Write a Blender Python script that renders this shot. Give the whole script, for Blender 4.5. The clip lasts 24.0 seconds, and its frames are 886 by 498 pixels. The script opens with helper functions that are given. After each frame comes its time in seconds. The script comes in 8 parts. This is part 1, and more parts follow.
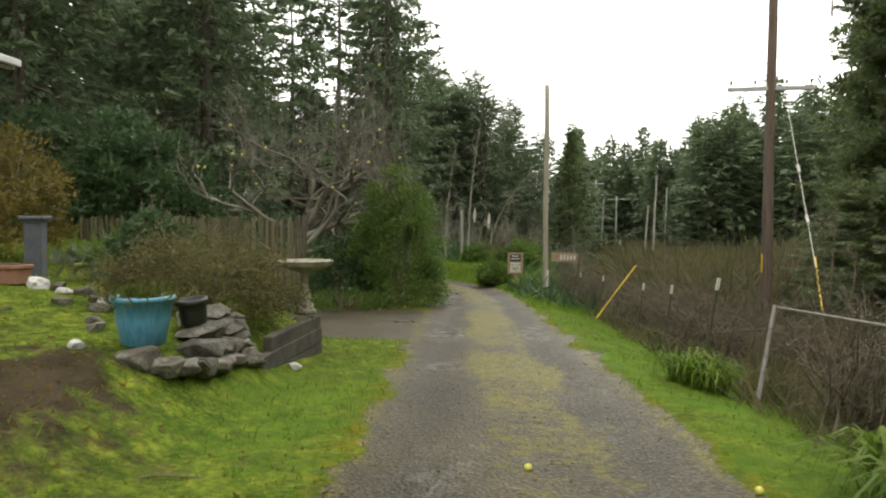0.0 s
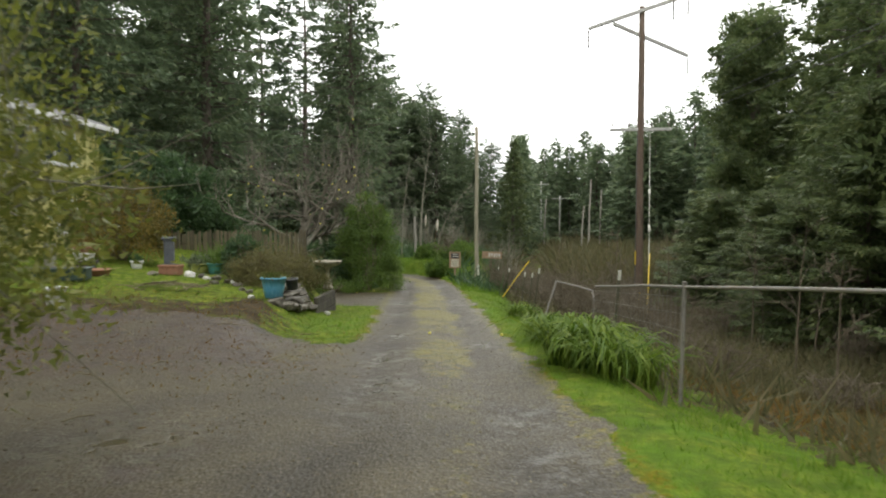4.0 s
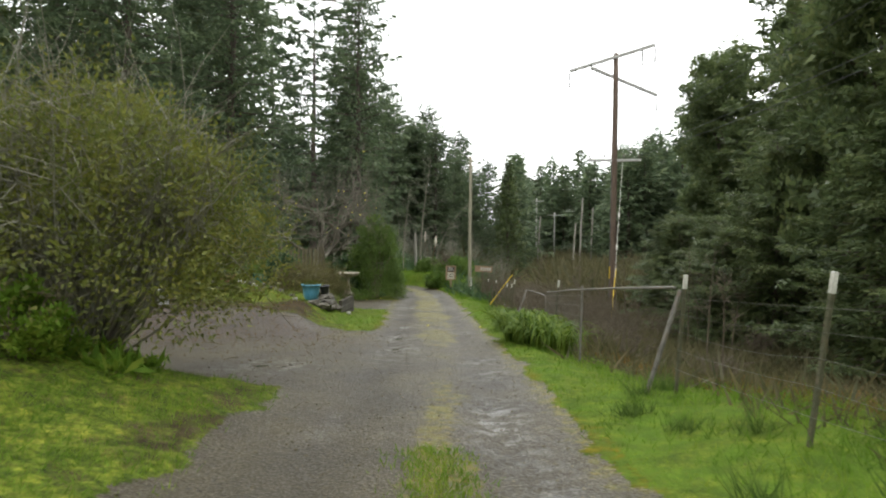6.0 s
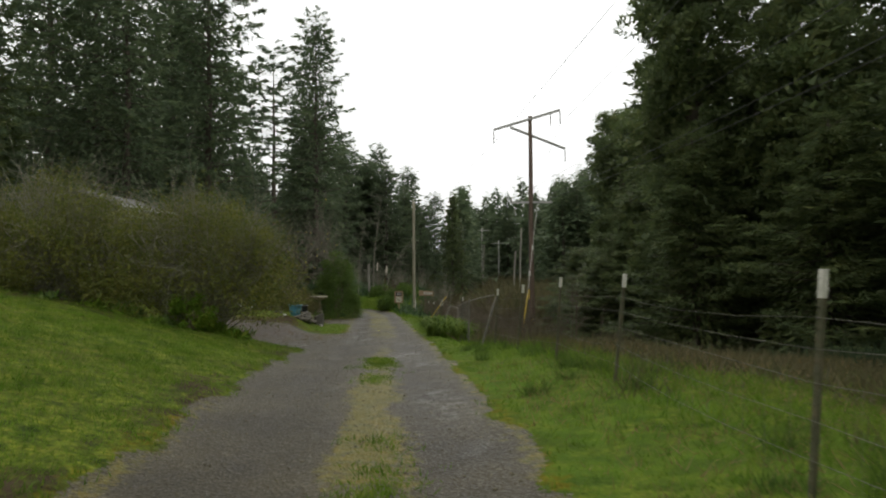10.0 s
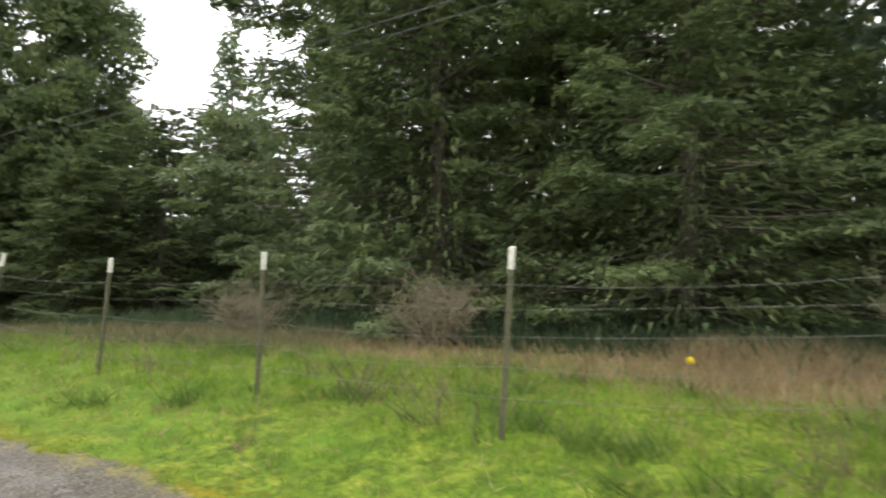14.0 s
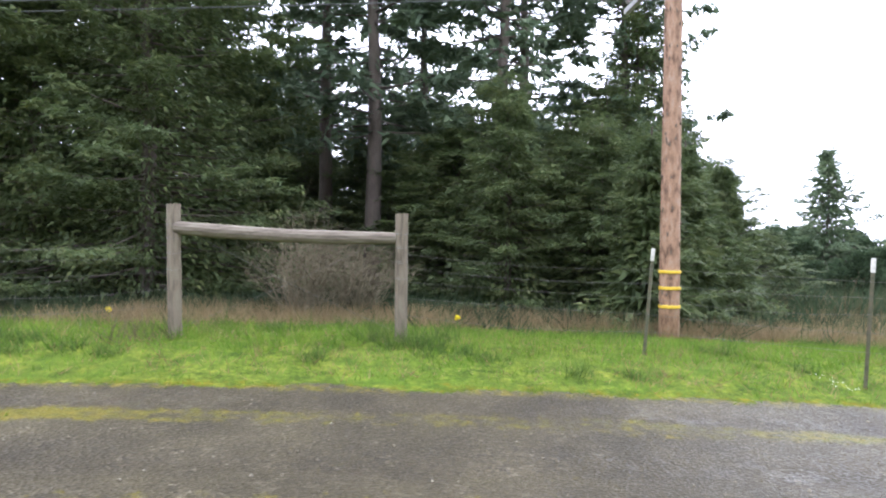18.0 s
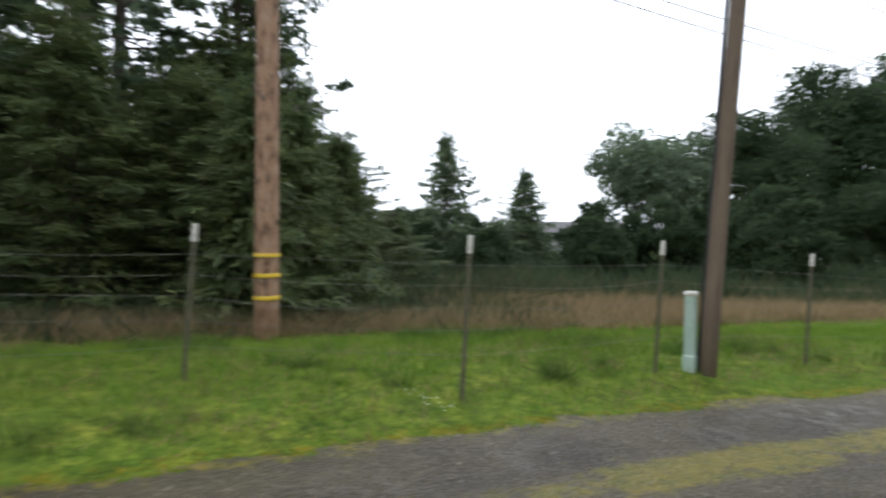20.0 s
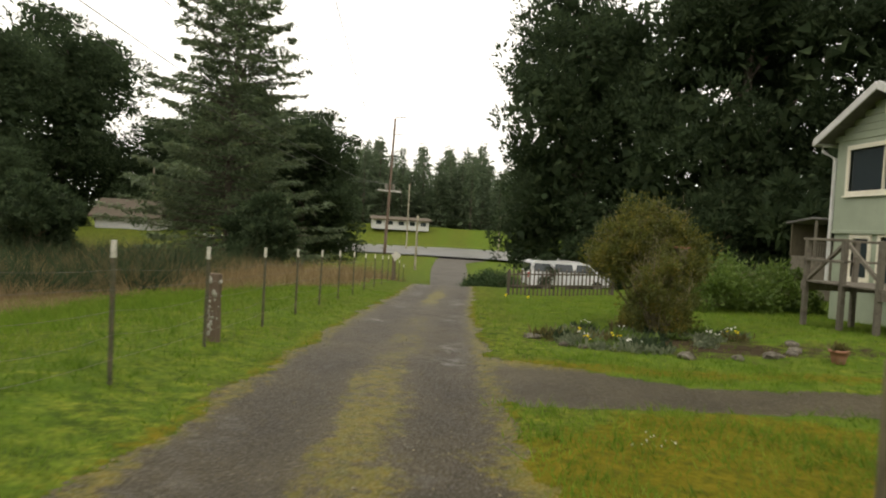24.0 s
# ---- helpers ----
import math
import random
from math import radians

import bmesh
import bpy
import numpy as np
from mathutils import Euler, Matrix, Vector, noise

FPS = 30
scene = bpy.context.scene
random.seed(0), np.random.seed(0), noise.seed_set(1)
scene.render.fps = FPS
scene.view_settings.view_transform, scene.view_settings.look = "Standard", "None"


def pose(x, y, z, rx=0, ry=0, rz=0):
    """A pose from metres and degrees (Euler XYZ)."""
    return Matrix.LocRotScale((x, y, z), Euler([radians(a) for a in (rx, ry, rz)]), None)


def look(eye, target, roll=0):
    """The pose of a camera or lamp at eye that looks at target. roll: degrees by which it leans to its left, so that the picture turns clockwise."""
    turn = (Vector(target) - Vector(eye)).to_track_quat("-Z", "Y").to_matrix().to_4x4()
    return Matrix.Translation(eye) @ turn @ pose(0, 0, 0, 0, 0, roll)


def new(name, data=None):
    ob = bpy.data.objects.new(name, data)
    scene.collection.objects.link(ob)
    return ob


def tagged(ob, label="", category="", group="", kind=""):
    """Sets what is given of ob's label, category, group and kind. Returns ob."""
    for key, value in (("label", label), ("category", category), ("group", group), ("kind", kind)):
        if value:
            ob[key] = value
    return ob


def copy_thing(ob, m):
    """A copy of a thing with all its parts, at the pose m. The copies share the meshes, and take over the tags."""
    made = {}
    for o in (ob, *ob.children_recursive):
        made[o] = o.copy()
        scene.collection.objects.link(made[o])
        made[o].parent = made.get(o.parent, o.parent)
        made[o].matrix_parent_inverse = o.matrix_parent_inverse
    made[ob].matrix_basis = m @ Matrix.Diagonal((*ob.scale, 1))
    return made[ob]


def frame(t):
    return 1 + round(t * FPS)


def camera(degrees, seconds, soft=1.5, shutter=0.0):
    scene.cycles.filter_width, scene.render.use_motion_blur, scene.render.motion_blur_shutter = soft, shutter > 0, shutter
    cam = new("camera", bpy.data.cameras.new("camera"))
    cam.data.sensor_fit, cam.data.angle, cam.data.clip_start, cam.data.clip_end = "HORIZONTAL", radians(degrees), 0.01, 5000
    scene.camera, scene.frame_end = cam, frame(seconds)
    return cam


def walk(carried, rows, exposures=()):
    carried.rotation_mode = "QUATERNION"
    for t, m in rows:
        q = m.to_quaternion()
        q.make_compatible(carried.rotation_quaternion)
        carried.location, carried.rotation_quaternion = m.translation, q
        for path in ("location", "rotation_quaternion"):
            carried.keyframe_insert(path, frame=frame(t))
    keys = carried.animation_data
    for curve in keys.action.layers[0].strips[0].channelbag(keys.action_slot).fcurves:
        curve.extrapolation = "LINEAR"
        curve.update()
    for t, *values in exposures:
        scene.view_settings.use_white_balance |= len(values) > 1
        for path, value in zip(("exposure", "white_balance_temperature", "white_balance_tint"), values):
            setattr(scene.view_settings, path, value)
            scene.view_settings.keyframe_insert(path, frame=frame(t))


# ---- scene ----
cam = camera(66.1, 24.0, soft=2.0, shutter=0.35)

PATH = [
    (0, look((-0.491, -2.171, 2.193), (-0.681, 0.018, 2.097), 0.3)),
    (0.5, look((-0.432, -2.803, 2.231), (-0.617, -0.613, 2.131), 0.9)),
    (1, look((-0.353, -3.537, 2.286), (-0.533, -1.346, 2.181), 1.0)),
    (1.5, look((-0.252, -4.337, 2.338), (-0.420, -2.146, 2.232), 1.4)),
    (2, look((-0.136, -5.271, 2.394), (-0.272, -3.078, 2.280), 1.1)),
    (2.5, look((-0.042, -6.347, 2.489), (-0.146, -4.152, 2.368), 0.9)),
    (3, look((0.031, -7.552, 2.574), (-0.044, -5.357, 2.452), 0.6)),
    (3.5, look((0.124, -8.749, 2.670), (0.068, -6.554, 2.552), 0.0)),
    (5.5, look((0.333, -13.435, 2.985), (0.294, -11.238, 2.908), 0.2)),
    (6, look((0.392, -14.381, 3.036), (0.343, -12.184, 2.969), 0.5)),
    (6.5, look((0.454, -15.293, 3.094), (0.402, -13.094, 3.036), 0.4)),
    (7, look((0.516, -16.266, 3.138), (0.460, -14.067, 3.088), 0.2)),
    (7.5, look((0.575, -17.299, 3.176), (0.521, -15.100, 3.135), 0.3)),
    (8, look((0.638, -18.343, 3.209), (0.589, -16.143, 3.182), -0.1)),
    (8.5, look((0.703, -19.317, 3.238), (0.663, -17.117, 3.227), -0.5)),
    (9, look((0.759, -20.207, 3.262), (0.749, -18.007, 3.264), -0.6)),
    (9.5, look((0.792, -21.075, 3.291), (0.817, -18.875, 3.303), -0.4)),
    (11.5, look((0.958, -24.828, 3.346), (1.549, -22.710, 3.398), -1.0)),
    (12, look((0.836, -25.722, 3.350), (1.653, -23.681, 3.400), -0.8)),
    (12.5, look((0.601, -26.714, 3.325), (1.690, -24.804, 3.392), -0.8)),
    (13, look((0.338, -27.592, 3.320), (1.707, -25.872, 3.388), -0.4)),
    (13.5, look((-0.101, -28.386, 3.408), (1.527, -26.906, 3.413), -0.8)),
    (14, look((-0.472, -29.121, 3.392), (1.345, -27.882, 3.386), -0.8)),
    (14.5, look((-0.983, -29.784, 3.356), (0.999, -28.828, 3.348), -0.2)),
    (15, look((-1.788, -30.391, 3.314), (0.327, -29.780, 3.320), 0.3)),
    (15.5, look((-2.541, -30.919, 3.277), (-0.364, -30.600, 3.285), -0.1)),
    (16, look((-3.225, -31.292, 3.247), (-1.029, -31.175, 3.249), 0.3)),
    (16.5, look((-3.764, -31.589, 3.265), (-1.564, -31.607, 3.255), 0.4)),
    (17, look((-4.121, -31.667, 3.269), (-1.922, -31.747, 3.254), 0.4)),
    (17.5, look((-4.276, -31.680, 3.269), (-2.078, -31.789, 3.257), 0.5)),
    (19.5, look((-2.637, -32.757, 3.209), (-0.572, -33.513, 3.141), 0.3)),
    (20, look((-2.006, -33.459, 3.192), (-0.158, -34.650, 3.125), 0.6)),
    (20.3, look((-1.679, -33.979, 3.158), (-0.032, -35.437, 3.089), 1.7)),
    (20.5, look((-1.497, -34.396, 3.130), (0.002, -36.005, 3.072), 1.6)),
    (21, look((-1.014, -35.597, 3.047), (0.090, -37.499, 3.028), 2.9)),
    (21.5, look((-0.741, -36.912, 2.985), (0.009, -38.980, 2.984), 3.0)),
    (22, look((-0.587, -38.314, 2.942), (-0.160, -40.472, 2.958), 4.1)),
    (22.5, look((-0.620, -39.713, 2.921), (-0.476, -41.909, 2.950), 2.7)),
    (23, look((-0.660, -41.104, 2.848), (-0.704, -43.303, 2.830), 3.2)),
    (23.5, look((-0.750, -42.565, 2.768), (-0.901, -44.759, 2.714), 3.2)),
    (24, look((-0.858, -44.078, 2.671), (-1.065, -46.267, 2.598), 3.3)),
]

EXPOSURE = [(0.0, 0.36, 6600, 8), (7.0, 0.38, 6200, 9), (9.0, -0.15, 6300, 9), (11.5, -0.95, 6400, 8), (13.1, -0.9, 6300, 10), (13.9, 0.85, 6200, 13), (15.0, 1.85, 5750, 28),
            (16.0, 2.0, 5450, 26), (17.5, 1.5, 5350, 23), (19.5, 0.55, 5700, 14), (20.3, -0.3, 5700, 12), (21.0, -1.05, 5950, 9), (22.3, -1.37, 6100, 8), (23.1, -0.88, 6350, 7), (24.0, -0.2, 7000, 11)]
walk(cam, PATH, EXPOSURE)

# ---- overcast daylight ----
world = bpy.data.worlds.new("overcast_sky")
scene.world = world
world.use_nodes = True
wn, wl = world.node_tree.nodes, world.node_tree.links
wn.clear()
sky = wn.new("ShaderNodeTexSky")
sky.sky_type = "NISHITA"
sky.sun_disc = False
sky.sun_elevation, sky.sun_rotation = radians(48), radians(15)
sky.air_density, sky.dust_density, sky.ozone_density = 1.5, 4.0, 1.0
hs = wn.new("ShaderNodeHueSaturation")
hs.inputs["Saturation"].default_value = 0.05
wl.new(sky.outputs[0], hs.inputs["Color"])
# soft cloud sheet, the same all round
wtc = wn.new("ShaderNodeTexCoord")
wnoise = wn.new("ShaderNodeTexNoise")
wnoise.inputs["Scale"].default_value, wnoise.inputs["Detail"].default_value = 3.0, 6.0
wl.new(wtc.outputs["Generated"], wnoise.inputs["Vector"])
wmr = wn.new("ShaderNodeMapRange")
wmr.inputs["From Min"].default_value, wmr.inputs["From Max"].default_value = 0.3, 0.7
wmr.inputs["To Min"].default_value, wmr.inputs["To Max"].default_value = 0.80, 1.15
wl.new(wnoise.outputs["Fac"], wmr.inputs["Value"])
wmix = wn.new("ShaderNodeMix")
wmix.data_type, wmix.blend_type = "RGBA", "MIX"
wmix.inputs[0].default_value = 0.8
wl.new(hs.outputs[0], wmix.inputs[6])
wmix.inputs[7].default_value = (8.7, 8.6, 8.3, 1)
wmul = wn.new("ShaderNodeVectorMath")
wmul.operation = "SCALE"
wl.new(wmix.outputs[2], wmul.inputs[0])
wl.new(wmr.outputs[0], wmul.inputs["Scale"])
wbg = wn.new("ShaderNodeBackground")
wbg.inputs["Strength"].default_value = 0.23
wl.new(wmul.outputs[0], wbg.inputs["Color"])
wout = wn.new("ShaderNodeOutputWorld")
wl.new(wbg.outputs[0], wout.inputs["Surface"])
sun_data = bpy.data.lights.new("sun", "SUN")
sun_data.energy, sun_data.angle, sun_data.color = 0.35, radians(25), (1.0, 0.97, 0.92)
sun = new("sun", sun_data)
sun.matrix_world = look((10, 38, 45), (0, 0, 0))

# ---- materials ----
MATS = {}


def base_material(name):
    m = bpy.data.materials.new(name)
    m.use_nodes = True
    nt = m.node_tree
    return m, nt, nt.nodes["Principled BSDF"]


def ramp(nt, stops, fac):
    r = nt.nodes.new("ShaderNodeValToRGB")
    els = r.color_ramp.elements
    while len(els) < len(stops):
        els.new(0.5)
    for e, (p, c) in zip(els, stops):
        e.position, e.color = p, (*c, 1)
    nt.links.new(fac, r.inputs[0])
    return r.outputs[0]


def noise_tex(nt, scale, detail=4.0, vector=None, rough=0.55):
    n = nt.nodes.new("ShaderNodeTexNoise")
    n.inputs["Scale"].default_value, n.inputs["Detail"].default_value = scale, detail
    n.inputs["Roughness"].default_value = rough
    if vector is None:
        vector = nt.nodes.new("ShaderNodeTexCoord").outputs["Object"]
    nt.links.new(vector, n.inputs["Vector"])
    return n.outputs["Fac"]


def mixc(nt, fac, a, b, blend="MIX"):
    m = nt.nodes.new("ShaderNodeMix")
    m.data_type, m.blend_type = "RGBA", blend
    for sock, v in ((m.inputs[0], fac), (m.inputs[6], a), (m.inputs[7], b)):
        if isinstance(v, (int, float)):
            sock.default_value = v
        elif isinstance(v, tuple):
            sock.default_value = (*v, 1)
        else:
            nt.links.new(v, sock)
    return m.outputs[2]


def bump(nt, bsdf, height, strength, distance):
    b = nt.nodes.new("ShaderNodeBump")
    b.inputs["Strength"].default_value, b.inputs["Distance"].default_value = strength, distance
    nt.links.new(height, b.inputs["Height"])
    nt.links.new(b.outputs[0], bsdf.inputs["Normal"])


def mat(name, c1, c2, rough=0.7, metal=0.0, grain=8.0, fine=60.0, bump_d=0.004, stretch=None, c3=None, rnd=0.0):
    """Two-scale surface: broad stains between c1 and c2, fine grain and relief; stretch: scale of the three axes."""
    if name in MATS:
        return MATS[name]
    m, nt, p = base_material(name)
    vec = nt.nodes.new("ShaderNodeTexCoord").outputs["Object"]
    if stretch:
        mp = nt.nodes.new("ShaderNodeMapping")
        mp.inputs["Scale"].default_value = stretch
        nt.links.new(vec, mp.inputs["Vector"])
        vec = mp.outputs[0]
    a = noise_tex(nt, grain, 5.0, vec)
    b = noise_tex(nt, fine, 3.0, vec)
    stops = [(0.3, c1), (0.7, c2)] if c3 is None else [(0.28, c1), (0.52, c2), (0.75, c3)]
    col = ramp(nt, stops, a)
    g = ramp(nt, [(0.25, (0.72, 0.72, 0.72)), (0.75, (1.0, 1.0, 1.0))], b)
    col = mixc(nt, 1.0, col, g, "MULTIPLY")
    if rnd:
        oi = nt.nodes.new("ShaderNodeObjectInfo")
        col = mixc(nt, 1.0, col, ramp(nt, [(0, (1 - rnd,) * 3), (1, (1, 1, 1))], oi.outputs["Random"]), "MULTIPLY")
    nt.links.new(col, p.inputs["Base Color"])
    p.inputs["Roughness"].default_value, p.inputs["Metallic"].default_value = rough, metal
    if bump_d:
        bump(nt, p, b, 0.6, bump_d)
    MATS[name] = m
    return m


def leaf_mat(name, c1, c2, c3, rough=0.55, gloss=0.4, thin=0.42, patch=0.35, size=1.6):
    """Foliage whose tone varies from leaf to leaf and, by patch, from clump to clump; size: clumps to the metre."""
    if name in MATS:
        return MATS[name]
    m, nt, p = base_material(name)
    geo = nt.nodes.new("ShaderNodeNewGeometry")
    clump = ramp(nt, [(0.34, (0, 0, 0)), (0.66, (1, 1, 1))], noise_tex(nt, size, 3.0))
    col = ramp(nt, [(0.0, c1), (0.55, c2), (1.0, c3)], mixc(nt, patch, geo.outputs["Random Per Island"], clump))
    big = noise_tex(nt, 0.5, 3.0)
    tone = ramp(nt, [(0.3, (0.72, 0.72, 0.72)), (0.7, (1.1, 1.1, 1.05))], big)
    nt.links.new(mixc(nt, 1.0, col, tone, "MULTIPLY"), p.inputs["Base Color"])
    p.inputs["Roughness"].default_value = rough
    p.inputs["Specular IOR Level"].default_value = gloss
    tr = nt.nodes.new("ShaderNodeBsdfTranslucent")
    nt.links.new(col, tr.inputs["Color"])
    mx = nt.nodes.new("ShaderNodeMixShader")
    mx.inputs[0].default_value = thin
    out = nt.nodes["Material Output"]
    nt.links.new(p.outputs[0], mx.inputs[1])
    nt.links.new(tr.outputs[0], mx.inputs[2])
    nt.links.new(mx.outputs[0], out.inputs["Surface"])
    MATS[name] = m
    return m


# fir and pine patches put lit boughs and dark gaps into the needle colour
fir_leaf = leaf_mat("fir_needles", (0.070, 0.105, 0.045), (0.125, 0.165, 0.060), (0.205, 0.232, 0.082), patch=0.5, size=1.1)
fir_dark = leaf_mat("dark_needles", (0.080, 0.118, 0.062), (0.140, 0.190, 0.098), (0.225, 0.270, 0.128), patch=0.5, size=0.8)
cypress_leaf = leaf_mat("cypress_foliage", (0.032, 0.052, 0.027), (0.052, 0.080, 0.037), (0.088, 0.118, 0.055), 0.65, 0.1)
pine_leaf = leaf_mat("pine_needles", (0.080, 0.118, 0.070), (0.125, 0.175, 0.098), (0.195, 0.240, 0.130), patch=0.45, size=0.9)
moss_leaf = leaf_mat("moss_tufts", (0.075, 0.085, 0.006), (0.115, 0.118, 0.008), (0.155, 0.140, 0.016), 0.8, 0.05)
gold_leaf = leaf_mat("bronze_shrub_leaves", (0.045, 0.072, 0.013), (0.120, 0.130, 0.022), (0.26, 0.200, 0.035), patch=0.55, size=3.0)
bush_leaf = leaf_mat("olive_shrub_leaves", (0.080, 0.105, 0.020), (0.165, 0.185, 0.034), (0.28, 0.265, 0.060), patch=0.5, size=2.2)
amber_leaf = leaf_mat("amber_shrub_leaves", (0.075, 0.085, 0.018), (0.165, 0.130, 0.026), (0.30, 0.20, 0.040), patch=0.5, size=2.5)
rust_leaf = leaf_mat("rusty_shrub_leaves", (0.10, 0.065, 0.018), (0.20, 0.12, 0.025), (0.13, 0.13, 0.03))
pale_leaf = leaf_mat("silver_leaves", (0.10, 0.13, 0.07), (0.17, 0.20, 0.12), (0.28, 0.30, 0.20), 0.7)
hedge_leaf = leaf_mat("hedge_leaves", (0.07, 0.12, 0.022), (0.115, 0.185, 0.032), (0.19, 0.26, 0.06))
ball_leaf = leaf_mat("bright_shrub_leaves", (0.06, 0.12, 0.02), (0.11, 0.18, 0.03), (0.18, 0.25, 0.045))
heath_leaf = leaf_mat("heather_leaves", (0.10, 0.075, 0.032), (0.13, 0.125, 0.040), (0.20, 0.165, 0.060), patch=0.5, size=4.0)
rhodo_leaf = leaf_mat("dark_broad_leaves", (0.04, 0.075, 0.03), (0.06, 0.11, 0.04), (0.10, 0.16, 0.06), 0.5)
strap_leaf = leaf_mat("strap_leaves", (0.050, 0.100, 0.010), (0.115, 0.185, 0.018), (0.235, 0.295, 0.045), 0.6, 0.2)
grass_leaf = leaf_mat("grass_blades", (0.072, 0.140, 0.014), (0.140, 0.238, 0.024), (0.255, 0.310, 0.046), 0.6, 0.12, 0.35, 0.65, 2.6)
tuft_leaf = leaf_mat("coarse_grass", (0.045, 0.085, 0.018), (0.085, 0.140, 0.028), (0.16, 0.20, 0.05), 0.6, 0.12)
dry_leaf = leaf_mat("dry_grass", (0.16, 0.115, 0.055), (0.27, 0.20, 0.10), (0.38, 0.30, 0.16), 0.8)
bracken = leaf_mat("bramble_leaves", (0.060, 0.074, 0.027), (0.118, 0.107, 0.048), (0.185, 0.150, 0.078), 0.7, patch=0.5, size=2.2)
brush_twig = mat("brush_twigs", (0.095, 0.075, 0.046), (0.185, 0.150, 0.098), 0.9, grain=5, fine=40, bump_d=0.003)
pale_snag = mat("bleached_snag", (0.26, 0.24, 0.20), (0.42, 0.39, 0.33), 0.85, grain=3, fine=30, bump_d=0.006, stretch=(4, 4, 0.6))
brown_picket = mat("brown_pickets", (0.075, 0.060, 0.042), (0.14, 0.115, 0.085), 0.8, grain=5, bump_d=0.003)
flower_leaf = leaf_mat("yellow_petals", (0.75, 0.60, 0.02), (0.85, 0.70, 0.03), (0.80, 0.65, 0.05))
white_petal = leaf_mat("white_petals", (0.7, 0.7, 0.68), (0.8, 0.8, 0.75), (0.75, 0.72, 0.6))
apple_skin = mat("yellow_apple", (0.62, 0.60, 0.10), (0.72, 0.62, 0.12), 0.4, grain=20, bump_d=0)
bark = mat("conifer_bark", (0.075, 0.058, 0.045), (0.15, 0.12, 0.095), 0.9, grain=3, fine=22, bump_d=0.03, stretch=(1, 1, 0.25), c3=(0.10, 0.095, 0.07))
apple_bark = mat("apple_bark", (0.095, 0.080, 0.058), (0.20, 0.178, 0.135), 0.9, grain=2, fine=40, bump_d=0.006, c3=(0.40, 0.40, 0.32))
grey_bark = mat("lichen_bark", (0.17, 0.155, 0.12), (0.30, 0.29, 0.22), 0.9, grain=6, fine=40, bump_d=0.01, c3=(0.22, 0.19, 0.14))
twig_bark = mat("twig_bark", (0.13, 0.108, 0.060), (0.245, 0.210, 0.125), 0.9, grain=5, fine=40, bump_d=0.004)
fence_wood = mat("weathered_pickets", (0.080, 0.066, 0.036), (0.215, 0.182, 0.108), 0.85, grain=5, fine=34, bump_d=0.008, stretch=(7, 7, 0.6), c3=(0.14, 0.128, 0.075), rnd=0.62)
post_wood = mat("grey_post_wood", (0.092, 0.072, 0.048), (0.195, 0.158, 0.108), 0.85, grain=5, fine=34, bump_d=0.008, stretch=(5, 5, 0.7), c3=(0.22, 0.20, 0.135))
rail_wood = mat("grey_rail_wood", (0.085, 0.067, 0.045), (0.20, 0.165, 0.12), 0.85, grain=5, fine=34, bump_d=0.008, stretch=(5, 0.7, 5), c3=(0.22, 0.205, 0.15))
new_pole_wood = mat("fresh_pole_wood", (0.075, 0.042, 0.024), (0.35, 0.205, 0.12), 0.8, grain=5, fine=30, bump_d=0.010, stretch=(2.2, 2.2, 0.9), c3=(0.40, 0.285, 0.20))
old_pole_wood = mat("brown_pole_wood", (0.085, 0.060, 0.038), (0.165, 0.120, 0.080), 0.85, grain=3, fine=24, bump_d=0.008, stretch=(5, 5, 0.4), c3=(0.14, 0.098, 0.065))
red_pole_wood = mat("reddish_pole_wood", (0.095, 0.064, 0.045), (0.18, 0.125, 0.09), 0.85, grain=3, fine=24, bump_d=0.008, stretch=(5, 5, 0.4), c3=(0.13, 0.105, 0.075))
pale_pole_wood = mat("pale_pole_wood", (0.30, 0.27, 0.19), (0.42, 0.38, 0.28), 0.85, grain=3, fine=24, bump_d=0.006, stretch=(5, 5, 0.4))
arm_wood = mat("grey_crossarm", (0.42, 0.41, 0.38), (0.60, 0.58, 0.54), 0.8, grain=5, fine=30, bump_d=0.004)
tie_wood = mat("old_timber", (0.032, 0.027, 0.020), (0.078, 0.066, 0.048), 0.9, grain=5, fine=30, bump_d=0.01, c3=(0.10, 0.10, 0.06))
tpost_paint = mat("dull_green_post", (0.058, 0.062, 0.032), (0.110, 0.106, 0.058), 0.75, grain=12, fine=80, c3=(0.15, 0.105, 0.06))
white_tip = mat("white_post_tip", (0.55, 0.53, 0.45), (0.74, 0.72, 0.63), 0.7, grain=25, fine=90, bump_d=0.001)
galv = mat("galvanised_steel", (0.12, 0.11, 0.09), (0.23, 0.215, 0.185), 0.7, 0.2, grain=10, fine=70, bump_d=0.001, c3=(0.22, 0.165, 0.115))
wire_steel = mat("fence_wire", (0.17, 0.155, 0.135), (0.30, 0.285, 0.26), 0.65, 0.5, grain=20, bump_d=0)
line_cable = mat("overhead_cable", (0.10, 0.10, 0.10), (0.16, 0.16, 0.16), 0.6, 0.3, grain=20, bump_d=0)
yellow_plastic = mat("yellow_guard", (0.70, 0.48, 0.02), (0.80, 0.56, 0.04), 0.5, grain=10, bump_d=0)
insul = mat("brown_insulator", (0.16, 0.13, 0.11), (0.24, 0.20, 0.18), 0.3, grain=10, bump_d=0)
pedestal_green = mat("pale_green_pedestal", (0.36, 0.47, 0.38), (0.46, 0.56, 0.46), 0.6, grain=6, bump_d=0.001)
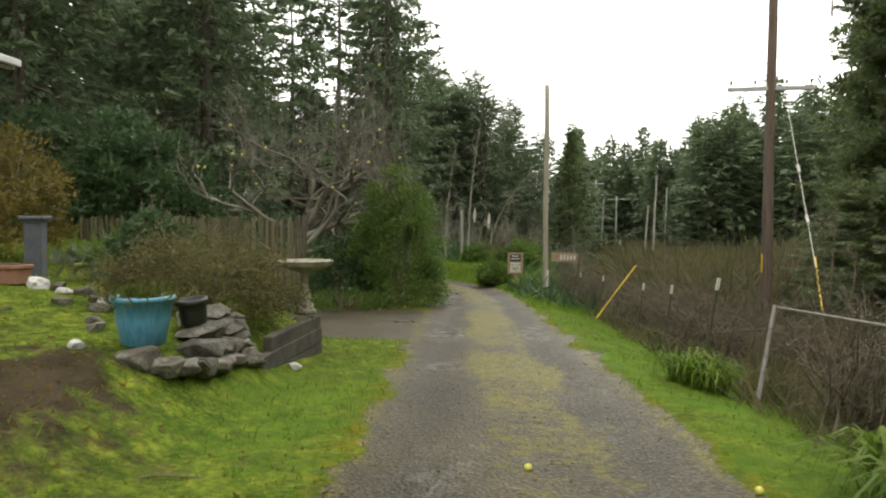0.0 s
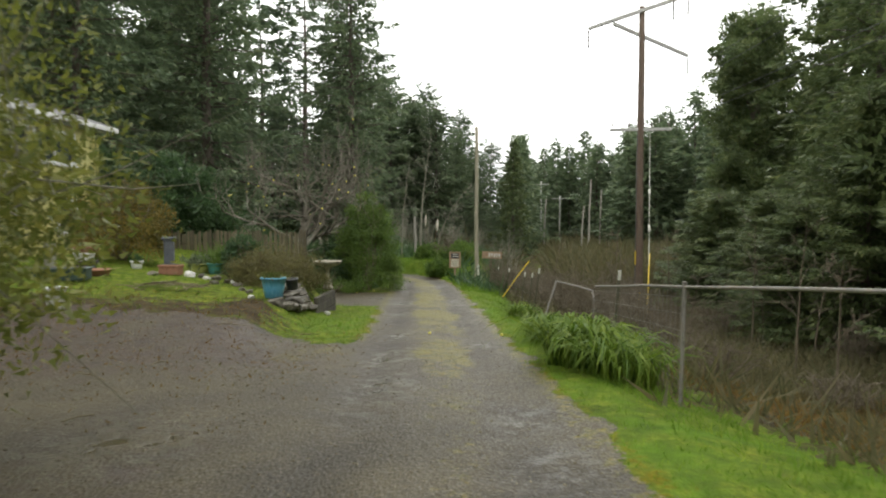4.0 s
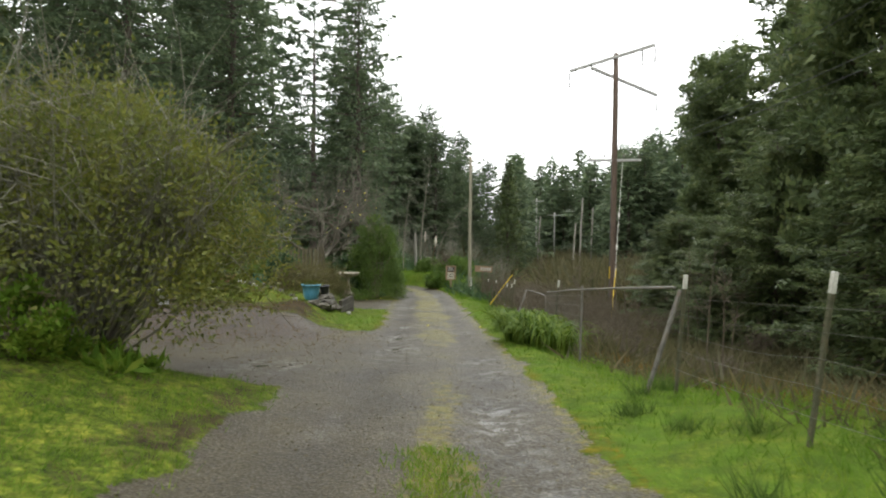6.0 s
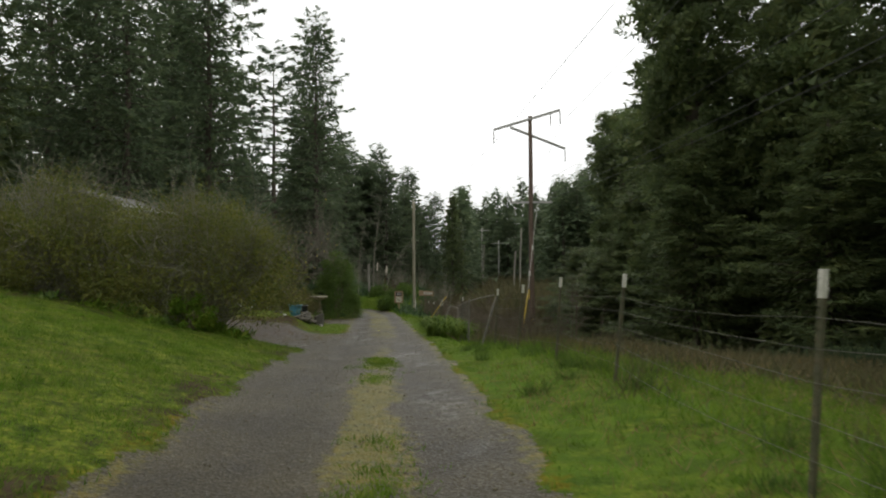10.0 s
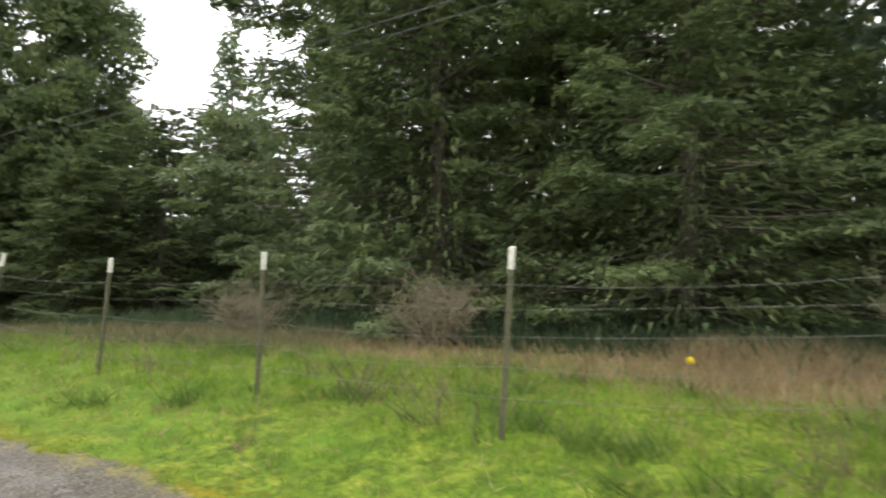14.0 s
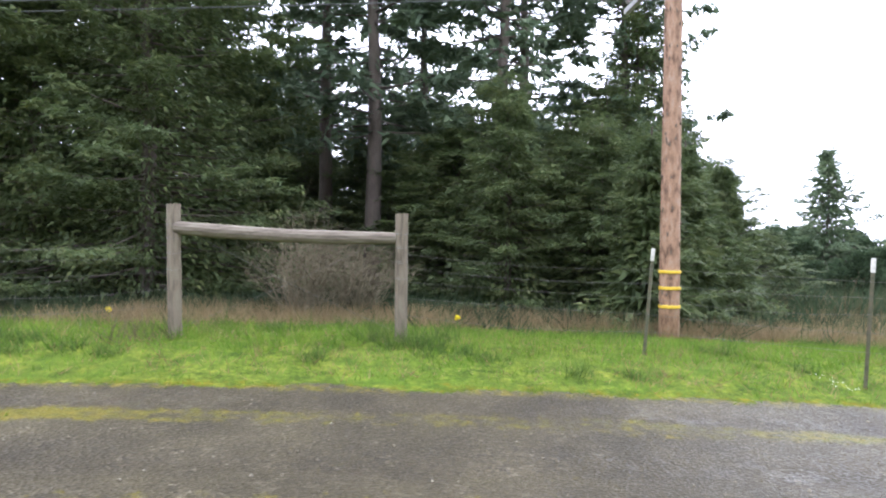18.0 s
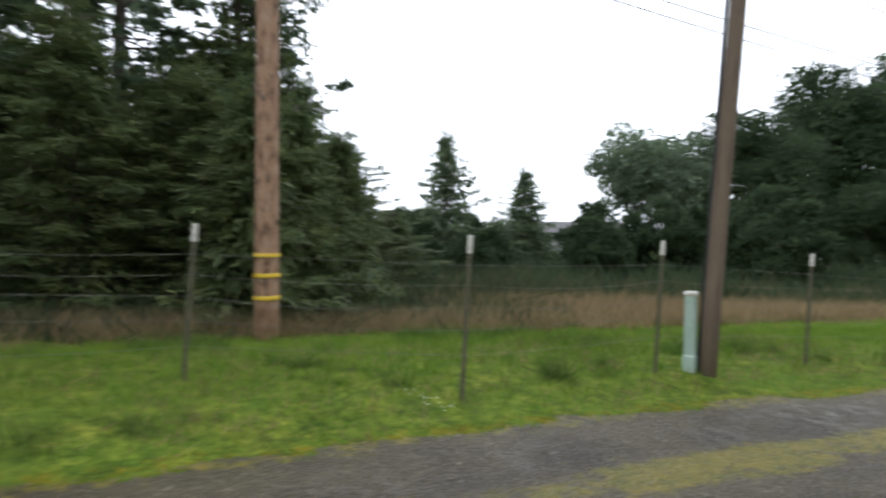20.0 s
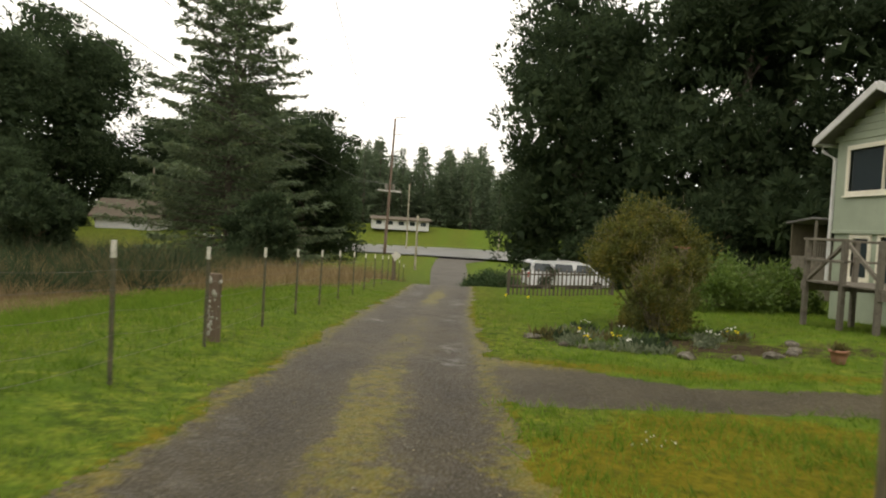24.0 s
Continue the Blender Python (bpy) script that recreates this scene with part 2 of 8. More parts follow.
stone = mat("mossy_rock", (0.062, 0.054, 0.036), (0.165, 0.145, 0.105), 0.85, grain=7, fine=30, bump_d=0.03, c3=(0.36, 0.345, 0.285), rnd=0.5)
pale_stone = mat("pale_rock", (0.50, 0.48, 0.44), (0.68, 0.66, 0.62), 0.85, grain=6, fine=40, bump_d=0.006)
lichen_crust = mat("lichen_crust", (0.30, 0.30, 0.24), (0.44, 0.43, 0.36), 0.9, grain=20, fine=60, bump_d=0.002)
terracotta = mat("terracotta", (0.20, 0.095, 0.055), (0.33, 0.155, 0.09), 0.8, grain=8, fine=50, bump_d=0.002, c3=(0.24, 0.16, 0.10))
blue_glaze = mat("blue_glaze", (0.06, 0.26, 0.38), (0.12, 0.36, 0.50), 0.35, grain=5, fine=14, bump_d=0.004, stretch=(8, 8, 0.7), c3=(0.20, 0.44, 0.56))
teal_glaze = mat("teal_glaze", (0.06, 0.22, 0.20), (0.10, 0.32, 0.27), 0.35, grain=6, bump_d=0.001)
lime_glaze = mat("lime_glaze", (0.38, 0.42, 0.12), (0.48, 0.50, 0.16), 0.4, grain=6, bump_d=0.001)
black_plastic = mat("black_plastic", (0.012, 0.012, 0.012), (0.03, 0.03, 0.03), 0.5, grain=12, bump_d=0.001)
white_plastic = mat("white_plastic", (0.70, 0.70, 0.68), (0.80, 0.80, 0.78), 0.5, grain=8, bump_d=0.001)
green_plastic = mat("green_trough", (0.025, 0.05, 0.04), (0.05, 0.085, 0.065), 0.5, grain=8, bump_d=0.001)
concrete = mat("cast_concrete", (0.17, 0.15, 0.105), (0.36, 0.325, 0.25), 0.9, grain=9, fine=50, bump_d=0.006, c3=(0.20, 0.20, 0.12))
slate_tin = mat("grey_chimney_pot", (0.07, 0.075, 0.088), (0.12, 0.128, 0.145), 0.6, grain=5, bump_d=0.002)
soil = mat("dark_soil", (0.035, 0.026, 0.018), (0.075, 0.055, 0.038), 0.95, grain=8, fine=50, bump_d=0.02)
yellow_paint = mat("yellow_house_paint", (0.42, 0.385, 0.125), (0.50, 0.46, 0.165), 0.7, grain=2, fine=40, bump_d=0.002, c3=(0.37, 0.35, 0.125))
sage_paint = mat("sage_house_paint", (0.306, 0.357, 0.255), (0.365, 0.416, 0.306), 0.7, grain=2, fine=40, bump_d=0.002)
cream_paint = mat("cream_trim_paint", (0.76, 0.72, 0.56), (0.84, 0.80, 0.66), 0.6, grain=4, bump_d=0.001)
white_paint = mat("white_trim_paint", (0.55, 0.55, 0.52), (0.68, 0.68, 0.65), 0.6, grain=4, bump_d=0.001)
brown_trim = mat("brown_fascia", (0.25, 0.13, 0.06), (0.36, 0.20, 0.10), 0.7, grain=4, bump_d=0.002)
shingle = mat("grey_roofing", (0.13, 0.125, 0.12), (0.22, 0.21, 0.20), 0.9, grain=5, fine=40, bump_d=0.008, rnd=0.25)
brown_roof = mat("brown_roofing", (0.085, 0.068, 0.046), (0.14, 0.112, 0.078), 0.9, grain=3, bump_d=0.006)
deck_wood = mat("grey_deck_boards", (0.11, 0.094, 0.070), (0.205, 0.18, 0.14), 0.85, grain=5, fine=30, bump_d=0.006, c3=(0.15, 0.14, 0.10), rnd=0.3)
van_white = mat("white_van_paint", (0.74, 0.75, 0.76), (0.80, 0.80, 0.81), 0.25, grain=3, bump_d=0)
rubber = mat("tyre_rubber", (0.02, 0.02, 0.02), (0.035, 0.035, 0.035), 0.85, grain=20, bump_d=0.001)
red_lens = mat("red_lamp_lens", (0.45, 0.015, 0.01), (0.55, 0.02, 0.015), 0.2, grain=10, bump_d=0)
asphalt = mat("wet_asphalt", (0.15, 0.15, 0.148), (0.25, 0.248, 0.242), 0.30, grain=0.4, fine=12, bump_d=0.0006)
apron_stone = mat("worn_apron", (0.046, 0.040, 0.029), (0.088, 0.078, 0.058), 0.85, grain=0.7, fine=9, bump_d=0.006, c3=(0.085, 0.08, 0.07))
road_paint = mat("road_marking", (0.62, 0.60, 0.52), (0.74, 0.72, 0.66), 0.6, grain=2, bump_d=0)
sign_board = mat("plywood_sign", (0.30, 0.20, 0.12), (0.42, 0.29, 0.18), 0.8, grain=6, bump_d=0.002)
sign_cream = mat("cream_notice", (0.66, 0.62, 0.46), (0.74, 0.70, 0.54), 0.7, grain=6, bump_d=0)
sign_black = mat("black_notice", (0.02, 0.02, 0.02), (0.04, 0.04, 0.04), 0.6, grain=6, bump_d=0)
plume = mat("pampas_plume", (0.62, 0.56, 0.44), (0.74, 0.68, 0.56), 0.9, grain=8, bump_d=0.004)
gravel_stone = leaf_mat("loose_gravel", (0.10, 0.086, 0.056), (0.17, 0.148, 0.10), (0.33, 0.30, 0.225), 0.7, 0.3, 0.0)


def glass_mat(name, tint=(0.035, 0.045, 0.05)):
    m, nt, p = base_material(name)
    p.inputs["Base Color"].default_value = (*tint, 1)
    p.inputs["Roughness"].default_value = 0.06
    p.inputs["IOR"].default_value = 1.5
    n = noise_tex(nt, 1.2, 2.0)
    bump(nt, p, n, 0.05, 0.01)
    return m


window_glass = glass_mat("dark_window_glass")

# ---- plan of the drive: centre line and height along it ----
ROAD_Y = [-400, -150, -135, -100, -74, -66, -60, -51, -45, -40, -32, -26, -22, -16, -12, -6, 0, 7, 16, 22, 26, 30, 36, 60, 120, 400]
ROAD_X = [-42, -13, -10.5, -6.7, -3.9, -2.9, -2.1, -1.0, -0.4, 0.25, 0.55, 0.6, 0.55, 0.35, 0.2, 0.0, -0.3, -0.65, -1.1, -1.65, -2.5, -4.8, -10.5, -26, -50, -150]
LEVEL_Y = [-400, -170, -150, -135, -110, -95, -85, -74, -64, -54, -49, -44, -41, -38, -35.6, -31, -25, -20, -16, -13.4, -7.5, -2.2, 3, 8, 14, 22, 35, 60, 120, 400]
LEVEL_Z = [-1.75, -1.75, -1.75, -2.2, -2.3, -1.95, -1.05, 0.1, 0.5, 0.98, 1.2, 1.4, 1.57, 1.68, 1.8, 1.98, 2.05, 2.0, 1.86, 1.72, 1.3, 0.93, 0.6, 0.3, 0, -0.4, -0.9, -1.5, -2, -2]


def sstep(a, b, v):
    t = np.clip((np.asarray(v, float) - a) / (b - a), 0, 1)
    return t * t * (3 - 2 * t)


def road_x(y):
    return (np.interp(np.asarray(y) - 1.5, ROAD_Y, ROAD_X) + np.interp(np.asarray(y) + 1.5, ROAD_Y, ROAD_X) + np.interp(y, ROAD_Y, ROAD_X)) / 3


def level(y):
    return sum(np.interp(np.asarray(y) + d, LEVEL_Y, LEVEL_Z) for d in (-2, -1, 0, 1, 2)) / 5


def wav(x, y, s, k=0.0):
    """A smooth uneven field between -1 and 1, s metres across."""
    return (np.sin(x / s * 2.1 + 1.3 * np.sin(y / s * 1.1 + k) + k) + np.sin(y / s * 1.7 + 1.7 * np.sin(x / s * 0.9 + 2 * k) + 1.9 * k)
            + 0.5 * np.sin((x + y) / s * 3.9 + k * 3)) / 2.5


def half_width(y, dx):
    """From the centre line to the gravel's edge: east (dx > 0) and west."""
    east = np.interp(y, [-78, -66, -46, -36, -28, 0, 12], [1.4, 1.38, 1.24, 1.5, 1.33, 1.33, 1.38])
    west = np.interp(y, [-78, -60, -46, -40, -25, -9, -5, 1, 5, 12], [1.3, 1.0, 1.15, 1.25, 1.5, 1.58, 1.45, 1.12, 1.14, 1.25])
    return np.where(dx > 0, east, west)


CROWN_Y = [-70, -66, -63, -60, -55, -52, -47, -43, -39, -35, -30, -25, -16, -10, -6, 2, 10, 20]
CROWN_X = [0.1, 0.1, 0.1, 0.1, 0.0, 0.05, -0.05, 0.03, 0.18, 0.40, 0.42, 0.2, 0.12, 0.14, 0.2, 0.30, 0.22, 0.1]
CROWN_W = [0.16, 0.24, 0.26, 0.2, 0.26, 0.24, 0.34, 0.32, 0.26, 0.24, 0.28, 0.24, 0.28, 0.24, 0.24, 0.46, 0.5, 0.4]
CROWN_K = [0.3, 0.9, 0.9, 0.15, 0.45, 0.5, 0.95, 1.05, 0.9, 0.6, 0.65, 0.7, 1.0, 0.85, 0.25, 0.75, 0.8, 0.7]


def gravel_mask(x, y):
    """1 on the gravel of the drive, its turnings and the yard; 0 on grass."""
    dx = x - road_x(y)
    ragged = 0.16 * wav(x, y, 0.55, 1.0) + 0.08 * wav(x, y, 0.17, 2.0)
    d = np.abs(dx) - half_width(y, dx) + ragged
    # parking bay opposite the brace, yard by the big shrub, drive to the yellow house's gate, drive to the sage house
    d = np.minimum(d, np.hypot(np.maximum(np.abs(x + 4.0) - 4.6, 0), np.maximum(np.abs(y + 32.0) - 2.6, 0)) - 0.5 + ragged)
    d = np.minimum(d, np.hypot(np.maximum(np.abs(x + 3.4) - 2.6, 0), np.maximum(np.abs(y + 3.2) - 3.1, 0)) - 0.8 + ragged * 1.8)
    d = np.minimum(d, np.hypot(np.maximum(np.abs(x + 2.6) - 2.2, 0), np.maximum(np.abs(y - 11.3) - 2.5, 0)) - 0.5 + ragged)
    flare = sstep(-4.6, -2.0, x)
    d = np.minimum(d, np.maximum(np.abs(y + 50.3 + 0.9 * flare) - 0.62 - 0.75 * flare, np.maximum(-12 - x, x + 0.5)) + ragged)
    return (1 - sstep(-0.12, 0.12, d)) * sstep(-147, -143, y)


def moss_mask(x, y):
    """Moss and low grass on the crown of the drive and its soft edges."""
    dx = x - road_x(y)
    c, w, k = np.interp(y, CROWN_Y, CROWN_X), np.interp(y, CROWN_Y, CROWN_W), np.interp(y, CROWN_Y, CROWN_K)
    w = w * (1 + 0.35 * wav(x, y, 0.9, 4))
    strip = (1 - sstep(0.7, 1.35, np.abs(dx - c) / w)) * k * (1.0 + 0.5 * wav(x, y, 1.9, 5) + 0.3 * wav(x, y, 0.4, 6))
    edge = np.exp(-((np.abs(dx) - half_width(y, dx) + 0.03) / 0.17) ** 2) * (0.62 + 0.1 * (1 - sstep(-42, -38, y))) * (1 - (dx < 0) * sstep(-16, -13, y) * (1 - sstep(0, 1.5, y)))
    fork = (1 - sstep(0.75, 1.1, np.hypot((x + 3.6) / 2.1, (y + 47.9) / 1.9) + 0.15 * wav(x, y, 0.8, 7))) * 1.1
    lip = np.exp(-((y + 51.75 + 0.5 * sstep(-4.6, -2.0, x)) / 0.35) ** 2) * sstep(-9, -7, x) * (1 - sstep(-2.6, -2.0, x)) * 0.9
    pad = np.exp(-((x + 1.9) / 0.55) ** 2 - ((y + 0.6) / 0.9) ** 2) * (0.55 + 0.4 * wav(x, y, 0.4, 8))
    return np.clip(np.maximum.reduce([strip, edge, fork, lip, pad]), 0, 1)


WET_SPOTS = ((-0.87, 1.76, 0.16, 0.5), (-1.36, 9.7, 0.35, 0.8), (-0.97, 18.5, 0.5, 1.2), (-2.4, 11.3, 0.5, 0.5), (-0.75, -0.9, 0.25, 0.8), (-0.6, -3.0, 0.3, 0.9), (0.85, 7.6, 0.25, 1.4), (0.75, -8.5, 0.25, 1.0), (-2.2, -5.2, 0.5, 0.7), (1.5, -39.66, 0.14, 0.12), (1.25, -39.48, 0.15, 0.12), (1.0, -39.30, 0.14, 0.12), (0.7, -39.1, 0.16, 0.12))


def wet_mask(x, y):
    """Where water stands or shines in the wheel tracks."""
    lane = np.exp(-((np.abs(x - road_x(y) - 0.1) - 0.72) / 0.26) ** 2)
    w = 0.55 * lane * sstep(0.05, 0.75, wav(x, y, 1.3, 31) + 0.5 * wav(x, y, 0.35, 32))
    for px, py, rx, ry in WET_SPOTS:
        w = np.maximum(w, np.exp(-((x - px) / rx) ** 2 - ((y - py) / ry) ** 2) * (1.15 + 0.4 * wav(x, y, 0.3, 33)))
    return np.clip(w, 0, 1)


def bend_bank(x, y):
    """The grassy bank outside the lane's turn to the west."""
    return sstep(21, 27, y) * (1 - sstep(1.0, 4.0, x)) * (1 - sstep(55, 75, y))


def ground_z(x, y):
    x, y = np.asarray(x, float), np.asarray(y, float)
    dx = x - road_x(y)
    z = level(y)
    north = sstep(-9, -3, y)
    bend = bend_bank(x, y)
    z = z + 0.8 * bend * sstep(1.3, 2.8, dx) - north * (1 - bend) * (0.25 * sstep(1.7, 3.0, dx) + 0.85 * sstep(2.6, 7.0, dx))
    z = z + (1 - north) * 0.12 * sstep(1.5, 2.8, dx) - (0.45 * sstep(3.2, 8.5, dx) + 0.02 * np.clip(dx - 8.5, 0, 40)) * (1 - north) * sstep(-75, -62, y)
    yard = sstep(2.0, 3.1, -dx) * sstep(-3.5, 1.5, y) * (1 - sstep(6.4, 8.2, y) * (1 - sstep(5.5, 9.0, -x))) * (1 - sstep(22, 34, y))
    z = z + yard * np.maximum(1.12 + 0.07 * np.clip(-x - 3, 0, 9) - z, 0)
    lawn = sstep(-29, -18, y) * (1 - sstep(-8.4, -5.6, y))
    z = z + lawn * np.clip(0.24 * (-dx - 1.3), 0, 2.0) * (1 - sstep(14, 26, -dx))
    bank = -0.14 * (x - 60) - 0.99 * (y + 160)
    z = z + 0.7 * np.clip((bank + 9) / 18, 0, 1) + 3.3 * sstep(10, 30, bank) + 2.9 * np.exp(-((x - 26) / 15) ** 2 - ((y + 121) / 13) ** 2)
    z = z + 0.2 * sstep(3, 8, -dx) * sstep(-52, -55, y) * sstep(-80, -72, y)
    g = gravel_mask(x, y)
    lane = np.abs(np.abs(dx) - 0.66)
    z = z - 0.035 * np.exp(-(lane / 0.24) ** 2) + 0.02 * wav(x, y, 0.9, 3) * (1 - 0.8 * g) + 0.012 * wav(x, y, 0.31, 9) * (1 - 0.75 * g)
    z = z + (1 - g) * 0.02
    far = np.maximum(np.abs(x) - 25, 0)
    z = z + sstep(-20, 20, y) * (0.16 * np.maximum(-x - 14, 0) + 0.10 * np.maximum(x - 18, 0)) * (far < 400)
    return z


def gz(x, y):
    return float(ground_z(x, y))


def axis(fine_a, fine_b, step, end_a, end_b, grow=1.2):
    a = list(np.arange(fine_a, fine_b + 1e-6, step))
    s, v = step, fine_b
    while v < end_b:
        s *= grow
        v += s
        a.append(v)
    s, v, low = step, fine_a, []
    while v > end_a:
        s *= grow
        v -= s
        low.append(v)
    return np.array(low[::-1] + a)


def link_mesh(name, verts, faces, material, smooth=False):
    me = bpy.data.meshes.new(name)
    V, F = np.asarray(verts, np.float32), np.asarray(faces, np.int32)
    k = F.shape[1]
    me.vertices.add(len(V))
    me.vertices.foreach_set("co", V.ravel())
    me.loops.add(F.size)
    me.loops.foreach_set("vertex_index", F.ravel())
    me.polygons.add(len(F))
    me.polygons.foreach_set("loop_start", np.arange(0, F.size, k, dtype=np.int32))
    me.polygons.foreach_set("loop_total", np.full(len(F), k, np.int32))
    me.update(calc_edges=True)
    if smooth:
        me.polygons.foreach_set("use_smooth", np.ones(len(F), bool))
    me.materials.append(material)
    return me


def halved(nt, value):
    h = nt.nodes.new("ShaderNodeMath")
    h.operation = "MULTIPLY"
    h.inputs[1].default_value = 0.5
    nt.links.new(value, h.inputs[0])
    return h.outputs[0]


def ground_material():
    m, nt, p = base_material("ground_cover")
    at = {}
    for k in ("gravel", "moss", "dirt", "dry", "lush", "track", "wet"):
        a = nt.nodes.new("ShaderNodeAttribute")
        a.attribute_name = k
        at[k] = a.outputs["Fac"]
    n_big, n_mid, n_fine, n_peb = noise_tex(nt, 0.6, 5), noise_tex(nt, 4.0, 5), noise_tex(nt, 45.0, 4), noise_tex(nt, 18, 2)
    n_moss, n_wet, n_lawn = noise_tex(nt, 7.0, 10, rough=0.78), noise_tex(nt, 5.5, 4, rough=0.6), noise_tex(nt, 3.4, 5, rough=0.65)
    vor = nt.nodes.new("ShaderNodeTexVoronoi")
    vor.inputs["Scale"].default_value = 38.0
    nt.links.new(nt.nodes.new("ShaderNodeTexCoord").outputs["Object"], vor.inputs["Vector"])
    grass = ramp(nt, [(0.36, (0.050, 0.088, 0.014)), (0.5, (0.135, 0.192, 0.022)), (0.63, (0.245, 0.285, 0.040))], noise_tex(nt, 5.0, 7, rough=0.7))
    grass = mixc(nt, 1.0, grass, ramp(nt, [(0.36, (0.55, 0.58, 0.58)), (0.64, (1.28, 1.24, 1.15))], n_peb), "MULTIPLY")
    grass = mixc(nt, ramp(nt, [(0.42, (0, 0, 0)), (0.72, (0.35, 0.35, 0.35))], n_big), grass, (0.150, 0.140, 0.028))
    grass = mixc(nt, 1.0, grass, ramp(nt, [(0.36, (0.72, 0.76, 0.74)), (0.50, (0.98, 0.98, 0.97)), (0.64, (1.20, 1.10, 1.0))], n_lawn), "MULTIPLY")
    peb = ramp(nt, [(0.05, (0.042, 0.034, 0.019)), (0.45, (0.088, 0.073, 0.040)), (0.80, (0.135, 0.114, 0.066)), (0.96, (0.30, 0.265, 0.18))], vor.outputs["Color"])
    grav = mixc(nt, ramp(nt, [(0.30, (0.12, 0.12, 0.12)), (0.62, (0.80, 0.80, 0.80))], n_mid), peb, (0.079, 0.066, 0.032))
    dirt = ramp(nt, [(0.3, (0.030, 0.020, 0.013)), (0.5, (0.066, 0.045, 0.028)), (0.72, (0.096, 0.068, 0.044))], n_mid)
    dryc = ramp(nt, [(0.3, (0.15, 0.105, 0.052)), (0.6, (0.22, 0.16, 0.085)), (0.8, (0.110, 0.110, 0.035))], n_mid)
    mossc = ramp(nt, [(0.34, (0.078, 0.086, 0.006)), (0.50, (0.170, 0.148, 0.008)), (0.68, (0.265, 0.195, 0.018))], noise_tex(nt, 9.0, 6, rough=0.7))
    lz = nt.nodes.new("ShaderNodeMath")
    lz.operation = "MULTIPLY"
    nt.links.new(at["lush"], lz.inputs[0])
    nt.links.new(ramp(nt, [(0.36, (0.25, 0.25, 0.25)), (0.60, (1, 1, 1))], noise_tex(nt, 1.6, 4)), lz.inputs[1])
    col = mixc(nt, lz.outputs[0], grass, ramp(nt, [(0.30, (0.070, 0.125, 0.014)), (0.55, (0.120, 0.215, 0.018)), (0.75, (0.170, 0.235, 0.026))], n_mid))
    col = mixc(nt, at["dry"], col, dryc)
    edge = nt.nodes.new("ShaderNodeMath")
    edge.operation = "MULTIPLY_ADD"
    nt.links.new(n_peb, edge.inputs[0])
    edge.inputs[1].default_value = 0.9
    nt.links.new(at["gravel"], edge.inputs[2])
    at["gravel"] = ramp(nt, [(0.46, (0, 0, 0)), (0.50, (1, 1, 1))], halved(nt, edge.outputs[0]))
    grav = mixc(nt, 1.0, grav, ramp(nt, [(0.35, (0.62, 0.60, 0.58)), (0.65, (1.12, 1.10, 1.06))], noise_tex(nt, 1.1, 6, rough=0.62)), "MULTIPLY")
    grav = mixc(nt, at["track"], grav, mixc(nt, 1.0, grav, (0.66, 0.64, 0.62), "MULTIPLY"))
    col = mixc(nt, at["gravel"], col, grav)
    earth = nt.nodes.new("ShaderNodeMath")
    earth.operation = "MULTIPLY_ADD"
    nt.links.new(ramp(nt, [(0.32, (0, 0, 0)), (0.68, (1, 1, 1))], noise_tex(nt, 3.0, 7, rough=0.68)), earth.inputs[0])
    earth.inputs[1].default_value = 0.9
    nt.links.new(at["dirt"], earth.inputs[2])
    col = mixc(nt, ramp(nt, [(0.38, (0, 0, 0)), (0.60, (0.95, 0.95, 0.95))], halved(nt, earth.outputs[0])), col, dirt)
    mz = nt.nodes.new("ShaderNodeMath")
    mz.operation = "MULTIPLY_ADD"
    nt.links.new(ramp(nt, [(0.30, (0, 0, 0)), (0.70, (1, 1, 1))], n_moss), mz.inputs[0])
    mz.inputs[1].default_value = 1.25
    nt.links.new(at["moss"], mz.inputs[2])
    moss_on = ramp(nt, [(0.50, (0, 0, 0)), (0.68, (0.9, 0.9, 0.9))], halved(nt, mz.outputs[0]))
    col = mixc(nt, moss_on, col, mossc)
    g = ramp(nt, [(0.25, (0.56, 0.56, 0.56)), (0.75, (0.82, 0.82, 0.82))], n_fine)
    nt.links.new(mixc(nt, 1.0, col, g, "MULTIPLY"), p.inputs["Base Color"])
    wet = ramp(nt, [(0.40, (0.72, 0.72, 0.72)), (0.62, (0.42, 0.42, 0.42))], n_fine)
    r = mixc(nt, at["gravel"], (0.9, 0.9, 0.9), wet)
    pool = nt.nodes.new("ShaderNodeMath")
    pool.operation = "MULTIPLY"
    nt.links.new(at["wet"], pool.inputs[0])
    nt.links.new(ramp(nt, [(0.46, (0, 0, 0)), (0.58, (1, 1, 1))], n_wet), pool.inputs[1])
    dry_part = nt.nodes.new("ShaderNodeMath")
    dry_part.operation = "SUBTRACT"
    dry_part.inputs[0].default_value, dry_part.use_clamp = 1.0, True
    nt.links.new(moss_on, dry_part.inputs[1])
    pool_g = nt.nodes.new("ShaderNodeMath")
    pool_g.operation = "MULTIPLY"
    nt.links.new(pool.outputs[0], pool_g.inputs[0])
    nt.links.new(dry_part.outputs[0], pool_g.inputs[1])
    nt.links.new(mixc(nt, pool_g.outputs[0], r, (0.23, 0.23, 0.23)), p.inputs["Roughness"])
    nt.links.new(mixc(nt, pool_g.outputs[0], mixc(nt, at["gravel"], (0.06, 0.06, 0.06), (0.26, 0.26, 0.26)), (0.5, 0.5, 0.5)), p.inputs["Specular IOR Level"])
    hm = nt.nodes.new("ShaderNodeMath")
    hm.operation = "ADD"
    nt.links.new(vor.outputs["Distance"], hm.inputs[0])
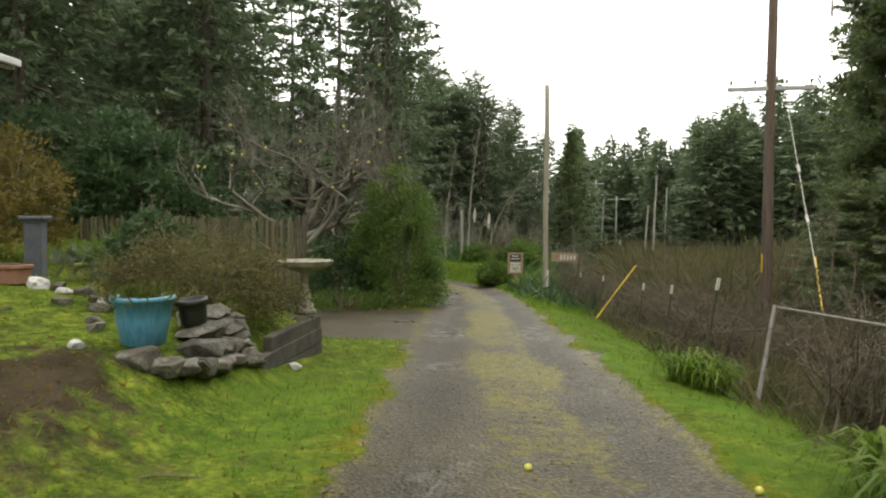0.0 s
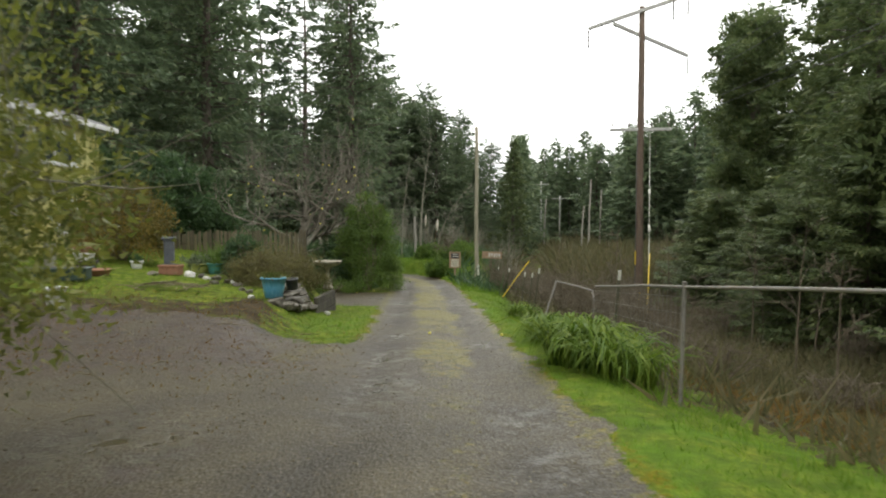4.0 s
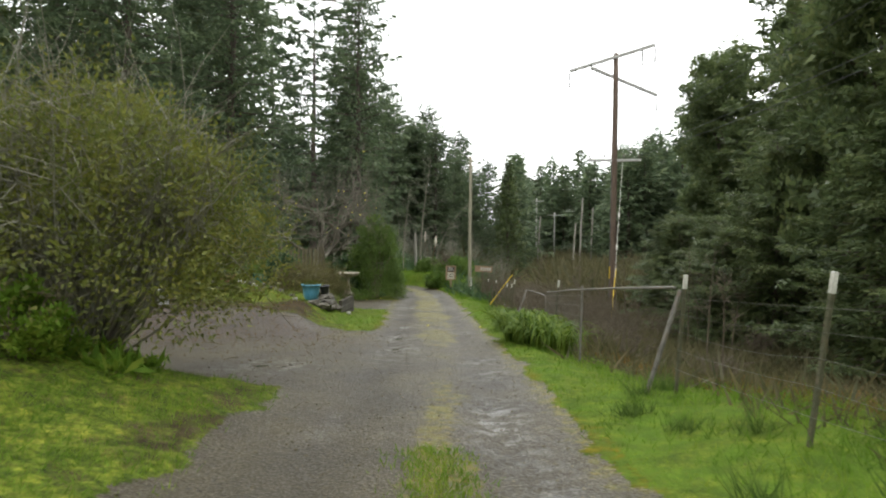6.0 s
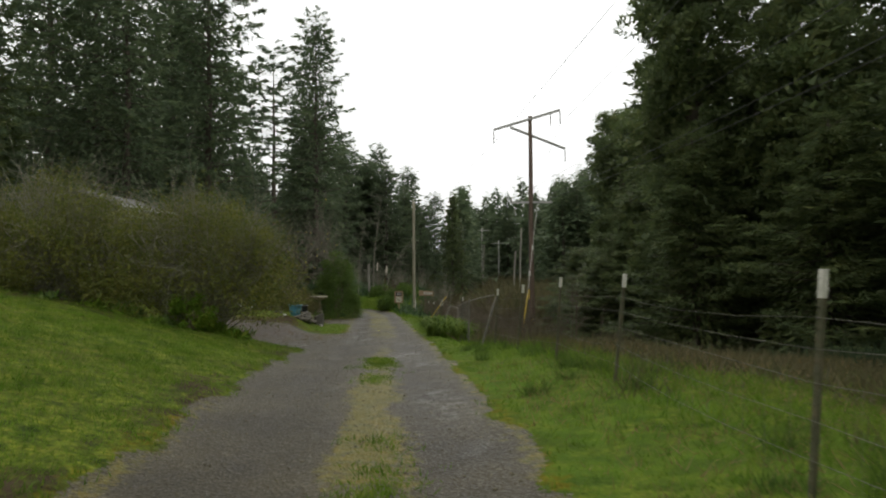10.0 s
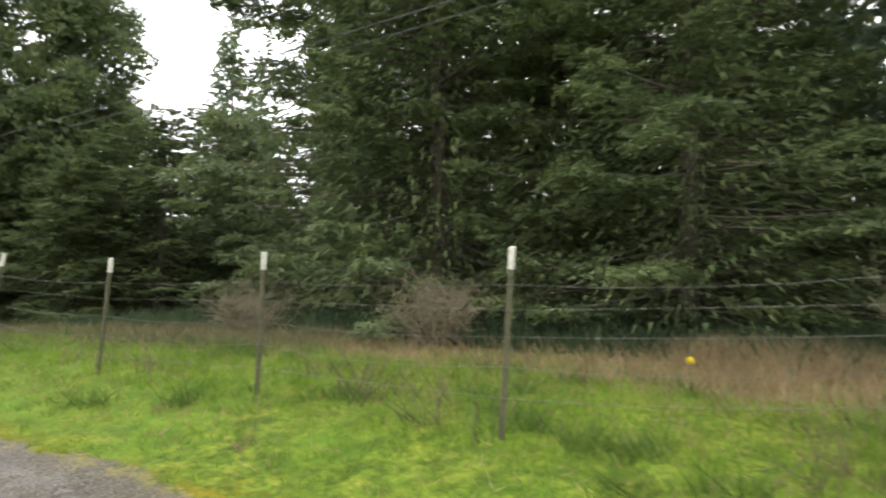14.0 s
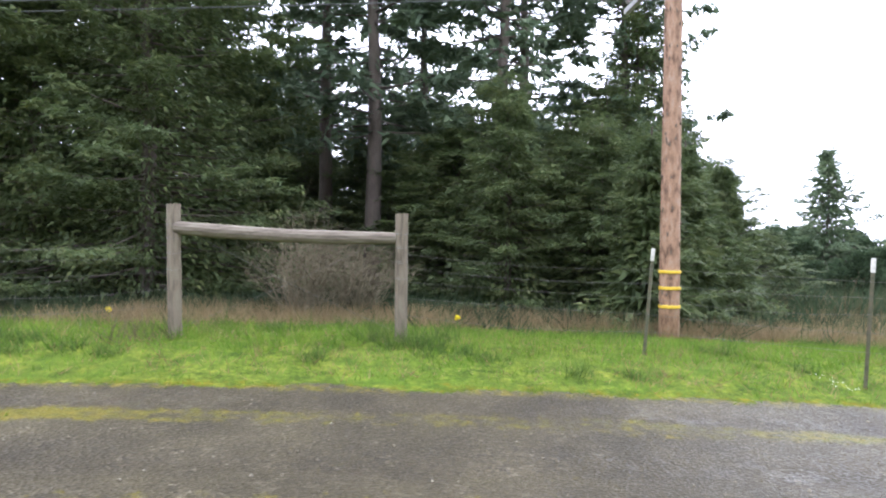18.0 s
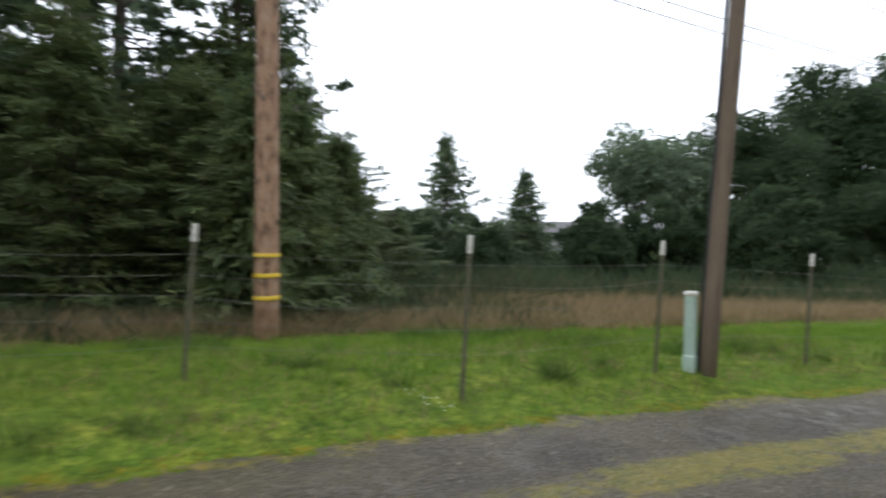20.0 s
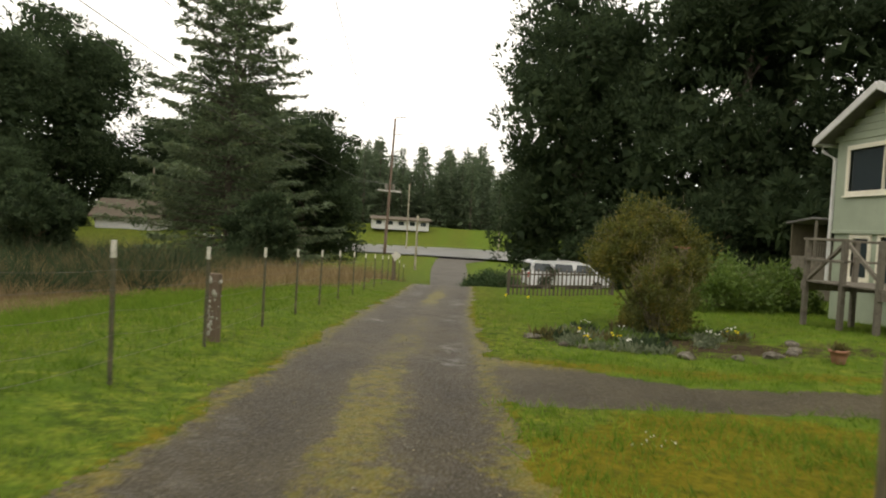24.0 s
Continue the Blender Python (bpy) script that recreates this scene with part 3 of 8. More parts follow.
    nt.links.new(n_fine, hm.inputs[1])
    hs_ = nt.nodes.new("ShaderNodeMath")
    hs_.operation = "MULTIPLY"
    calm = nt.nodes.new("ShaderNodeMapRange")
    calm.inputs["To Min"].default_value, calm.inputs["To Max"].default_value = 1.0, 0.12
    nt.links.new(pool_g.outputs[0], calm.inputs["Value"])
    nt.links.new(hm.outputs[0], hs_.inputs[0])
    nt.links.new(calm.outputs[0], hs_.inputs[1])
    bump(nt, p, hs_.outputs[0], 0.8, 0.014)
    return m


def dry_mask(x, y):
    dx = x - road_x(y)
    rim = np.interp(y, [-75, -57, -51, -38, -33, -28, -16], [5.5, 6.7, 9.2, 9.3, 8.3, 5.7, 6.0])
    mid = sstep(-1.0, 1.0, x - rim + 1.7 * sstep(-16, -11, y) + 0.7 * wav(x, y, 2.0, 11)) * (1 - north_w(y)) * sstep(-120, -95, y)
    mid = np.maximum(mid, sstep(2.7, 3.6, dx) * sstep(-94, -88, y) * (1 - sstep(-69, -64, y)))
    return np.clip(mid * (0.8 + 0.3 * wav(x, y, 1.4, 12)), 0, 1)


def north_w(y):
    return sstep(-9, -3, y)


def dirt_mask(x, y):
    dx = x - road_x(y)
    yard = np.exp(-((x + 4.7) / 3.2) ** 2 - ((y + 0.1) / 2.6) ** 2) * 1.3
    yard = yard * (1 - 0.9 * np.exp(-((x + 2.1) / 0.85) ** 2 - ((y - 3.2) / 2.0) ** 2))
    side = np.exp(-((dx + 1.74) / 0.34) ** 2) * sstep(-24, -17, y) * (1 - sstep(-6, -4, y)) * (0.72 + 0.3 * wav(x, y, 0.6, 18))
    yard = np.maximum(yard, side)
    yard = np.maximum(yard, np.exp(-((x + 3.7) / 0.85) ** 2 - ((y - 1.5) / 1.3) ** 2) * (1.15 + 0.5 * wav(x, y, 0.5, 16)))
    brush = north_w(y) * sstep(2.4, 3.4, dx) * 0.9 * (1 - bend_bank(x, y) * (1 - sstep(5, 8, dx)))
    bed = np.exp(-((x + 5.4) / 1.9) ** 4 - ((y + 54.9) / 1.8) ** 4) * 1.2
    bed = np.maximum(bed, np.exp(-((x + 7.2) / 1.5) ** 4 - ((y + 53.9) / 0.55) ** 4) * 1.2)
    hedge = np.exp(-((x + 7) / 4.5) ** 2 - ((y + 7.9) / 2.0) ** 2) * 1.25
    woods = sstep(9, 12, x) * (1 - north_w(y)) * sstep(-50, -44, y)
    return np.clip(np.maximum.reduce([yard, brush, bed, hedge, woods]) * (0.75 + 0.45 * wav(x, y, 1.1, 13)), 0, 1)


gx, gy = axis(-7.5, 7.5, 0.17, -1500, 1500), axis(-70, 30, 0.24, -2500, 2500, 1.09)
GX, GY = np.meshgrid(gx, gy)
GZ = ground_z(GX, GY)
nx, ny = len(gx), len(gy)
idx = np.arange(nx * ny).reshape(ny, nx)
ground_me = link_mesh("ground", np.stack([GX.ravel(), GY.ravel(), GZ.ravel()], 1),
                      np.stack([idx[:-1, :-1].ravel(), idx[:-1, 1:].ravel(), idx[1:, 1:].ravel(), idx[1:, :-1].ravel()], 1), ground_material(), True)
for key, vals in (("gravel", gravel_mask(GX, GY)), ("moss", moss_mask(GX, GY)), ("dirt", dirt_mask(GX, GY)), ("dry", dry_mask(GX, GY)), ("wet", wet_mask(GX, GY) * gravel_mask(GX, GY)),
                  ("track", np.exp(-((np.abs(GX - road_x(GY)) - 0.66) / 0.30) ** 2) * (0.7 + 0.3 * wav(GX, GY, 1.7, 15)) * (1 - 0.7 * sstep(-36, -33, GY) * (1 - sstep(-31, -28, GY)))),
                  ("lush", np.clip(sstep(1.0, 1.5, GX - road_x(GY)) * (1 - sstep(2.6, 4.8, GX - road_x(GY))) * (0.5 - 0.12 * sstep(-42, -38, GY) + 0.45 * sstep(-30, -24, GY) + 0.2 * wav(GX, GY, 0.8, 17)) + np.exp(-((GX + 2.1) / 0.9) ** 2 - ((GY - 3.6) / 2.2) ** 2) + 0.75 * sstep(1.5, 2.6, road_x(GY) - GX) * (1 - sstep(-49, -45, GY)), 0, 1))):
    ground_me.attributes.new(key, "FLOAT", "POINT").data.foreach_set("value", np.asarray(vals, np.float32).ravel())
tagged(new("ground", ground_me), "wet gravel lane with mossy crown between green verges and lawns", "ground", kind="structure")

# ---- building blocks ----


class Shape:
    """Collects vertices and faces of one mesh."""

    def __init__(self):
        self.v, self.f = [], []

    def put(self, verts, faces):
        n = len(self.v)
        self.v += [tuple(p) for p in verts]
        self.f += [tuple(i + n for i in f) for f in faces]
        return self

    def box(self, a, b, chamfer=0.0, m=None):
        """A box from corner a to corner b with chamfered edges."""
        bm = bmesh.new()
        bmesh.ops.create_cube(bm, size=1.0)
        for q in bm.verts:
            q.co = Vector([(a[i] + b[i]) / 2 + q.co[i] * (b[i] - a[i]) for i in range(3)])
        if chamfer:
            bmesh.ops.bevel(bm, geom=bm.edges[:], offset=chamfer, segments=1, affect="EDGES")
        if m is not None:
            bm.transform(m)
        bm.verts.index_update()
        self.put([q.co for q in bm.verts], [[q.index for q in f.verts] for f in bm.faces])
        bm.free()
        return self

    def tube(self, pts, radii, seg=8, caps=True):
        """A tube along pts with a radius at each."""
        n0, P = len(self.v), [Vector(p) for p in pts]
        if isinstance(radii, (int, float)):
            radii = [radii] * len(P)
        for i, p in enumerate(P):
            d = (P[min(i + 1, len(P) - 1)] - P[max(i - 1, 0)]).normalized()
            side = d.orthogonal().normalized() if abs(d.z) < 0.9 else Vector((1, 0, 0)).cross(d).normalized()
            other = d.cross(side)
            for k in range(seg):
                a = 2 * math.pi * k / seg
                self.v.append(tuple(p + (side * math.cos(a) + other * math.sin(a)) * radii[i]))
        for i in range(len(P) - 1):
            for k in range(seg):
                a, b = n0 + i * seg + k, n0 + i * seg + (k + 1) % seg
                self.f.append((a, b, b + seg, a + seg))
        if caps:
            self.f.append(tuple(n0 + k for k in range(seg))[::-1])
            self.f.append(tuple(n0 + (len(P) - 1) * seg + k for k in range(seg)))
        return self

    def lathe(self, prof, seg=20, m=None, wave=0.0, lobes=8):
        """A body of revolution from (radius, height) pairs; wave: how far its rim waves in and out."""
        n0 = len(self.v)
        for r, z in prof:
            for k in range(seg):
                a = 2 * math.pi * k / seg
                rr = r * (1 + wave * math.sin(a * lobes))
                q = Vector((rr * math.cos(a), rr * math.sin(a), z))
                self.v.append(tuple(m @ q if m is not None else q))
        for i in range(len(prof) - 1):
            for k in range(seg):
                a, b = n0 + i * seg + k, n0 + i * seg + (k + 1) % seg
                self.f.append((a, b, b + seg, a + seg))
        self.f.append(tuple(n0 + k for k in range(seg))[::-1])
        self.f.append(tuple(n0 + (len(prof) - 1) * seg + k for k in range(seg)))
        return self

    def rock(self, c, r, rng, flat=0.7, level=2):
        bm = bmesh.new()
        bmesh.ops.create_icosphere(bm, subdivisions=level, radius=1.0)
        o = Vector((rng.random() * 50, rng.random() * 50, rng.random() * 50))
        for q in bm.verts:
            k = 1 + 0.55 * noise.noise(q.co * 0.9 + o) + 0.18 * noise.noise(q.co * 2.7 + o)
            q.co = Vector((q.co.x * r[0] * k, q.co.y * r[1] * k, q.co.z * r[2] * k * flat / 0.7)) + Vector(c)
        bm.verts.index_update()
        self.put([q.co for q in bm.verts], [[q.index for q in f.verts] for f in bm.faces])
        bm.free()
        return self

    def crag(self, r, rng, n=18):
        """A broken, flat-faced stone: the hull of scattered points, edges worn."""
        bm = bmesh.new()
        for k in range(n):
            q = Vector((rng.gauss(0, 1), rng.gauss(0, 1), rng.gauss(0, 0.8))).normalized() * rng.uniform(0.85, 1.2)
            q.z = max(min(q.z, 0.72), -0.72)
            bm.verts.new((q.x * r[0], q.y * r[1], q.z * r[2]))
        bmesh.ops.convex_hull(bm, input=bm.verts[:])
        bmesh.ops.delete(bm, geom=[q for q in bm.verts if not q.link_faces], context="VERTS")
        bmesh.ops.bevel(bm, geom=bm.edges[:], offset=min(r) * 0.05, segments=1, affect="EDGES")
        bm.verts.index_update()
        self.put([q.co for q in bm.verts], [[q.index for q in f.verts] for f in bm.faces])
        bm.free()
        return self

    def mesh(self, name, material, smooth=False):
        me = bpy.data.meshes.new(name)
        me.from_pydata(self.v, [], self.f)
        if smooth:
            me.polygons.foreach_set("use_smooth", [True] * len(me.polygons))
        me.materials.append(material)
        return me


def part(name, shape, material, parent, label="", smooth=False):
    """One mesh object under a thing or a part."""
    me = shape.mesh(name, material, smooth) if isinstance(shape, Shape) else shape
    ob = new(name, me)
    ob.parent = parent
    if label:
        tagged(ob, label)
    return ob


def thing(name, at, label, category, group="", kind="", turn=0.0):
    ob = new(name)
    ob.empty_display_size = 0.2
    ob.matrix_world = pose(*at, 0, 0, turn)
    return tagged(ob, label, category, group, kind)


def leaf_quads(C, D, L, W, rng, curl=0.25, flat=0.0):
    """Pointed leaves at C along D, L long and W wide, each a folded diamond of two quads' worth of corners."""
    n = len(C)
    D = D / (np.linalg.norm(D, axis=1, keepdims=True) + 1e-9)
    R = rng.normal(size=(n, 3)) * (1 - flat) + np.array([0, 0, 1.6]) * flat
    S = np.cross(D, R)
    S /= np.linalg.norm(S, axis=1, keepdims=True) + 1e-9
    U = np.cross(S, D)
    L, W = np.broadcast_to(L, n)[:, None], np.broadcast_to(W, n)[:, None]
    mid = C + D * L * 0.5 + U * L * curl * 0.3
    V = np.stack([C, mid + S * W * 0.5, C + D * L, mid - S * W * 0.5], 1).reshape(-1, 3)
    return V, np.arange(n * 4).reshape(-1, 4)


def frond_tris(C, D, L, W, rng, flat=0.0):
    """Needle sprays at C along D: slim pointed triangles, flat ones lying level."""
    n = len(C)
    D = D / (np.linalg.norm(D, axis=1, keepdims=True) + 1e-9)
    R = rng.normal(size=(n, 3)) * (1 - flat) + np.array([0, 0, 1.6]) * flat
    S = np.cross(D, R)
    S /= np.linalg.norm(S, axis=1, keepdims=True) + 1e-9
    L, W = np.broadcast_to(L, n)[:, None], np.broadcast_to(W, n)[:, None]
    k = rng.uniform(-0.2, 0.2, n)[:, None]
    V = np.stack([C + S * W * (0.5 + k), C - S * W * (0.5 - k), C + D * L], 1).reshape(-1, 3)
    return V, np.arange(n * 3).reshape(-1, 3)


def tube_arrays(pts, radii, seg=5):
    """Vertices and quads of a thin tube, as arrays."""
    s = Shape().tube(pts, radii, seg, caps=False)
    return np.array(s.v), np.array(s.f)


def join_arrays(items):
    V, F, n = [], [], 0
    for v, f in items:
        V.append(v)
        F.append(np.asarray(f) + n)
        n += len(v)
    return np.concatenate(V), np.concatenate(F)

# ---- trees: one build for each habit, then copies ----


def conifer_parts(seed, H, R, clear, branches, twigs, needles, leaf, droop=0.35, power=0.8, sparse=0.0, trunk_r=None, top=0.0, slim=0.42, inner=22, core=1.0, limbs=True):
    """A conifer's trunk with limbs and its needle sprays. clear: bare stem; top: how blunt the top is; sparse: share of boughs left out."""
    rng = np.random.default_rng(seed)
    tr = trunk_r or H * 0.014
    lean = rng.normal(size=2) * 0.01 * H
    def stem(h):
        k = h / H
        return np.array([lean[0] * k * k + 0.05 * math.sin(h * 0.6 + seed), lean[1] * k * k + 0.05 * math.cos(h * 0.5), h])
    wood = [tube_arrays([stem(h) for h in np.linspace(-0.3, H * 0.97, 12)], list(np.linspace(tr, 0.02, 12)), 8)]
    C, D, Ls = [], [], []
    for i in range(branches):
        if rng.random() < sparse:
            continue
        k = ((i + rng.random()) / branches) ** 0.9
        h = clear + (H - clear) * k * 0.985
        prof = (1 - k) ** power * (1 - top) + top * math.sqrt(max(0.0, 1 - k ** 3))
        L = (R * prof + 0.25) * rng.uniform(0.5, 1.18)
        az = i * 2.399963 + rng.normal() * 0.5
        rise = 0.35 * k - droop * (1 - k) + rng.normal() * 0.1
        a = stem(h)
        out = np.array([math.cos(az), math.sin(az), rise])
        s = np.linspace(0, 1, 5)
        pts = a + out * L * s[:, None] + np.array([0, 0, 1]) * (0.14 * L * s[:, None] ** 2 * (1 if rise < 0 else 0.2))
        if limbs and L > 0.7:
            wood.append(tube_arrays(pts[:4], [0.012 * L + 0.008, 0.009 * L + 0.006, 0.006 * L + 0.005, 0.005], 3))
        nt = max(3, int(twigs * (0.35 + 0.65 * L / R)))
        t = 0.18 + 0.82 * np.sqrt(rng.random(nt)) if sparse < 0.5 else 0.45 + 0.55 * rng.random(nt)
        base = a + out * L * t[:, None] + np.array([0, 0, 1]) * (0.14 * L * t[:, None] ** 2 * (1 if rise < 0 else 0.2))
        side = np.array([-math.sin(az), math.cos(az), 0])
        sgn = rng.choice([-1, 1], nt)
        tw = side * sgn[:, None] * rng.uniform(0.5, 1.0, nt)[:, None] + out * rng.uniform(0.2, 0.9, nt)[:, None] + rng.normal(size=(nt, 3)) * [0.22, 0.22, 0.12]
        tw[:, 2] -= 0.12
        tl = (0.16 + 0.30 * L * (1.1 - t)) * rng.uniform(0.7, 1.2, nt)
        for j in range(needles):
            q = (j + rng.random(nt)) / needles
            C.append(base + tw * (tl * q)[:, None] + rng.normal(size=(nt, 3)) * 0.05)
            D.append(tw + rng.normal(size=(nt, 3)) * [0.85, 0.85, 0.40] - [0, 0, 0.15])
            Ls.append(leaf * min(1.0, 0.38 + 1.5 * prof) * rng.uniform(0.6, 1.3, nt))
    C, D, Ls = np.concatenate(C), np.concatenate(D), np.concatenate(Ls)
    leaves = frond_tris(C, D, Ls, Ls * slim, rng, flat=0.55)
    # older inner boughs, broad and shaded, that close the crown
    n = int(branches * (inner if sparse < 0.1 else 3.0))
    k = rng.random(n) * 0.93
    prof = (1 - k) ** power * (1 - top) + top * np.sqrt(1 - k ** 3)
    rad, az = R * prof * rng.uniform(0.05, 0.66, n), rng.random(n) * 6.283
    Ci = np.column_stack([np.cos(az) * rad, np.sin(az) * rad, clear + (H - clear) * k])
    Di = np.column_stack([np.cos(az), np.sin(az), rng.normal(size=n) * 0.5 - 0.5])
    Li = core * (0.035 * R * prof + 0.26) * rng.uniform(0.7, 1.3, n)
    leaves = join_arrays([leaves, frond_tris(Ci, Di, Li, Li * (0.32 if inner > 30 else 0.5), rng, flat=0.3)])
    return join_arrays(wood), leaves


def billow_parts(seed, H, R, clear, clumps, per, leaf, squash=1.0, boughs=13, slim=0.5):
    """A tree with a billowing crown: limbs that end in leafy clumps."""
    rng = np.random.default_rng(seed)
    wood, C, D = [], [], []
    tr = 0.02 * H
    wood.append(tube_arrays([(0, 0, -0.3), (0.1, 0, H * 0.25), (-0.05, 0.1, H * 0.55), (0, 0, H * 0.85)], [tr, tr * 0.8, tr * 0.5, 0.05], 8))
    lobes = [(0.0, 0.0, clear + (H - clear) * 0.55, R * 0.62, (H - clear) * 0.40)]
    for i in range(boughs):
        u = (i + rng.random()) / boughs
        h = clear + (H - clear) * (0.12 + 0.72 * u)
        rr = R * rng.uniform(0.38, 0.62) * math.sin(math.pi * min(1, 0.25 + u * 0.66)) ** 0.6
        az = i * 2.399963 + rng.normal() * 0.4
        q = R * rng.uniform(0.30, 0.46)
        lobes.append((math.cos(az) * rr, math.sin(az) * rr, h, q, q * rng.uniform(0.8, 1.15) * squash))
        wood.append(tube_arrays([(0, 0, max(0.2, h - rr)), (math.cos(az) * rr * 0.5, math.sin(az) * rr * 0.5, h - rr * 0.35), (math.cos(az) * rr, math.sin(az) * rr, h)], [0.14, 0.08, 0.03], 5))
    inner = []
    for i in range(clumps):
        x, y, z, q, qz = lobes[i % len(lobes)]
        d = rng.normal(size=3)
        d /= np.linalg.norm(d)
        c = np.array([x, y, z]) + d * [q, q, qz] * rng.uniform(0.75, 1.0)
        c[2] = max(c[2], clear + 0.1)
        r = R * 0.17 * rng.uniform(0.6, 1.4)
        d = rng.normal(size=(per, 3))
        d /= np.linalg.norm(d, axis=1, keepdims=True)
        C.append(c + d * (r * rng.uniform(0.3, 1.1, per) ** 0.5)[:, None] * [1, 1, 0.75])
        D.append(d + rng.normal(size=(per, 3)) * 0.5 + [0, 0, 0.35])
        inner.append(np.array([x, y, z]) + np.clip(rng.normal(size=(26, 3)), -1.5, 1.5) * [q * 0.42, q * 0.42, qz * 0.42])
    C, D = np.concatenate(C), np.concatenate(D)
    L = leaf * rng.uniform(0.6, 1.35, len(C))
    Ci = np.concatenate(inner)
    Li = R * 0.09 * rng.uniform(0.7, 1.3, len(Ci))
    core = frond_tris(Ci, rng.normal(size=Ci.shape), Li, Li * 0.7, rng)
    return join_arrays(wood), join_arrays([frond_tris(C, D, L, L * slim, rng), core])


def make_tree(name, label, category, parts, wood_mat, leaf_material, group=""):
    ob = new(name)
    tagged(ob, label, category, group)
    part("trunk", link_mesh("trunk", *parts[0], wood_mat, True), None, ob)
    part("crown", link_mesh("crown", *parts[1], leaf_material), None, ob)
    return ob


def plant(proto, x, y, s=1.0, turn=0.0, sz=None, label="", sink=0.0):
    """A copy of a tree on the ground."""
    m = Matrix.Translation((x, y, gz(x, y) - sink)) @ pose(0, 0, 0, 0, 0, turn) @ Matrix.Diagonal((s, s, sz or s, 1))
    ob = copy_thing(proto, m)
    if label:
        tagged(ob, label)
    return ob


def plant_first(proto, x, y, turn=0.0, s=1.0, sz=None):
    proto.matrix_world = Matrix.Translation((x, y, gz(x, y))) @ pose(0, 0, 0, 0, 0, turn) @ Matrix.Diagonal((s, s, sz or s, 1))

# near firs with foliage to the ground, east of the field
fir_a = make_tree("fir_tree", "tall dark green fir with drooping boughs down to the field", "tree",
                  conifer_parts(3, 24, 4.6, 0.4, 300, 26, 18, 0.175, power=0.62, top=0.25, slim=0.38, inner=70, core=0.6), bark, fir_leaf, "firs along the field")
plant_first(fir_a, 17.5, -24.5, 60, 1.05, 1.1)
fir_b = make_tree("fir_tree", "broad green fir with layered feathery boughs beside the field", "tree",
                  conifer_parts(11, 21, 5.2, 0.2, 310, 28, 18, 0.175, droop=0.25, power=0.6, top=0.3, slim=0.38, inner=70, core=0.6), bark, fir_leaf, "firs along the field")
plant_first(fir_b, 13.6, -19.5, 80)
pine_open = make_tree("pine_tree", "thin-crowned pine with bare stem and sky showing between its boughs", "tree",
                      conifer_parts(21, 22, 4.2, 5.0, 150, 18, 7, 0.40, droop=0.1, power=0.55, sparse=0.25, top=0.2), bark, pine_leaf, "firs along the field")
plant_first(pine_open, 18.5, -31.0, 10)
fir_back = make_tree("fir_tree", "dark fir standing behind the nearer firs", "tree",
                     conifer_parts(17, 22, 5.0, 0.3, 220, 15, 7, 0.40, droop=0.25, power=0.6, top=0.28, slim=0.36, inner=22), bark, fir_leaf, "firs along the field")
plant_first(fir_back, 15.5, 15.5, 250, 0.9, 0.8)
column = make_tree("cypress_tree", "tall dark cypress with a blunt lobed head above the fence", "tree",
                   billow_parts(13, 21.5, 3.2, 0.2, 330, 150, 0.24, boughs=26, slim=0.36), bark, fir_leaf, "firs along the field")
plant_first(column, 11.9, 4.2, 0)
for x, y, s, t, sz in ((15.1, 0.7, 1.12, 130, 0.93), (17.0, 29.5, 1.05, 250, 0.84), (20.5, 25.5, 1.0, 70, 0.95)):
    plant(column, x, y, s, t, sz)
for x, y, s, t, sz in ((17.6, -13.6, 1.32, 200, 1.2), (13.2, -25.6, 0.82, 310, 0.72)):
    plant(fir_b, x, y, s, t, sz)
for x, y, s, t, sz in ((23.5, 44, 1.05, 10, 1.2), (14.9, 5.2, 0.8, 300, 0.58), (15.6, -4.5, 0.95, 300, 0.52), (18.8, -6.0, 0.8, 120, 0.50), (19.5, -17, 1.1, 150, 1.15), (21, -3.5, 0.75, 15, 0.53), (19, 1.5, 0.8, 70, 0.5), (15.6, -38.0, 0.55, 40, 0.40), (16.7, -39.3, 0.5, 60, 0.62), (22.0, 8.5, 0.9, 100, 0.75), (20.5, 12.5, 0.9, 30, 0.8), (25, 4.5, 0.9, 210, 0.7), (29, -27, 1.0, 10, 0.62), (31, -33, 1.0, 100, 0.6), (28, -39, 0.9, 220, 0.5), (33, -22, 1.1, 320, 0.7)):
    plant(fir_back, x, y, s, t, sz)
for x, y, s, t, sz in ((22.5, -29, 1.0, 140, 1.05), (17.0, -35.0, 0.9, 200, 0.9), (21.5, -36.5, 0.95, 260, 0.95), (16.8, -38.9, 0.62, 20, 0.85), (26, -33, 1.0, 70, 1.0)):
    plant(pine_open, x, y, s, t, sz)
mid_fir = make_tree("fir_tree", "young dense fir with boughs to the ground at the wood's edge", "tree",
                    conifer_parts(27, 8.5, 2.7, 0.1, 160, 20, 13, 0.14, droop=0.2, power=0.7, top=0.12, slim=0.40, inner=56, core=0.7), bark, fir_leaf, "firs along the field")
plant_first(mid_fir, 13.0, -23.0, 0)
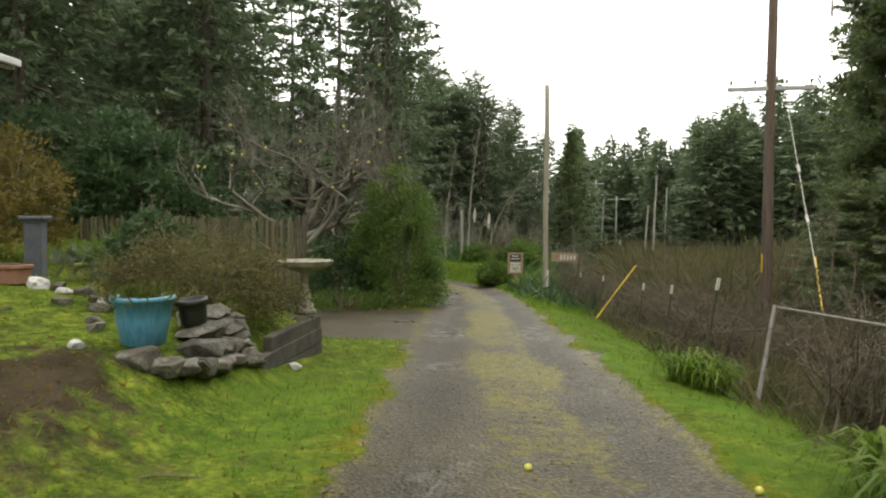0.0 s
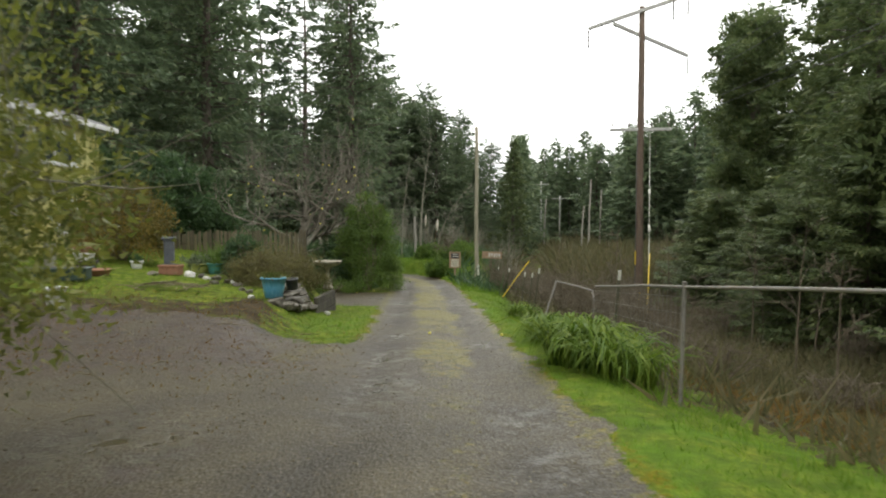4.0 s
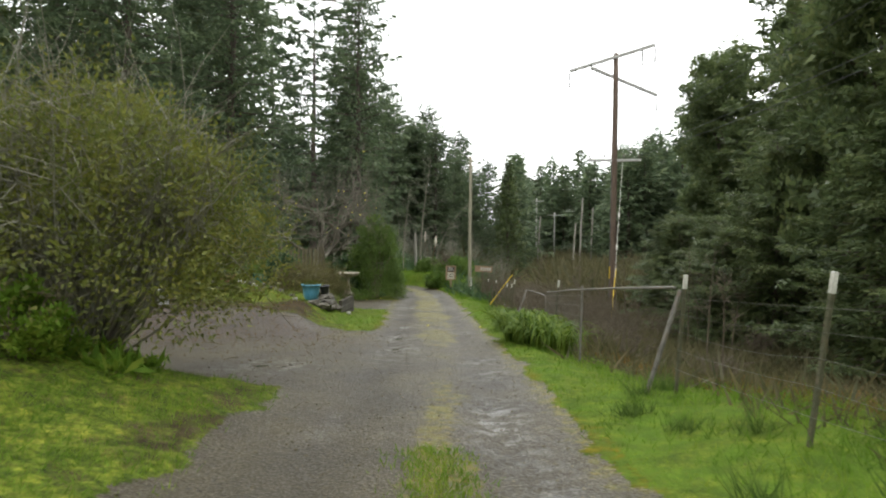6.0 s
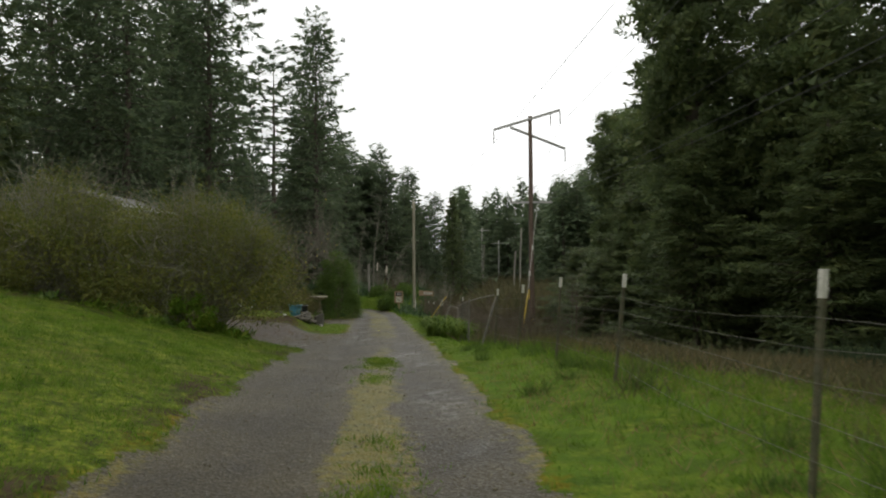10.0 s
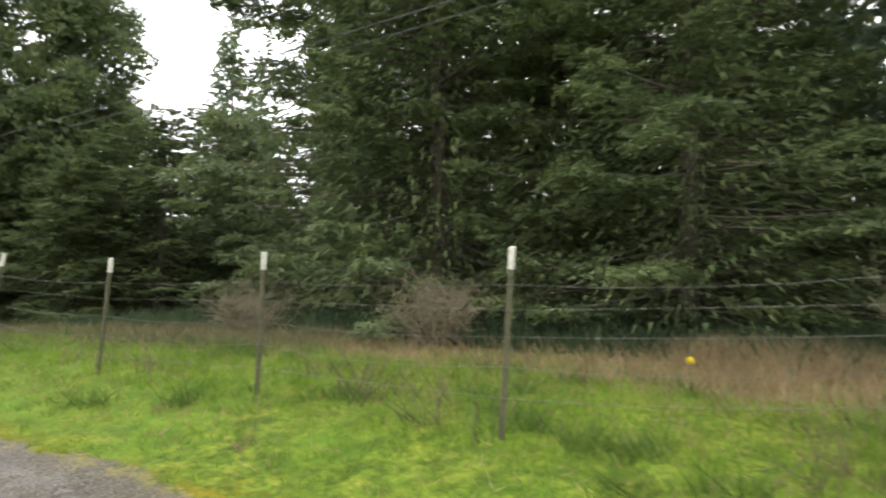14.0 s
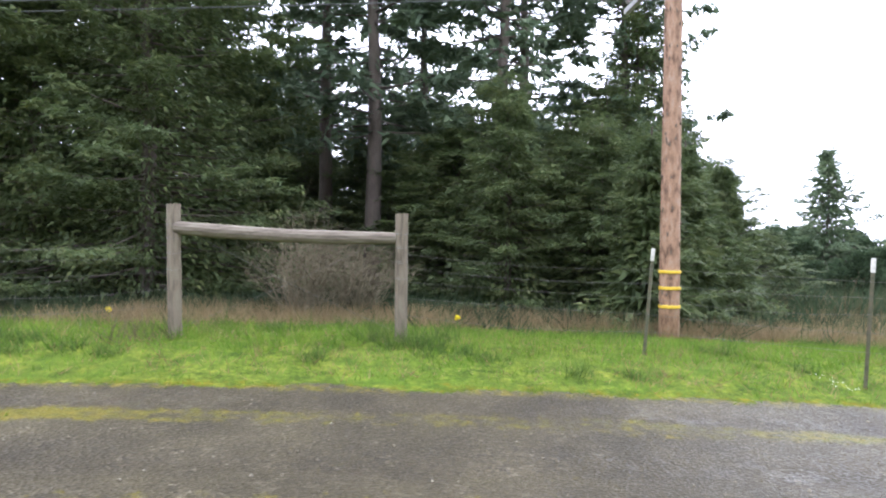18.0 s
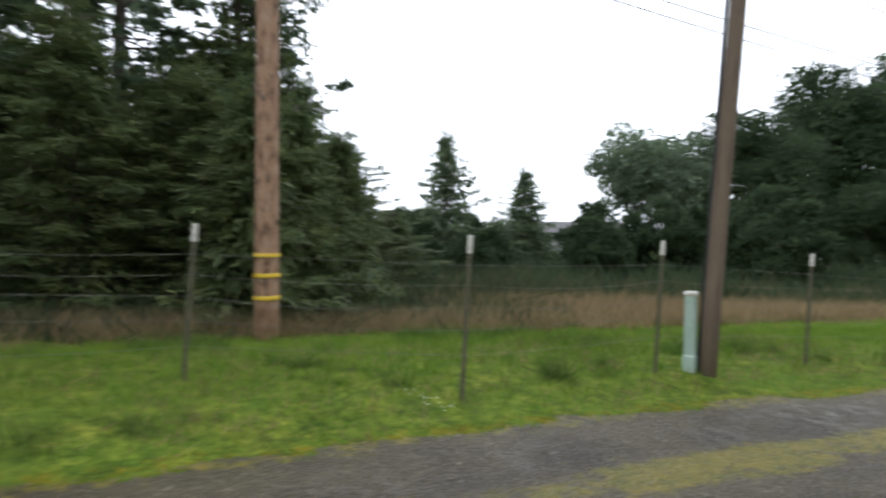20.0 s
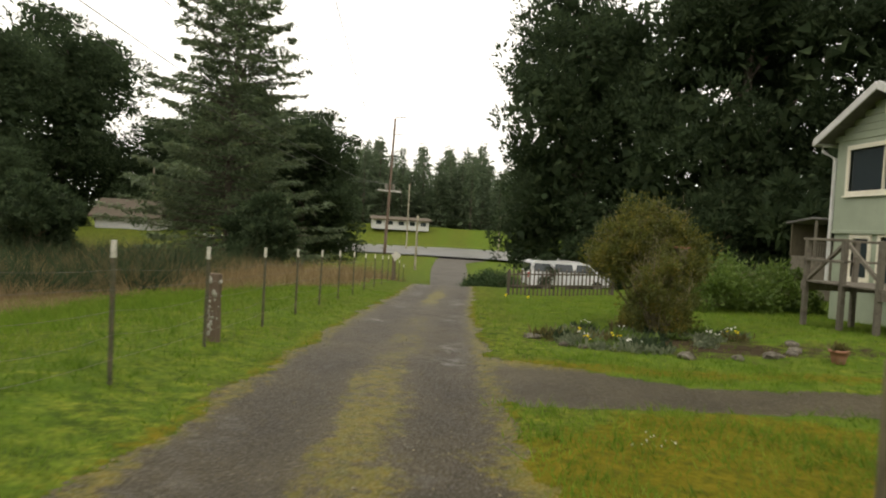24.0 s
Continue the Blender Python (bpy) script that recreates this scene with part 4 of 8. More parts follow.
for x, y, s, t, sz in ((21.0, -26.5, 1.2, 50, 1.0), (13.0, -34.6, 0.85, 100, 0.72), (26.5, -27.5, 1.5, 150, 1.0), (16.0, -33.6, 1.15, 200, 0.66), (15.2, -36.6, 0.9, 250, 0.66), (24.6, -30.5, 1.4, 300, 0.85),
                       (19.0, -33.2, 1.25, 30, 0.68), (20.0, -36.8, 1.2, 80, 0.62), (12.6, -36.9, 0.75, 130, 0.60), (17.3, -42.0, 0.95, 10, 0.60), (16.4, -40.2, 0.9, 200, 0.75), (20.0, -45.3, 0.9, 70, 0.36), (10.9, 1.6, 1.1, 160, 0.95), (13.6, 2.6, 1.5, 220, 1.35), (12.4, 8.2, 1.3, 140, 1.1), (13.2, -2.4, 1.15, 40, 0.9), (10.5, 7.4, 0.9, 90, 0.8), (10.5, 13.0, 0.9, 10, 0.55), (11.0, 18.5, 1.0, 90, 0.6), (12.5, 24.0, 1.0, 170, 0.62), (9.6, 9.2, 0.8, 250, 0.48), (14.5, 20.0, 1.1, 320, 0.7), (22.5, -31.5, 1.3, 20, 0.72), (23.5, -35.0, 1.3, 75, 0.62)):
    plant(mid_fir, x, y, s, t, sz)
young = make_tree("young_fir", "young bright green fir beside the utility pole", "tree",
                  conifer_parts(31, 4.6, 1.6, 0.1, 130, 14, 8, 0.19, droop=0.1, power=0.95, slim=0.25), bark, fir_leaf)
plant_first(young, 10.4, -37.3, 0)
plant(young, 11.6, -38.6, 1.0, 50)
plant(young, 13.2, -40.3, 0.95, 120)
spruce = make_tree("spruce_tree", "slender pointed spruce rising above the field's far thicket", "tree",
                   conifer_parts(33, 8.6, 3.4, 0.2, 170, 13, 6, 0.30, droop=0.05, power=0.95, slim=0.26, inner=16), bark, fir_dark)
plant_first(spruce, 30.0, -54.2, 0)
plant(spruce, 34.6, -63.8, 1.1, 130, 0.93)

# south: fir by the lane, round-headed trees, dark cypresses behind the sage house
fir_s = make_tree("fir_tree", "tall conical fir standing alone by the lane's end", "tree",
                  conifer_parts(41, 19.2, 6.6, 0.3, 300, 26, 14, 0.27, droop=0.15, power=0.58, top=0.2, slim=0.34, inner=40, core=0.7), bark, fir_dark)
plant_first(fir_s, 8.5, -87.0, 30)
cyp = make_tree("cypress_tree", "huge dark cypress with a dense billowing crown", "tree",
                billow_parts(51, 24, 7.8, 0.4, 270, 170, 0.32, boughs=17), bark, cypress_leaf, "cypresses behind the houses")
plant_first(cyp, -14.8, -91.5, 0)
for x, y, s, t, sz in ((-22, -83, 1.05, 80, 1.1), (-31, -77, 1.1, 160, 1.1), (-27, -66, 0.9, 220, 1.0), (-36, -62, 1.0, 300, 1.05)):
    plant(cyp, x, y, s, t, sz)
for x, y, s, t, sz in ((45, -123, 1.3, 40, 1.15), (40.5, -137, 1.45, 10, 1.3), (15.5, -124, 0.85, 200, 0.80), (44, -104, 1.3, 100, 0.80), (5.4, -99, 0.75, 240, 0.58), (28, -140, 1.2, 300, 0.75), (31, -103, 0.55, 300, 0.42)):
    plant(cyp, x, y, s, t, sz, label="round-headed dark green tree beyond the field")
umb = make_tree("pine_tree", "spreading dark pine with a flat billowing head", "tree",
                billow_parts(61, 11, 5.5, 4.5, 110, 210, 0.26, squash=0.7), bark, pine_leaf)
plant_first(umb, 35, -77, 0)
low = make_tree("shrub", "dense dark green shrub at the field's edge", "shrub",
                billow_parts(71, 4.2, 2.4, 0.1, 60, 110, 0.28), twig_bark, cypress_leaf, "shrubs at the field's edge")
plant_first(low, 5.2, -80, 0)
for x, y, s, t in ((17, -66, 1.1, 40), (21, -70, 1.3, 80), (26, -68, 1.2, 150), (13.5, -74, 0.9, 200), (24, -60, 0.9, 250), (30, -66, 1.2, 300), (37, -58, 0.8, 10),
                   (23, -51, 0.6, 95), (27, -55, 0.7, 10), (33, -58, 0.75, 130), (30, -47, 0.6, 15), (35, -50, 0.65, 75), (40, -53, 0.7, 140), (33.5, -52.6, 0.95, 35), (36.5, -56.5, 1.05, 110), (31.0, -57.0, 0.85, 190), (38.5, -62, 1.1, 250), (43, -60, 1.15, 310), (28.5, -51.5, 0.75, 60), (40, -68, 1.1, 160), (46, -57, 0.8, 200), (38, -47, 0.7, 260), (-9.5, -79, 0.45, 20), (-19, -79, 1.5, 50), (-23, -75, 1.7, 90), (-14.5, -85, 1.3, 160), (-28, -71, 1.8, 10), (45, -125, 1.6, 0), (52, -118, 1.7, 60), (58, -128, 1.8, 120), (38, -132, 1.5, 180), (64, -120, 1.8, 240), (30, -128, 1.3, 300)):
    plant(low, x, y, s, t)

# north-west: the dark wood behind the yellow house
fir_n = make_tree("fir_tree", "tall dark fir in the wood behind the yellow house", "tree",
                  conifer_parts(81, 27, 5.4, 0.4, 230, 15, 7, 0.40, droop=0.3, power=0.55, top=0.25, slim=0.36, inner=26), bark, fir_dark, "firs of the north wood")
plant_first(fir_n, -13.5, 27.0, 0)
for x, y, s, t, sz in ((-19, 22, 1.0, 60, 1.0), (-18, 33, 1.05, 120, 1.05), (-24, 15, 1.0, 180, 1.0), (-8.0, 42, 0.9, 240, 1.0), (-25, 28, 1.1, 300, 1.1), (-20, 44, 1.0, 20, 1.05),
                       (-9.5, 46, 0.8, 75, 0.75), (-15.5, 18, 0.75, 330, 0.8)):
    plant(fir_n, x, y, s, t, sz)
for x, y, s, t, sz in ((-28, 5, 1.1, 135, 1.1), (-27, -6, 1.0, 200, 1.0), (-21, 7, 0.9, 260, 0.95), (-24, -16, 0.9, 10, 0.9), (-22, 13, 1.0, 40, 1.0)):
    plant(fir_back, x, y, s, t, sz, label="broad green fir at the edge of the north wood")
pine_n = make_tree("pine_tree", "tall ragged pine with a long bare trunk", "tree",
                   conifer_parts(91, 29, 6.0, 9.0, 130, 16, 7, 0.52, droop=0.15, power=0.5, sparse=0.25, trunk_r=0.42, top=0.25), bark, pine_leaf, "firs of the north wood")
plant_first(pine_n, -15.0, 57.6, 0)
for x, y, s, t, sz in ((-20.5, 62, 0.95, 90, 0.95), (-25, 52, 1.0, 170, 1.0)):
    plant(pine_n, x, y, s, t, sz)
for x, y, s, t, sz in ((-8.5, 72, 0.9, 15, 0.86), (-4.0, 80, 0.95, 95, 0.86), (0.5, 82, 0.9, 170, 0.74), (4.5, 84, 0.8, 230, 0.60), (-13, 70, 0.9, 300, 0.85), (-7.2, 63.5, 0.95, 40, 0.68), (-4.6, 66, 0.9, 130, 0.66), (-2.3, 64.5, 0.85, 220, 0.62), (-0.2, 69, 0.8, 310, 0.56), (2.2, 74, 0.8, 30, 0.5), (-10, 60, 0.9, 200, 0.72)):
    plant(fir_n, x, y, s, t, sz)
pale_fir = make_tree("fir_tree", "slim pale green fir standing apart", "tree",
                     conifer_parts(95, 14.5, 2.8, 0.6, 130, 12, 6, 0.40, droop=0.2, power=0.8), bark, fir_leaf)
plant_first(pale_fir, 6.2, 66, 0)


def far_wood(name, label, spots, seed, leafm):
    """Distant woods as one mesh of many ragged conifers."""
    rng = np.random.default_rng(seed)
    kinds = [conifer_parts(seed + k, 18, 4.2, 0.3, 90, 8, 3, 0.9, droop=0.25, power=0.80, top=0.0, slim=0.30, inner=9, core=2.0, limbs=False) for k in range(3)]
    items, stems = [], []
    for x, y, s, sz in spots:
        wood, lv = kinds[int(rng.integers(3))]
        a = rng.random() * 6.28
        c, sn = math.cos(a), math.sin(a)
        M = np.array([[c * s, -sn * s, 0], [sn * s, c * s, 0], [0, 0, sz]])
        o = np.array([x, y, gz(x, y) - 0.2])
        items.append((lv[0] @ M.T + o, lv[1]))
        stems.append((wood[0] @ M.T + o, wood[1]))
    ob = new(name)
    tagged(ob, label, "wood", kind="stuff")
    part("canopy", link_mesh("canopy", *join_arrays(items), leafm), None, ob)
    part("stemwork", link_mesh("stemwork", *join_arrays(stems), bark), None, ob)
    return ob


rs = random.Random(5)
spots = []
for i in range(110):
    b, d = radians(rs.uniform(5.5, 34)), rs.uniform(85, 150)
    if 6.5 < math.degrees(b) < 11.5 and d < 124:
        d = rs.uniform(126, 155)
    s = rs.uniform(0.8, 1.2)
    spots.append((math.sin(b) * d, math.cos(b) * d - 2, s * 1.35, s * rs.uniform(0.85, 1.15)))
for i in range(26):
    b, d = radians(rs.uniform(-12, 6)), rs.uniform(100, 150)
    spots.append((math.sin(b) * d, math.cos(b) * d, 1.5, rs.uniform(0.8, 1.1)))
for i in range(44):
    b, d = radians(rs.uniform(-32, -4)), rs.uniform(66, 112)
    spots.append((math.sin(b) * d, math.cos(b) * d, 1.5, rs.uniform(0.85, 1.2)))
far_wood("north_woods", "dark conifer woods closing off the valley", spots, 101, fir_dark)
spots = []
for i in range(80):
    x = rs.uniform(-48, 42)
    spots.append((x, rs.uniform(-212, -190), rs.uniform(0.8, 1.5), rs.uniform(0.5, 1.15)))
for i in range(56):
    spots.append((rs.uniform(-60, 60), rs.uniform(-242, -216), rs.uniform(1.2, 2.2), rs.uniform(0.75, 1.45)))
far_wood("south_woods", "conifer woods beyond the highway", spots, 131, pine_leaf)
spots = [(rs.uniform(24, 60), rs.uniform(-22, 40), rs.uniform(0.9, 1.2), rs.uniform(0.8, 1.1)) for i in range(20)]
spots += [(rs.uniform(-48, -20), rs.uniform(34, 75), rs.uniform(1.2, 1.5), rs.uniform(1.0, 1.35)) for i in range(18)]
spots += [(rs.uniform(-60, -30), rs.uniform(-55, 70), rs.uniform(1.0, 1.3), rs.uniform(1.0, 1.4)) for i in range(22)]
spots += [(rs.uniform(40, 95), rs.uniform(-120, -55), rs.uniform(0.6, 0.9), rs.uniform(0.28, 0.42)) for i in range(18)]
spots += [(rs.uniform(40, 78), rs.uniform(-64, -44), rs.uniform(0.9, 1.3), rs.uniform(0.30, 0.46)) for i in range(34)]
far_wood("side_woods", "dark conifer woods standing behind the nearer trees", spots, 151, fir_dark)

# ---- fence along the lane ----


def t_post(label):
    """A studded T-section steel post with a white tip, 1.3 m out of the ground; its top is at the origin."""
    ob = new("fence_post")
    tagged(ob, label, "fence post", "steel posts along the lane")
    s = Shape()
    s.box((-0.020, -0.004, -1.75), (0.020, 0.002, -0.14), 0.001)
    s.box((-0.004, 0.002, -1.75), (0.004, 0.030, -0.14), 0.001)
    for k in range(22):
        s.box((-0.007, -0.011, -0.20 - k * 0.055), (0.007, -0.004, -0.185 - k * 0.055))
    part("stem", s, tpost_paint, ob)
    t = Shape()
    t.box((-0.022, -0.007, -0.145), (0.022, 0.005, 0.0), 0.003)
    t.box((-0.007, 0.004, -0.145), (0.007, 0.033, 0.0), 0.002)
    part("tip", t, white_tip, ob, "white-painted tip")
    return ob


POSTS = [  # top x, y, z and how far the foot stands off
    (1.85, 18.4, 0.62, -0.10, 0.1), (2.05, 15.2, 0.80, -0.12, 0.1), (2.25, 11.3, 0.98, -0.12, 0.1), (2.25, 9.1, 1.15, -0.15, 0.0), (2.11, 6.28, 1.50, -0.15, 0.1),
    (2.47, -0.27, 1.98, -0.08, 0.05), (2.68, -7.47, 2.59, -0.08, 0.0), (2.82, -9.93, 2.78, -0.12, 0.05), (3.01, -12.13, 2.98, -0.07, 0.05), (3.12, -14.78, 3.10, -0.11, 0.06),
    (2.89, -18.68, 3.23, -0.05, 0.05), (3.09, -20.67, 3.39, -0.13, 0.26), (3.21, -22.66, 3.33, -0.01, 0.28), (3.33, -24.74, 3.37, 0.03, 0.16), (3.31, -27.07, 3.39, 0.0, 0.1),
    (3.54, -34.72, 3.21, 0.01, 0.09), (2.43, -36.58, 3.14, 0.02, 0.05), (2.51, -38.99, 3.09, 0.05, 0.02), (2.31, -41.36, 2.94, 0.02, 0.05), (2.03, -43.6, 2.81, 0.0, 0.06),
    (1.75, -45.7, 2.60, 0.0, 0.05), (1.51, -47.8, 2.54, 0.0, -0.05), (1.26, -49.8, 2.41, -0.03, 0.05), (1.04, -52.0, 2.29, 0.0, 0.03), (0.78, -54.3, 2.21, 0.0, 0.0),
    (0.55, -56.4, 2.12, 0.0, 0.0), (0.30, -58.6, 2.03, 0.02, 0.0), (0.05, -60.8, 1.94, 0.0, 0.03), (-0.22, -63.0, 1.82, 0.0, 0.0), (-0.50, -65.2, 1.71, 0.02, 0.0), (-0.78, -67.4, 1.60, 0.0, 0.0),
    (-1.05, -69.6, 1.46, 0.0, 0.0), (-1.30, -71.8, 1.35, 0.0, 0.0), (-1.6, -74.2, 1.15, 0.0, 0.0), (-1.9, -76.6, 0.95, 0.0, 0.0), (-2.2, -79.0, 0.60, 0.0, 0.0)]


def post_pose(x, y, z, ox, oy):
    top = Vector((x, y, z))
    foot = Vector((x + ox, y + oy, z - 1.25))
    up = (top - foot).normalized()
    side = Vector((0, 1, 0)).cross(up).normalized() if abs(up.y) < 0.9 else Vector((1, 0, 0))
    fwd = up.cross(side)
    m = Matrix((side, fwd, up)).transposed().to_4x4()
    return Matrix.Translation(top) @ m @ pose(0, 0, 0, 0, 0, -90)


first_post = t_post("dull green steel fence post with a white tip")
first_post.matrix_world = post_pose(*POSTS[0])
for p in POSTS[1:]:
    ob = copy_thing(first_post, post_pose(*p))
    if abs(p[3]) + abs(p[4]) > 0.18:
        tagged(ob, "leaning dull green steel fence post with a white tip")

# timber brace of the fence
brace = thing("fence_brace", (3.95, -30.48, gz(3.95, -30.5)), "weathered timber fence brace of two round posts and a rail", "fence brace")
z0 = brace.location.z
for x, y, zt, r, lean in ((4.04, -29.15, 3.675, 0.078, -0.05), (3.87, -31.82, 3.59, 0.072, 0.0)):
    s = Shape()
    n = 7
    s.tube([(x - 3.95 + lean * (1 - k / n), y + 30.48 + lean * (1 - k / n), -0.35 + (zt - z0 + 0.35) * k / n) for k in range(n + 1)],
           [r * (1.03 + 0.03 * math.sin(k * 2.1)) for k in range(n + 1)], 14)
    part("post", s, post_wood, brace, smooth=False)
    for d in (0.24, 0.40, 0.57, 0.76):
        f = 1 - d / (zt - z0 + 0.35)
        cx, cy, rr = x - 3.95 + lean * (1 - f), y + 30.48 + lean * (1 - f), r + 0.006
        ring = [(cx + rr * math.cos(a), cy + rr * math.sin(a), zt - z0 - d + 0.012 * math.sin(a * 1.5)) for a in np.linspace(0, 9.4, 16)]
        part("wire_wrap", Shape().tube(ring, 0.003, 4), wire_steel, brace, "fence wire wound round the post")
s = Shape()
s.tube([(0.06 - 0.12 * k / 6, 1.30 - 2.58 * k / 6, 3.40 - z0 - 0.10 * k / 6 - 0.03 * math.sin(k / 6 * 3.14)) for k in range(7)],
       [0.078, 0.084, 0.082, 0.080, 0.082, 0.077, 0.070], 12)
part("rail", s, rail_wood, brace, "silver-grey peeled rail")
for a, b in (((0.07, 1.25, 1.30), (-0.07, -1.28, 0.1)), ((-0.07, -1.28, 1.25), (0.07, 1.25, 0.12))):
    part("brace_wire", Shape().tube([a, ((a[0] + b[0]) / 2 + 0.02, (a[1] + b[1]) / 2, (a[2] + b[2]) / 2 - 0.04), b], 0.002, 4), wire_steel, brace)

# strands
runs = [[p for p in POSTS if p[1] < -7 and p[1] > -28] + [(4.04, -29.15, 3.45, 0, 0)], [(3.87, -31.82, 3.36, 0, 0)] + [p for p in POSTS if p[1] < -32], [p for p in POSTS if p[1] > 5]]
for ri, run in enumerate(runs):
    wires = thing("wire_fence", (run[0][0], run[0][1], gz(run[0][0], run[0][1])), "slack fence wires strung between the posts", "wire fence", kind="structure")
    o = Vector(wires.location)
    for d in ((0.24, 0.40, 0.57, 0.76, 0.96) if ri < 2 else (0.3, 0.55, 0.8)):
        pts = []
        for a, b in zip(run, run[1:]):
            for k in range(4):
                t = k / 4
                u = d / 1.25
                ax, ay, bx, by = a[0] + a[3] * u, a[1] + a[4] * u, b[0] + b[3] * u, b[1] + b[4] * u
                sag = 4 * t * (1 - t) * (0.03 + 0.03 * math.sin(ay * 3 + d * 9))
                pts.append((ax + (bx - ax) * t - 0.02 - o.x, ay + (by - ay) * t - o.y, (a[2] + (b[2] - a[2]) * t) - d - sag - o.z))
        e = run[-1]
        pts.append((e[0] - 0.02 - o.x, e[1] - o.y, e[2] - d - o.z))
        part("wire", Shape().tube(pts, 0.0018, 4), wire_steel, wires)

# woven wire along the lower half of the first run
net = thing("wire_netting", (3.2, -24.0, gz(3.2, -24.0)), "rusty square wire netting along the fence foot", "wire netting", kind="structure")
o = Vector(net.location)
line = [p for p in POSTS if -29 < p[1] < -14] + [(4.04, -29.15, 3.45, 0, 0)]
s = Shape()
for a, b in zip(line, line[1:]):
    n = max(3, int(abs(b[1] - a[1]) / 0.28))
    for k in range(n):
        t = k / n
        x, y, z = a[0] + (b[0] - a[0]) * t, a[1] + (b[1] - a[1]) * t, a[2] + (b[2] - a[2]) * t
        s.tube([(x - 0.02 - o.x, y - o.y, z - 0.60 - o.z), (x - 0.02 - o.x, y + 0.01 - o.y, z - 1.16 - o.z)], 0.0012, 3)
part("stays", s, wire_steel, net)

# old tubular gate frame and leaning pipe by the lilies
gate = thing("pipe_fence", (2.43, -3.2, gz(2.43, -3.2)), "bent galvanised pipe fence with sagging top rails", "pipe fence")
o = Vector(gate.location)


def rel(*ps):
    return [tuple(Vector(p) - o) for p in ps]


part("post", Shape().tube(rel((2.40, -3.2, o.z - 0.3), (2.42, -3.2, 1.4), (2.43, -3.2, 2.10)), 0.020, 10), galv, gate)
part("cap", Shape().lathe([(0.024, 0), (0.024, 0.02), (0.018, 0.026)], 10, Matrix.Translation(Vector((2.43, -3.2, 2.08)) - o)), galv, gate)
part("top_rail", Shape().tube(rel((2.43, -3.2, 2.05), (2.46, -1.6, 1.90), (2.45, 0.0, 1.72), (2.43, 1.2, 1.60)), 0.0150, 8), galv, gate)
part("top_rail", Shape().tube(rel((2.40, 1.25, 0.85), (2.42, 1.27, 1.40), (2.42, 1.38, 1.50), (2.42, 2.4, 1.45), (2.40, 5.3, 1.28)), 0.0150, 8), galv, gate)
part("leaning_post", Shape().tube(rel((1.95, 4.55, 0.30), (2.38, 5.25, 1.30)), 0.024, 8), galv, gate, "leaning pipe")
part("top_rail", Shape().tube(rel((2.43, -3.2, 2.05), (2.52, -5.2, 2.25), (2.62, -7.35, 2.45)), 0.0150, 8), galv, gate)
part("leaning_post", Shape().tube(rel((2.25, -7.42, 1.1), (2.45, -7.42, 1.75), (2.66, -7.41, 2.43)), 0.026, 8), galv, gate, "leaning pipe")
mesh_s = Shape()
for k in range(29):
    y = -3.1 + k * 0.15
    mesh_s.tube(rel((2.43, y, 2.0 - 0.095 * (y + 3.1)), (2.41, y + 0.02, 0.95 - 0.07 * (y + 3.1))), 0.0022, 3)
for k in range(6):
    mesh_s.tube(rel((2.43, -3.2, 1.95 - k * 0.17), (2.40, 1.2, 1.52 - k * 0.15)), 0.0022, 3)
part("wire_mesh", mesh_s, wire_steel, gate, "rusty wire mesh")

# wooden post with pale lichen, in the fence line
wp = thing("wooden_post", (1.05, -52.35, gz(1.05, -52.35)), "short grey wooden post blotched with white lichen", "fence post")
s = Shape()
s.tube([(0, 0, -0.3), (0.0, 0, 0.2), (0.01, 0.01, 0.5), (0.0, 0.0, 0.80)], [0.095, 0.092, 0.09, 0.085], 12)
part("shaft", s, old_pole_wood, wp)
rl = random.Random(4)
for k in range(40):
    a, z = (rl.gauss(1.1, 0.35), rl.gauss(0.36, 0.16)) if k % 3 else (rl.uniform(-0.5, 3.0), rl.uniform(0.05, 0.78))
    w = rl.uniform(0.010, 0.026)
    s = Shape().rock((0.087 * math.cos(a), 0.087 * math.sin(a), min(max(z, 0.04), 0.76)), (w, w, w * rl.uniform(0.8, 2.2)), rl, level=1)
    part("lichen", s, lichen_crust, wp, "white lichen patch" if k == 0 else "")
for x, y, h in ((-1.62, -75.8, 1.3),):
    q = thing("wooden_post", (x, y, gz(x, y)), "dark wooden post at the fence's end", "fence post")
    part("shaft", Shape().tube([(0, 0, -0.3), (0.02, 0, h)], [0.10, 0.09], 10), old_pole_wood, q)
    part("marker", Shape().box((-0.17, 0.10, -0.17), (0.17, 0.115, 0.17), 0.004, pose(-0.06, 0, h - 0.12, 0, 42, 0)), white_tip, q, "white diamond marker")

# ---- utility poles and wires ----


def utility_pole(name, x, y, top, r0, r1, material, label, base=None):
    zb = gz(x, y) if base is None else base
    ob = thing(name, (x, y, zb), label, "utility pole")
    s = Shape()
    n = 10
    s.tube([(0.01 * math.sin(k), 0, -0.4 + (top - zb + 0.4) * k / n) for k in range(n + 1)], [r0 + (r1 - r0) * k / n for k in range(n + 1)], 16)
    part("shaft", s, material, ob, smooth=True)
    return ob


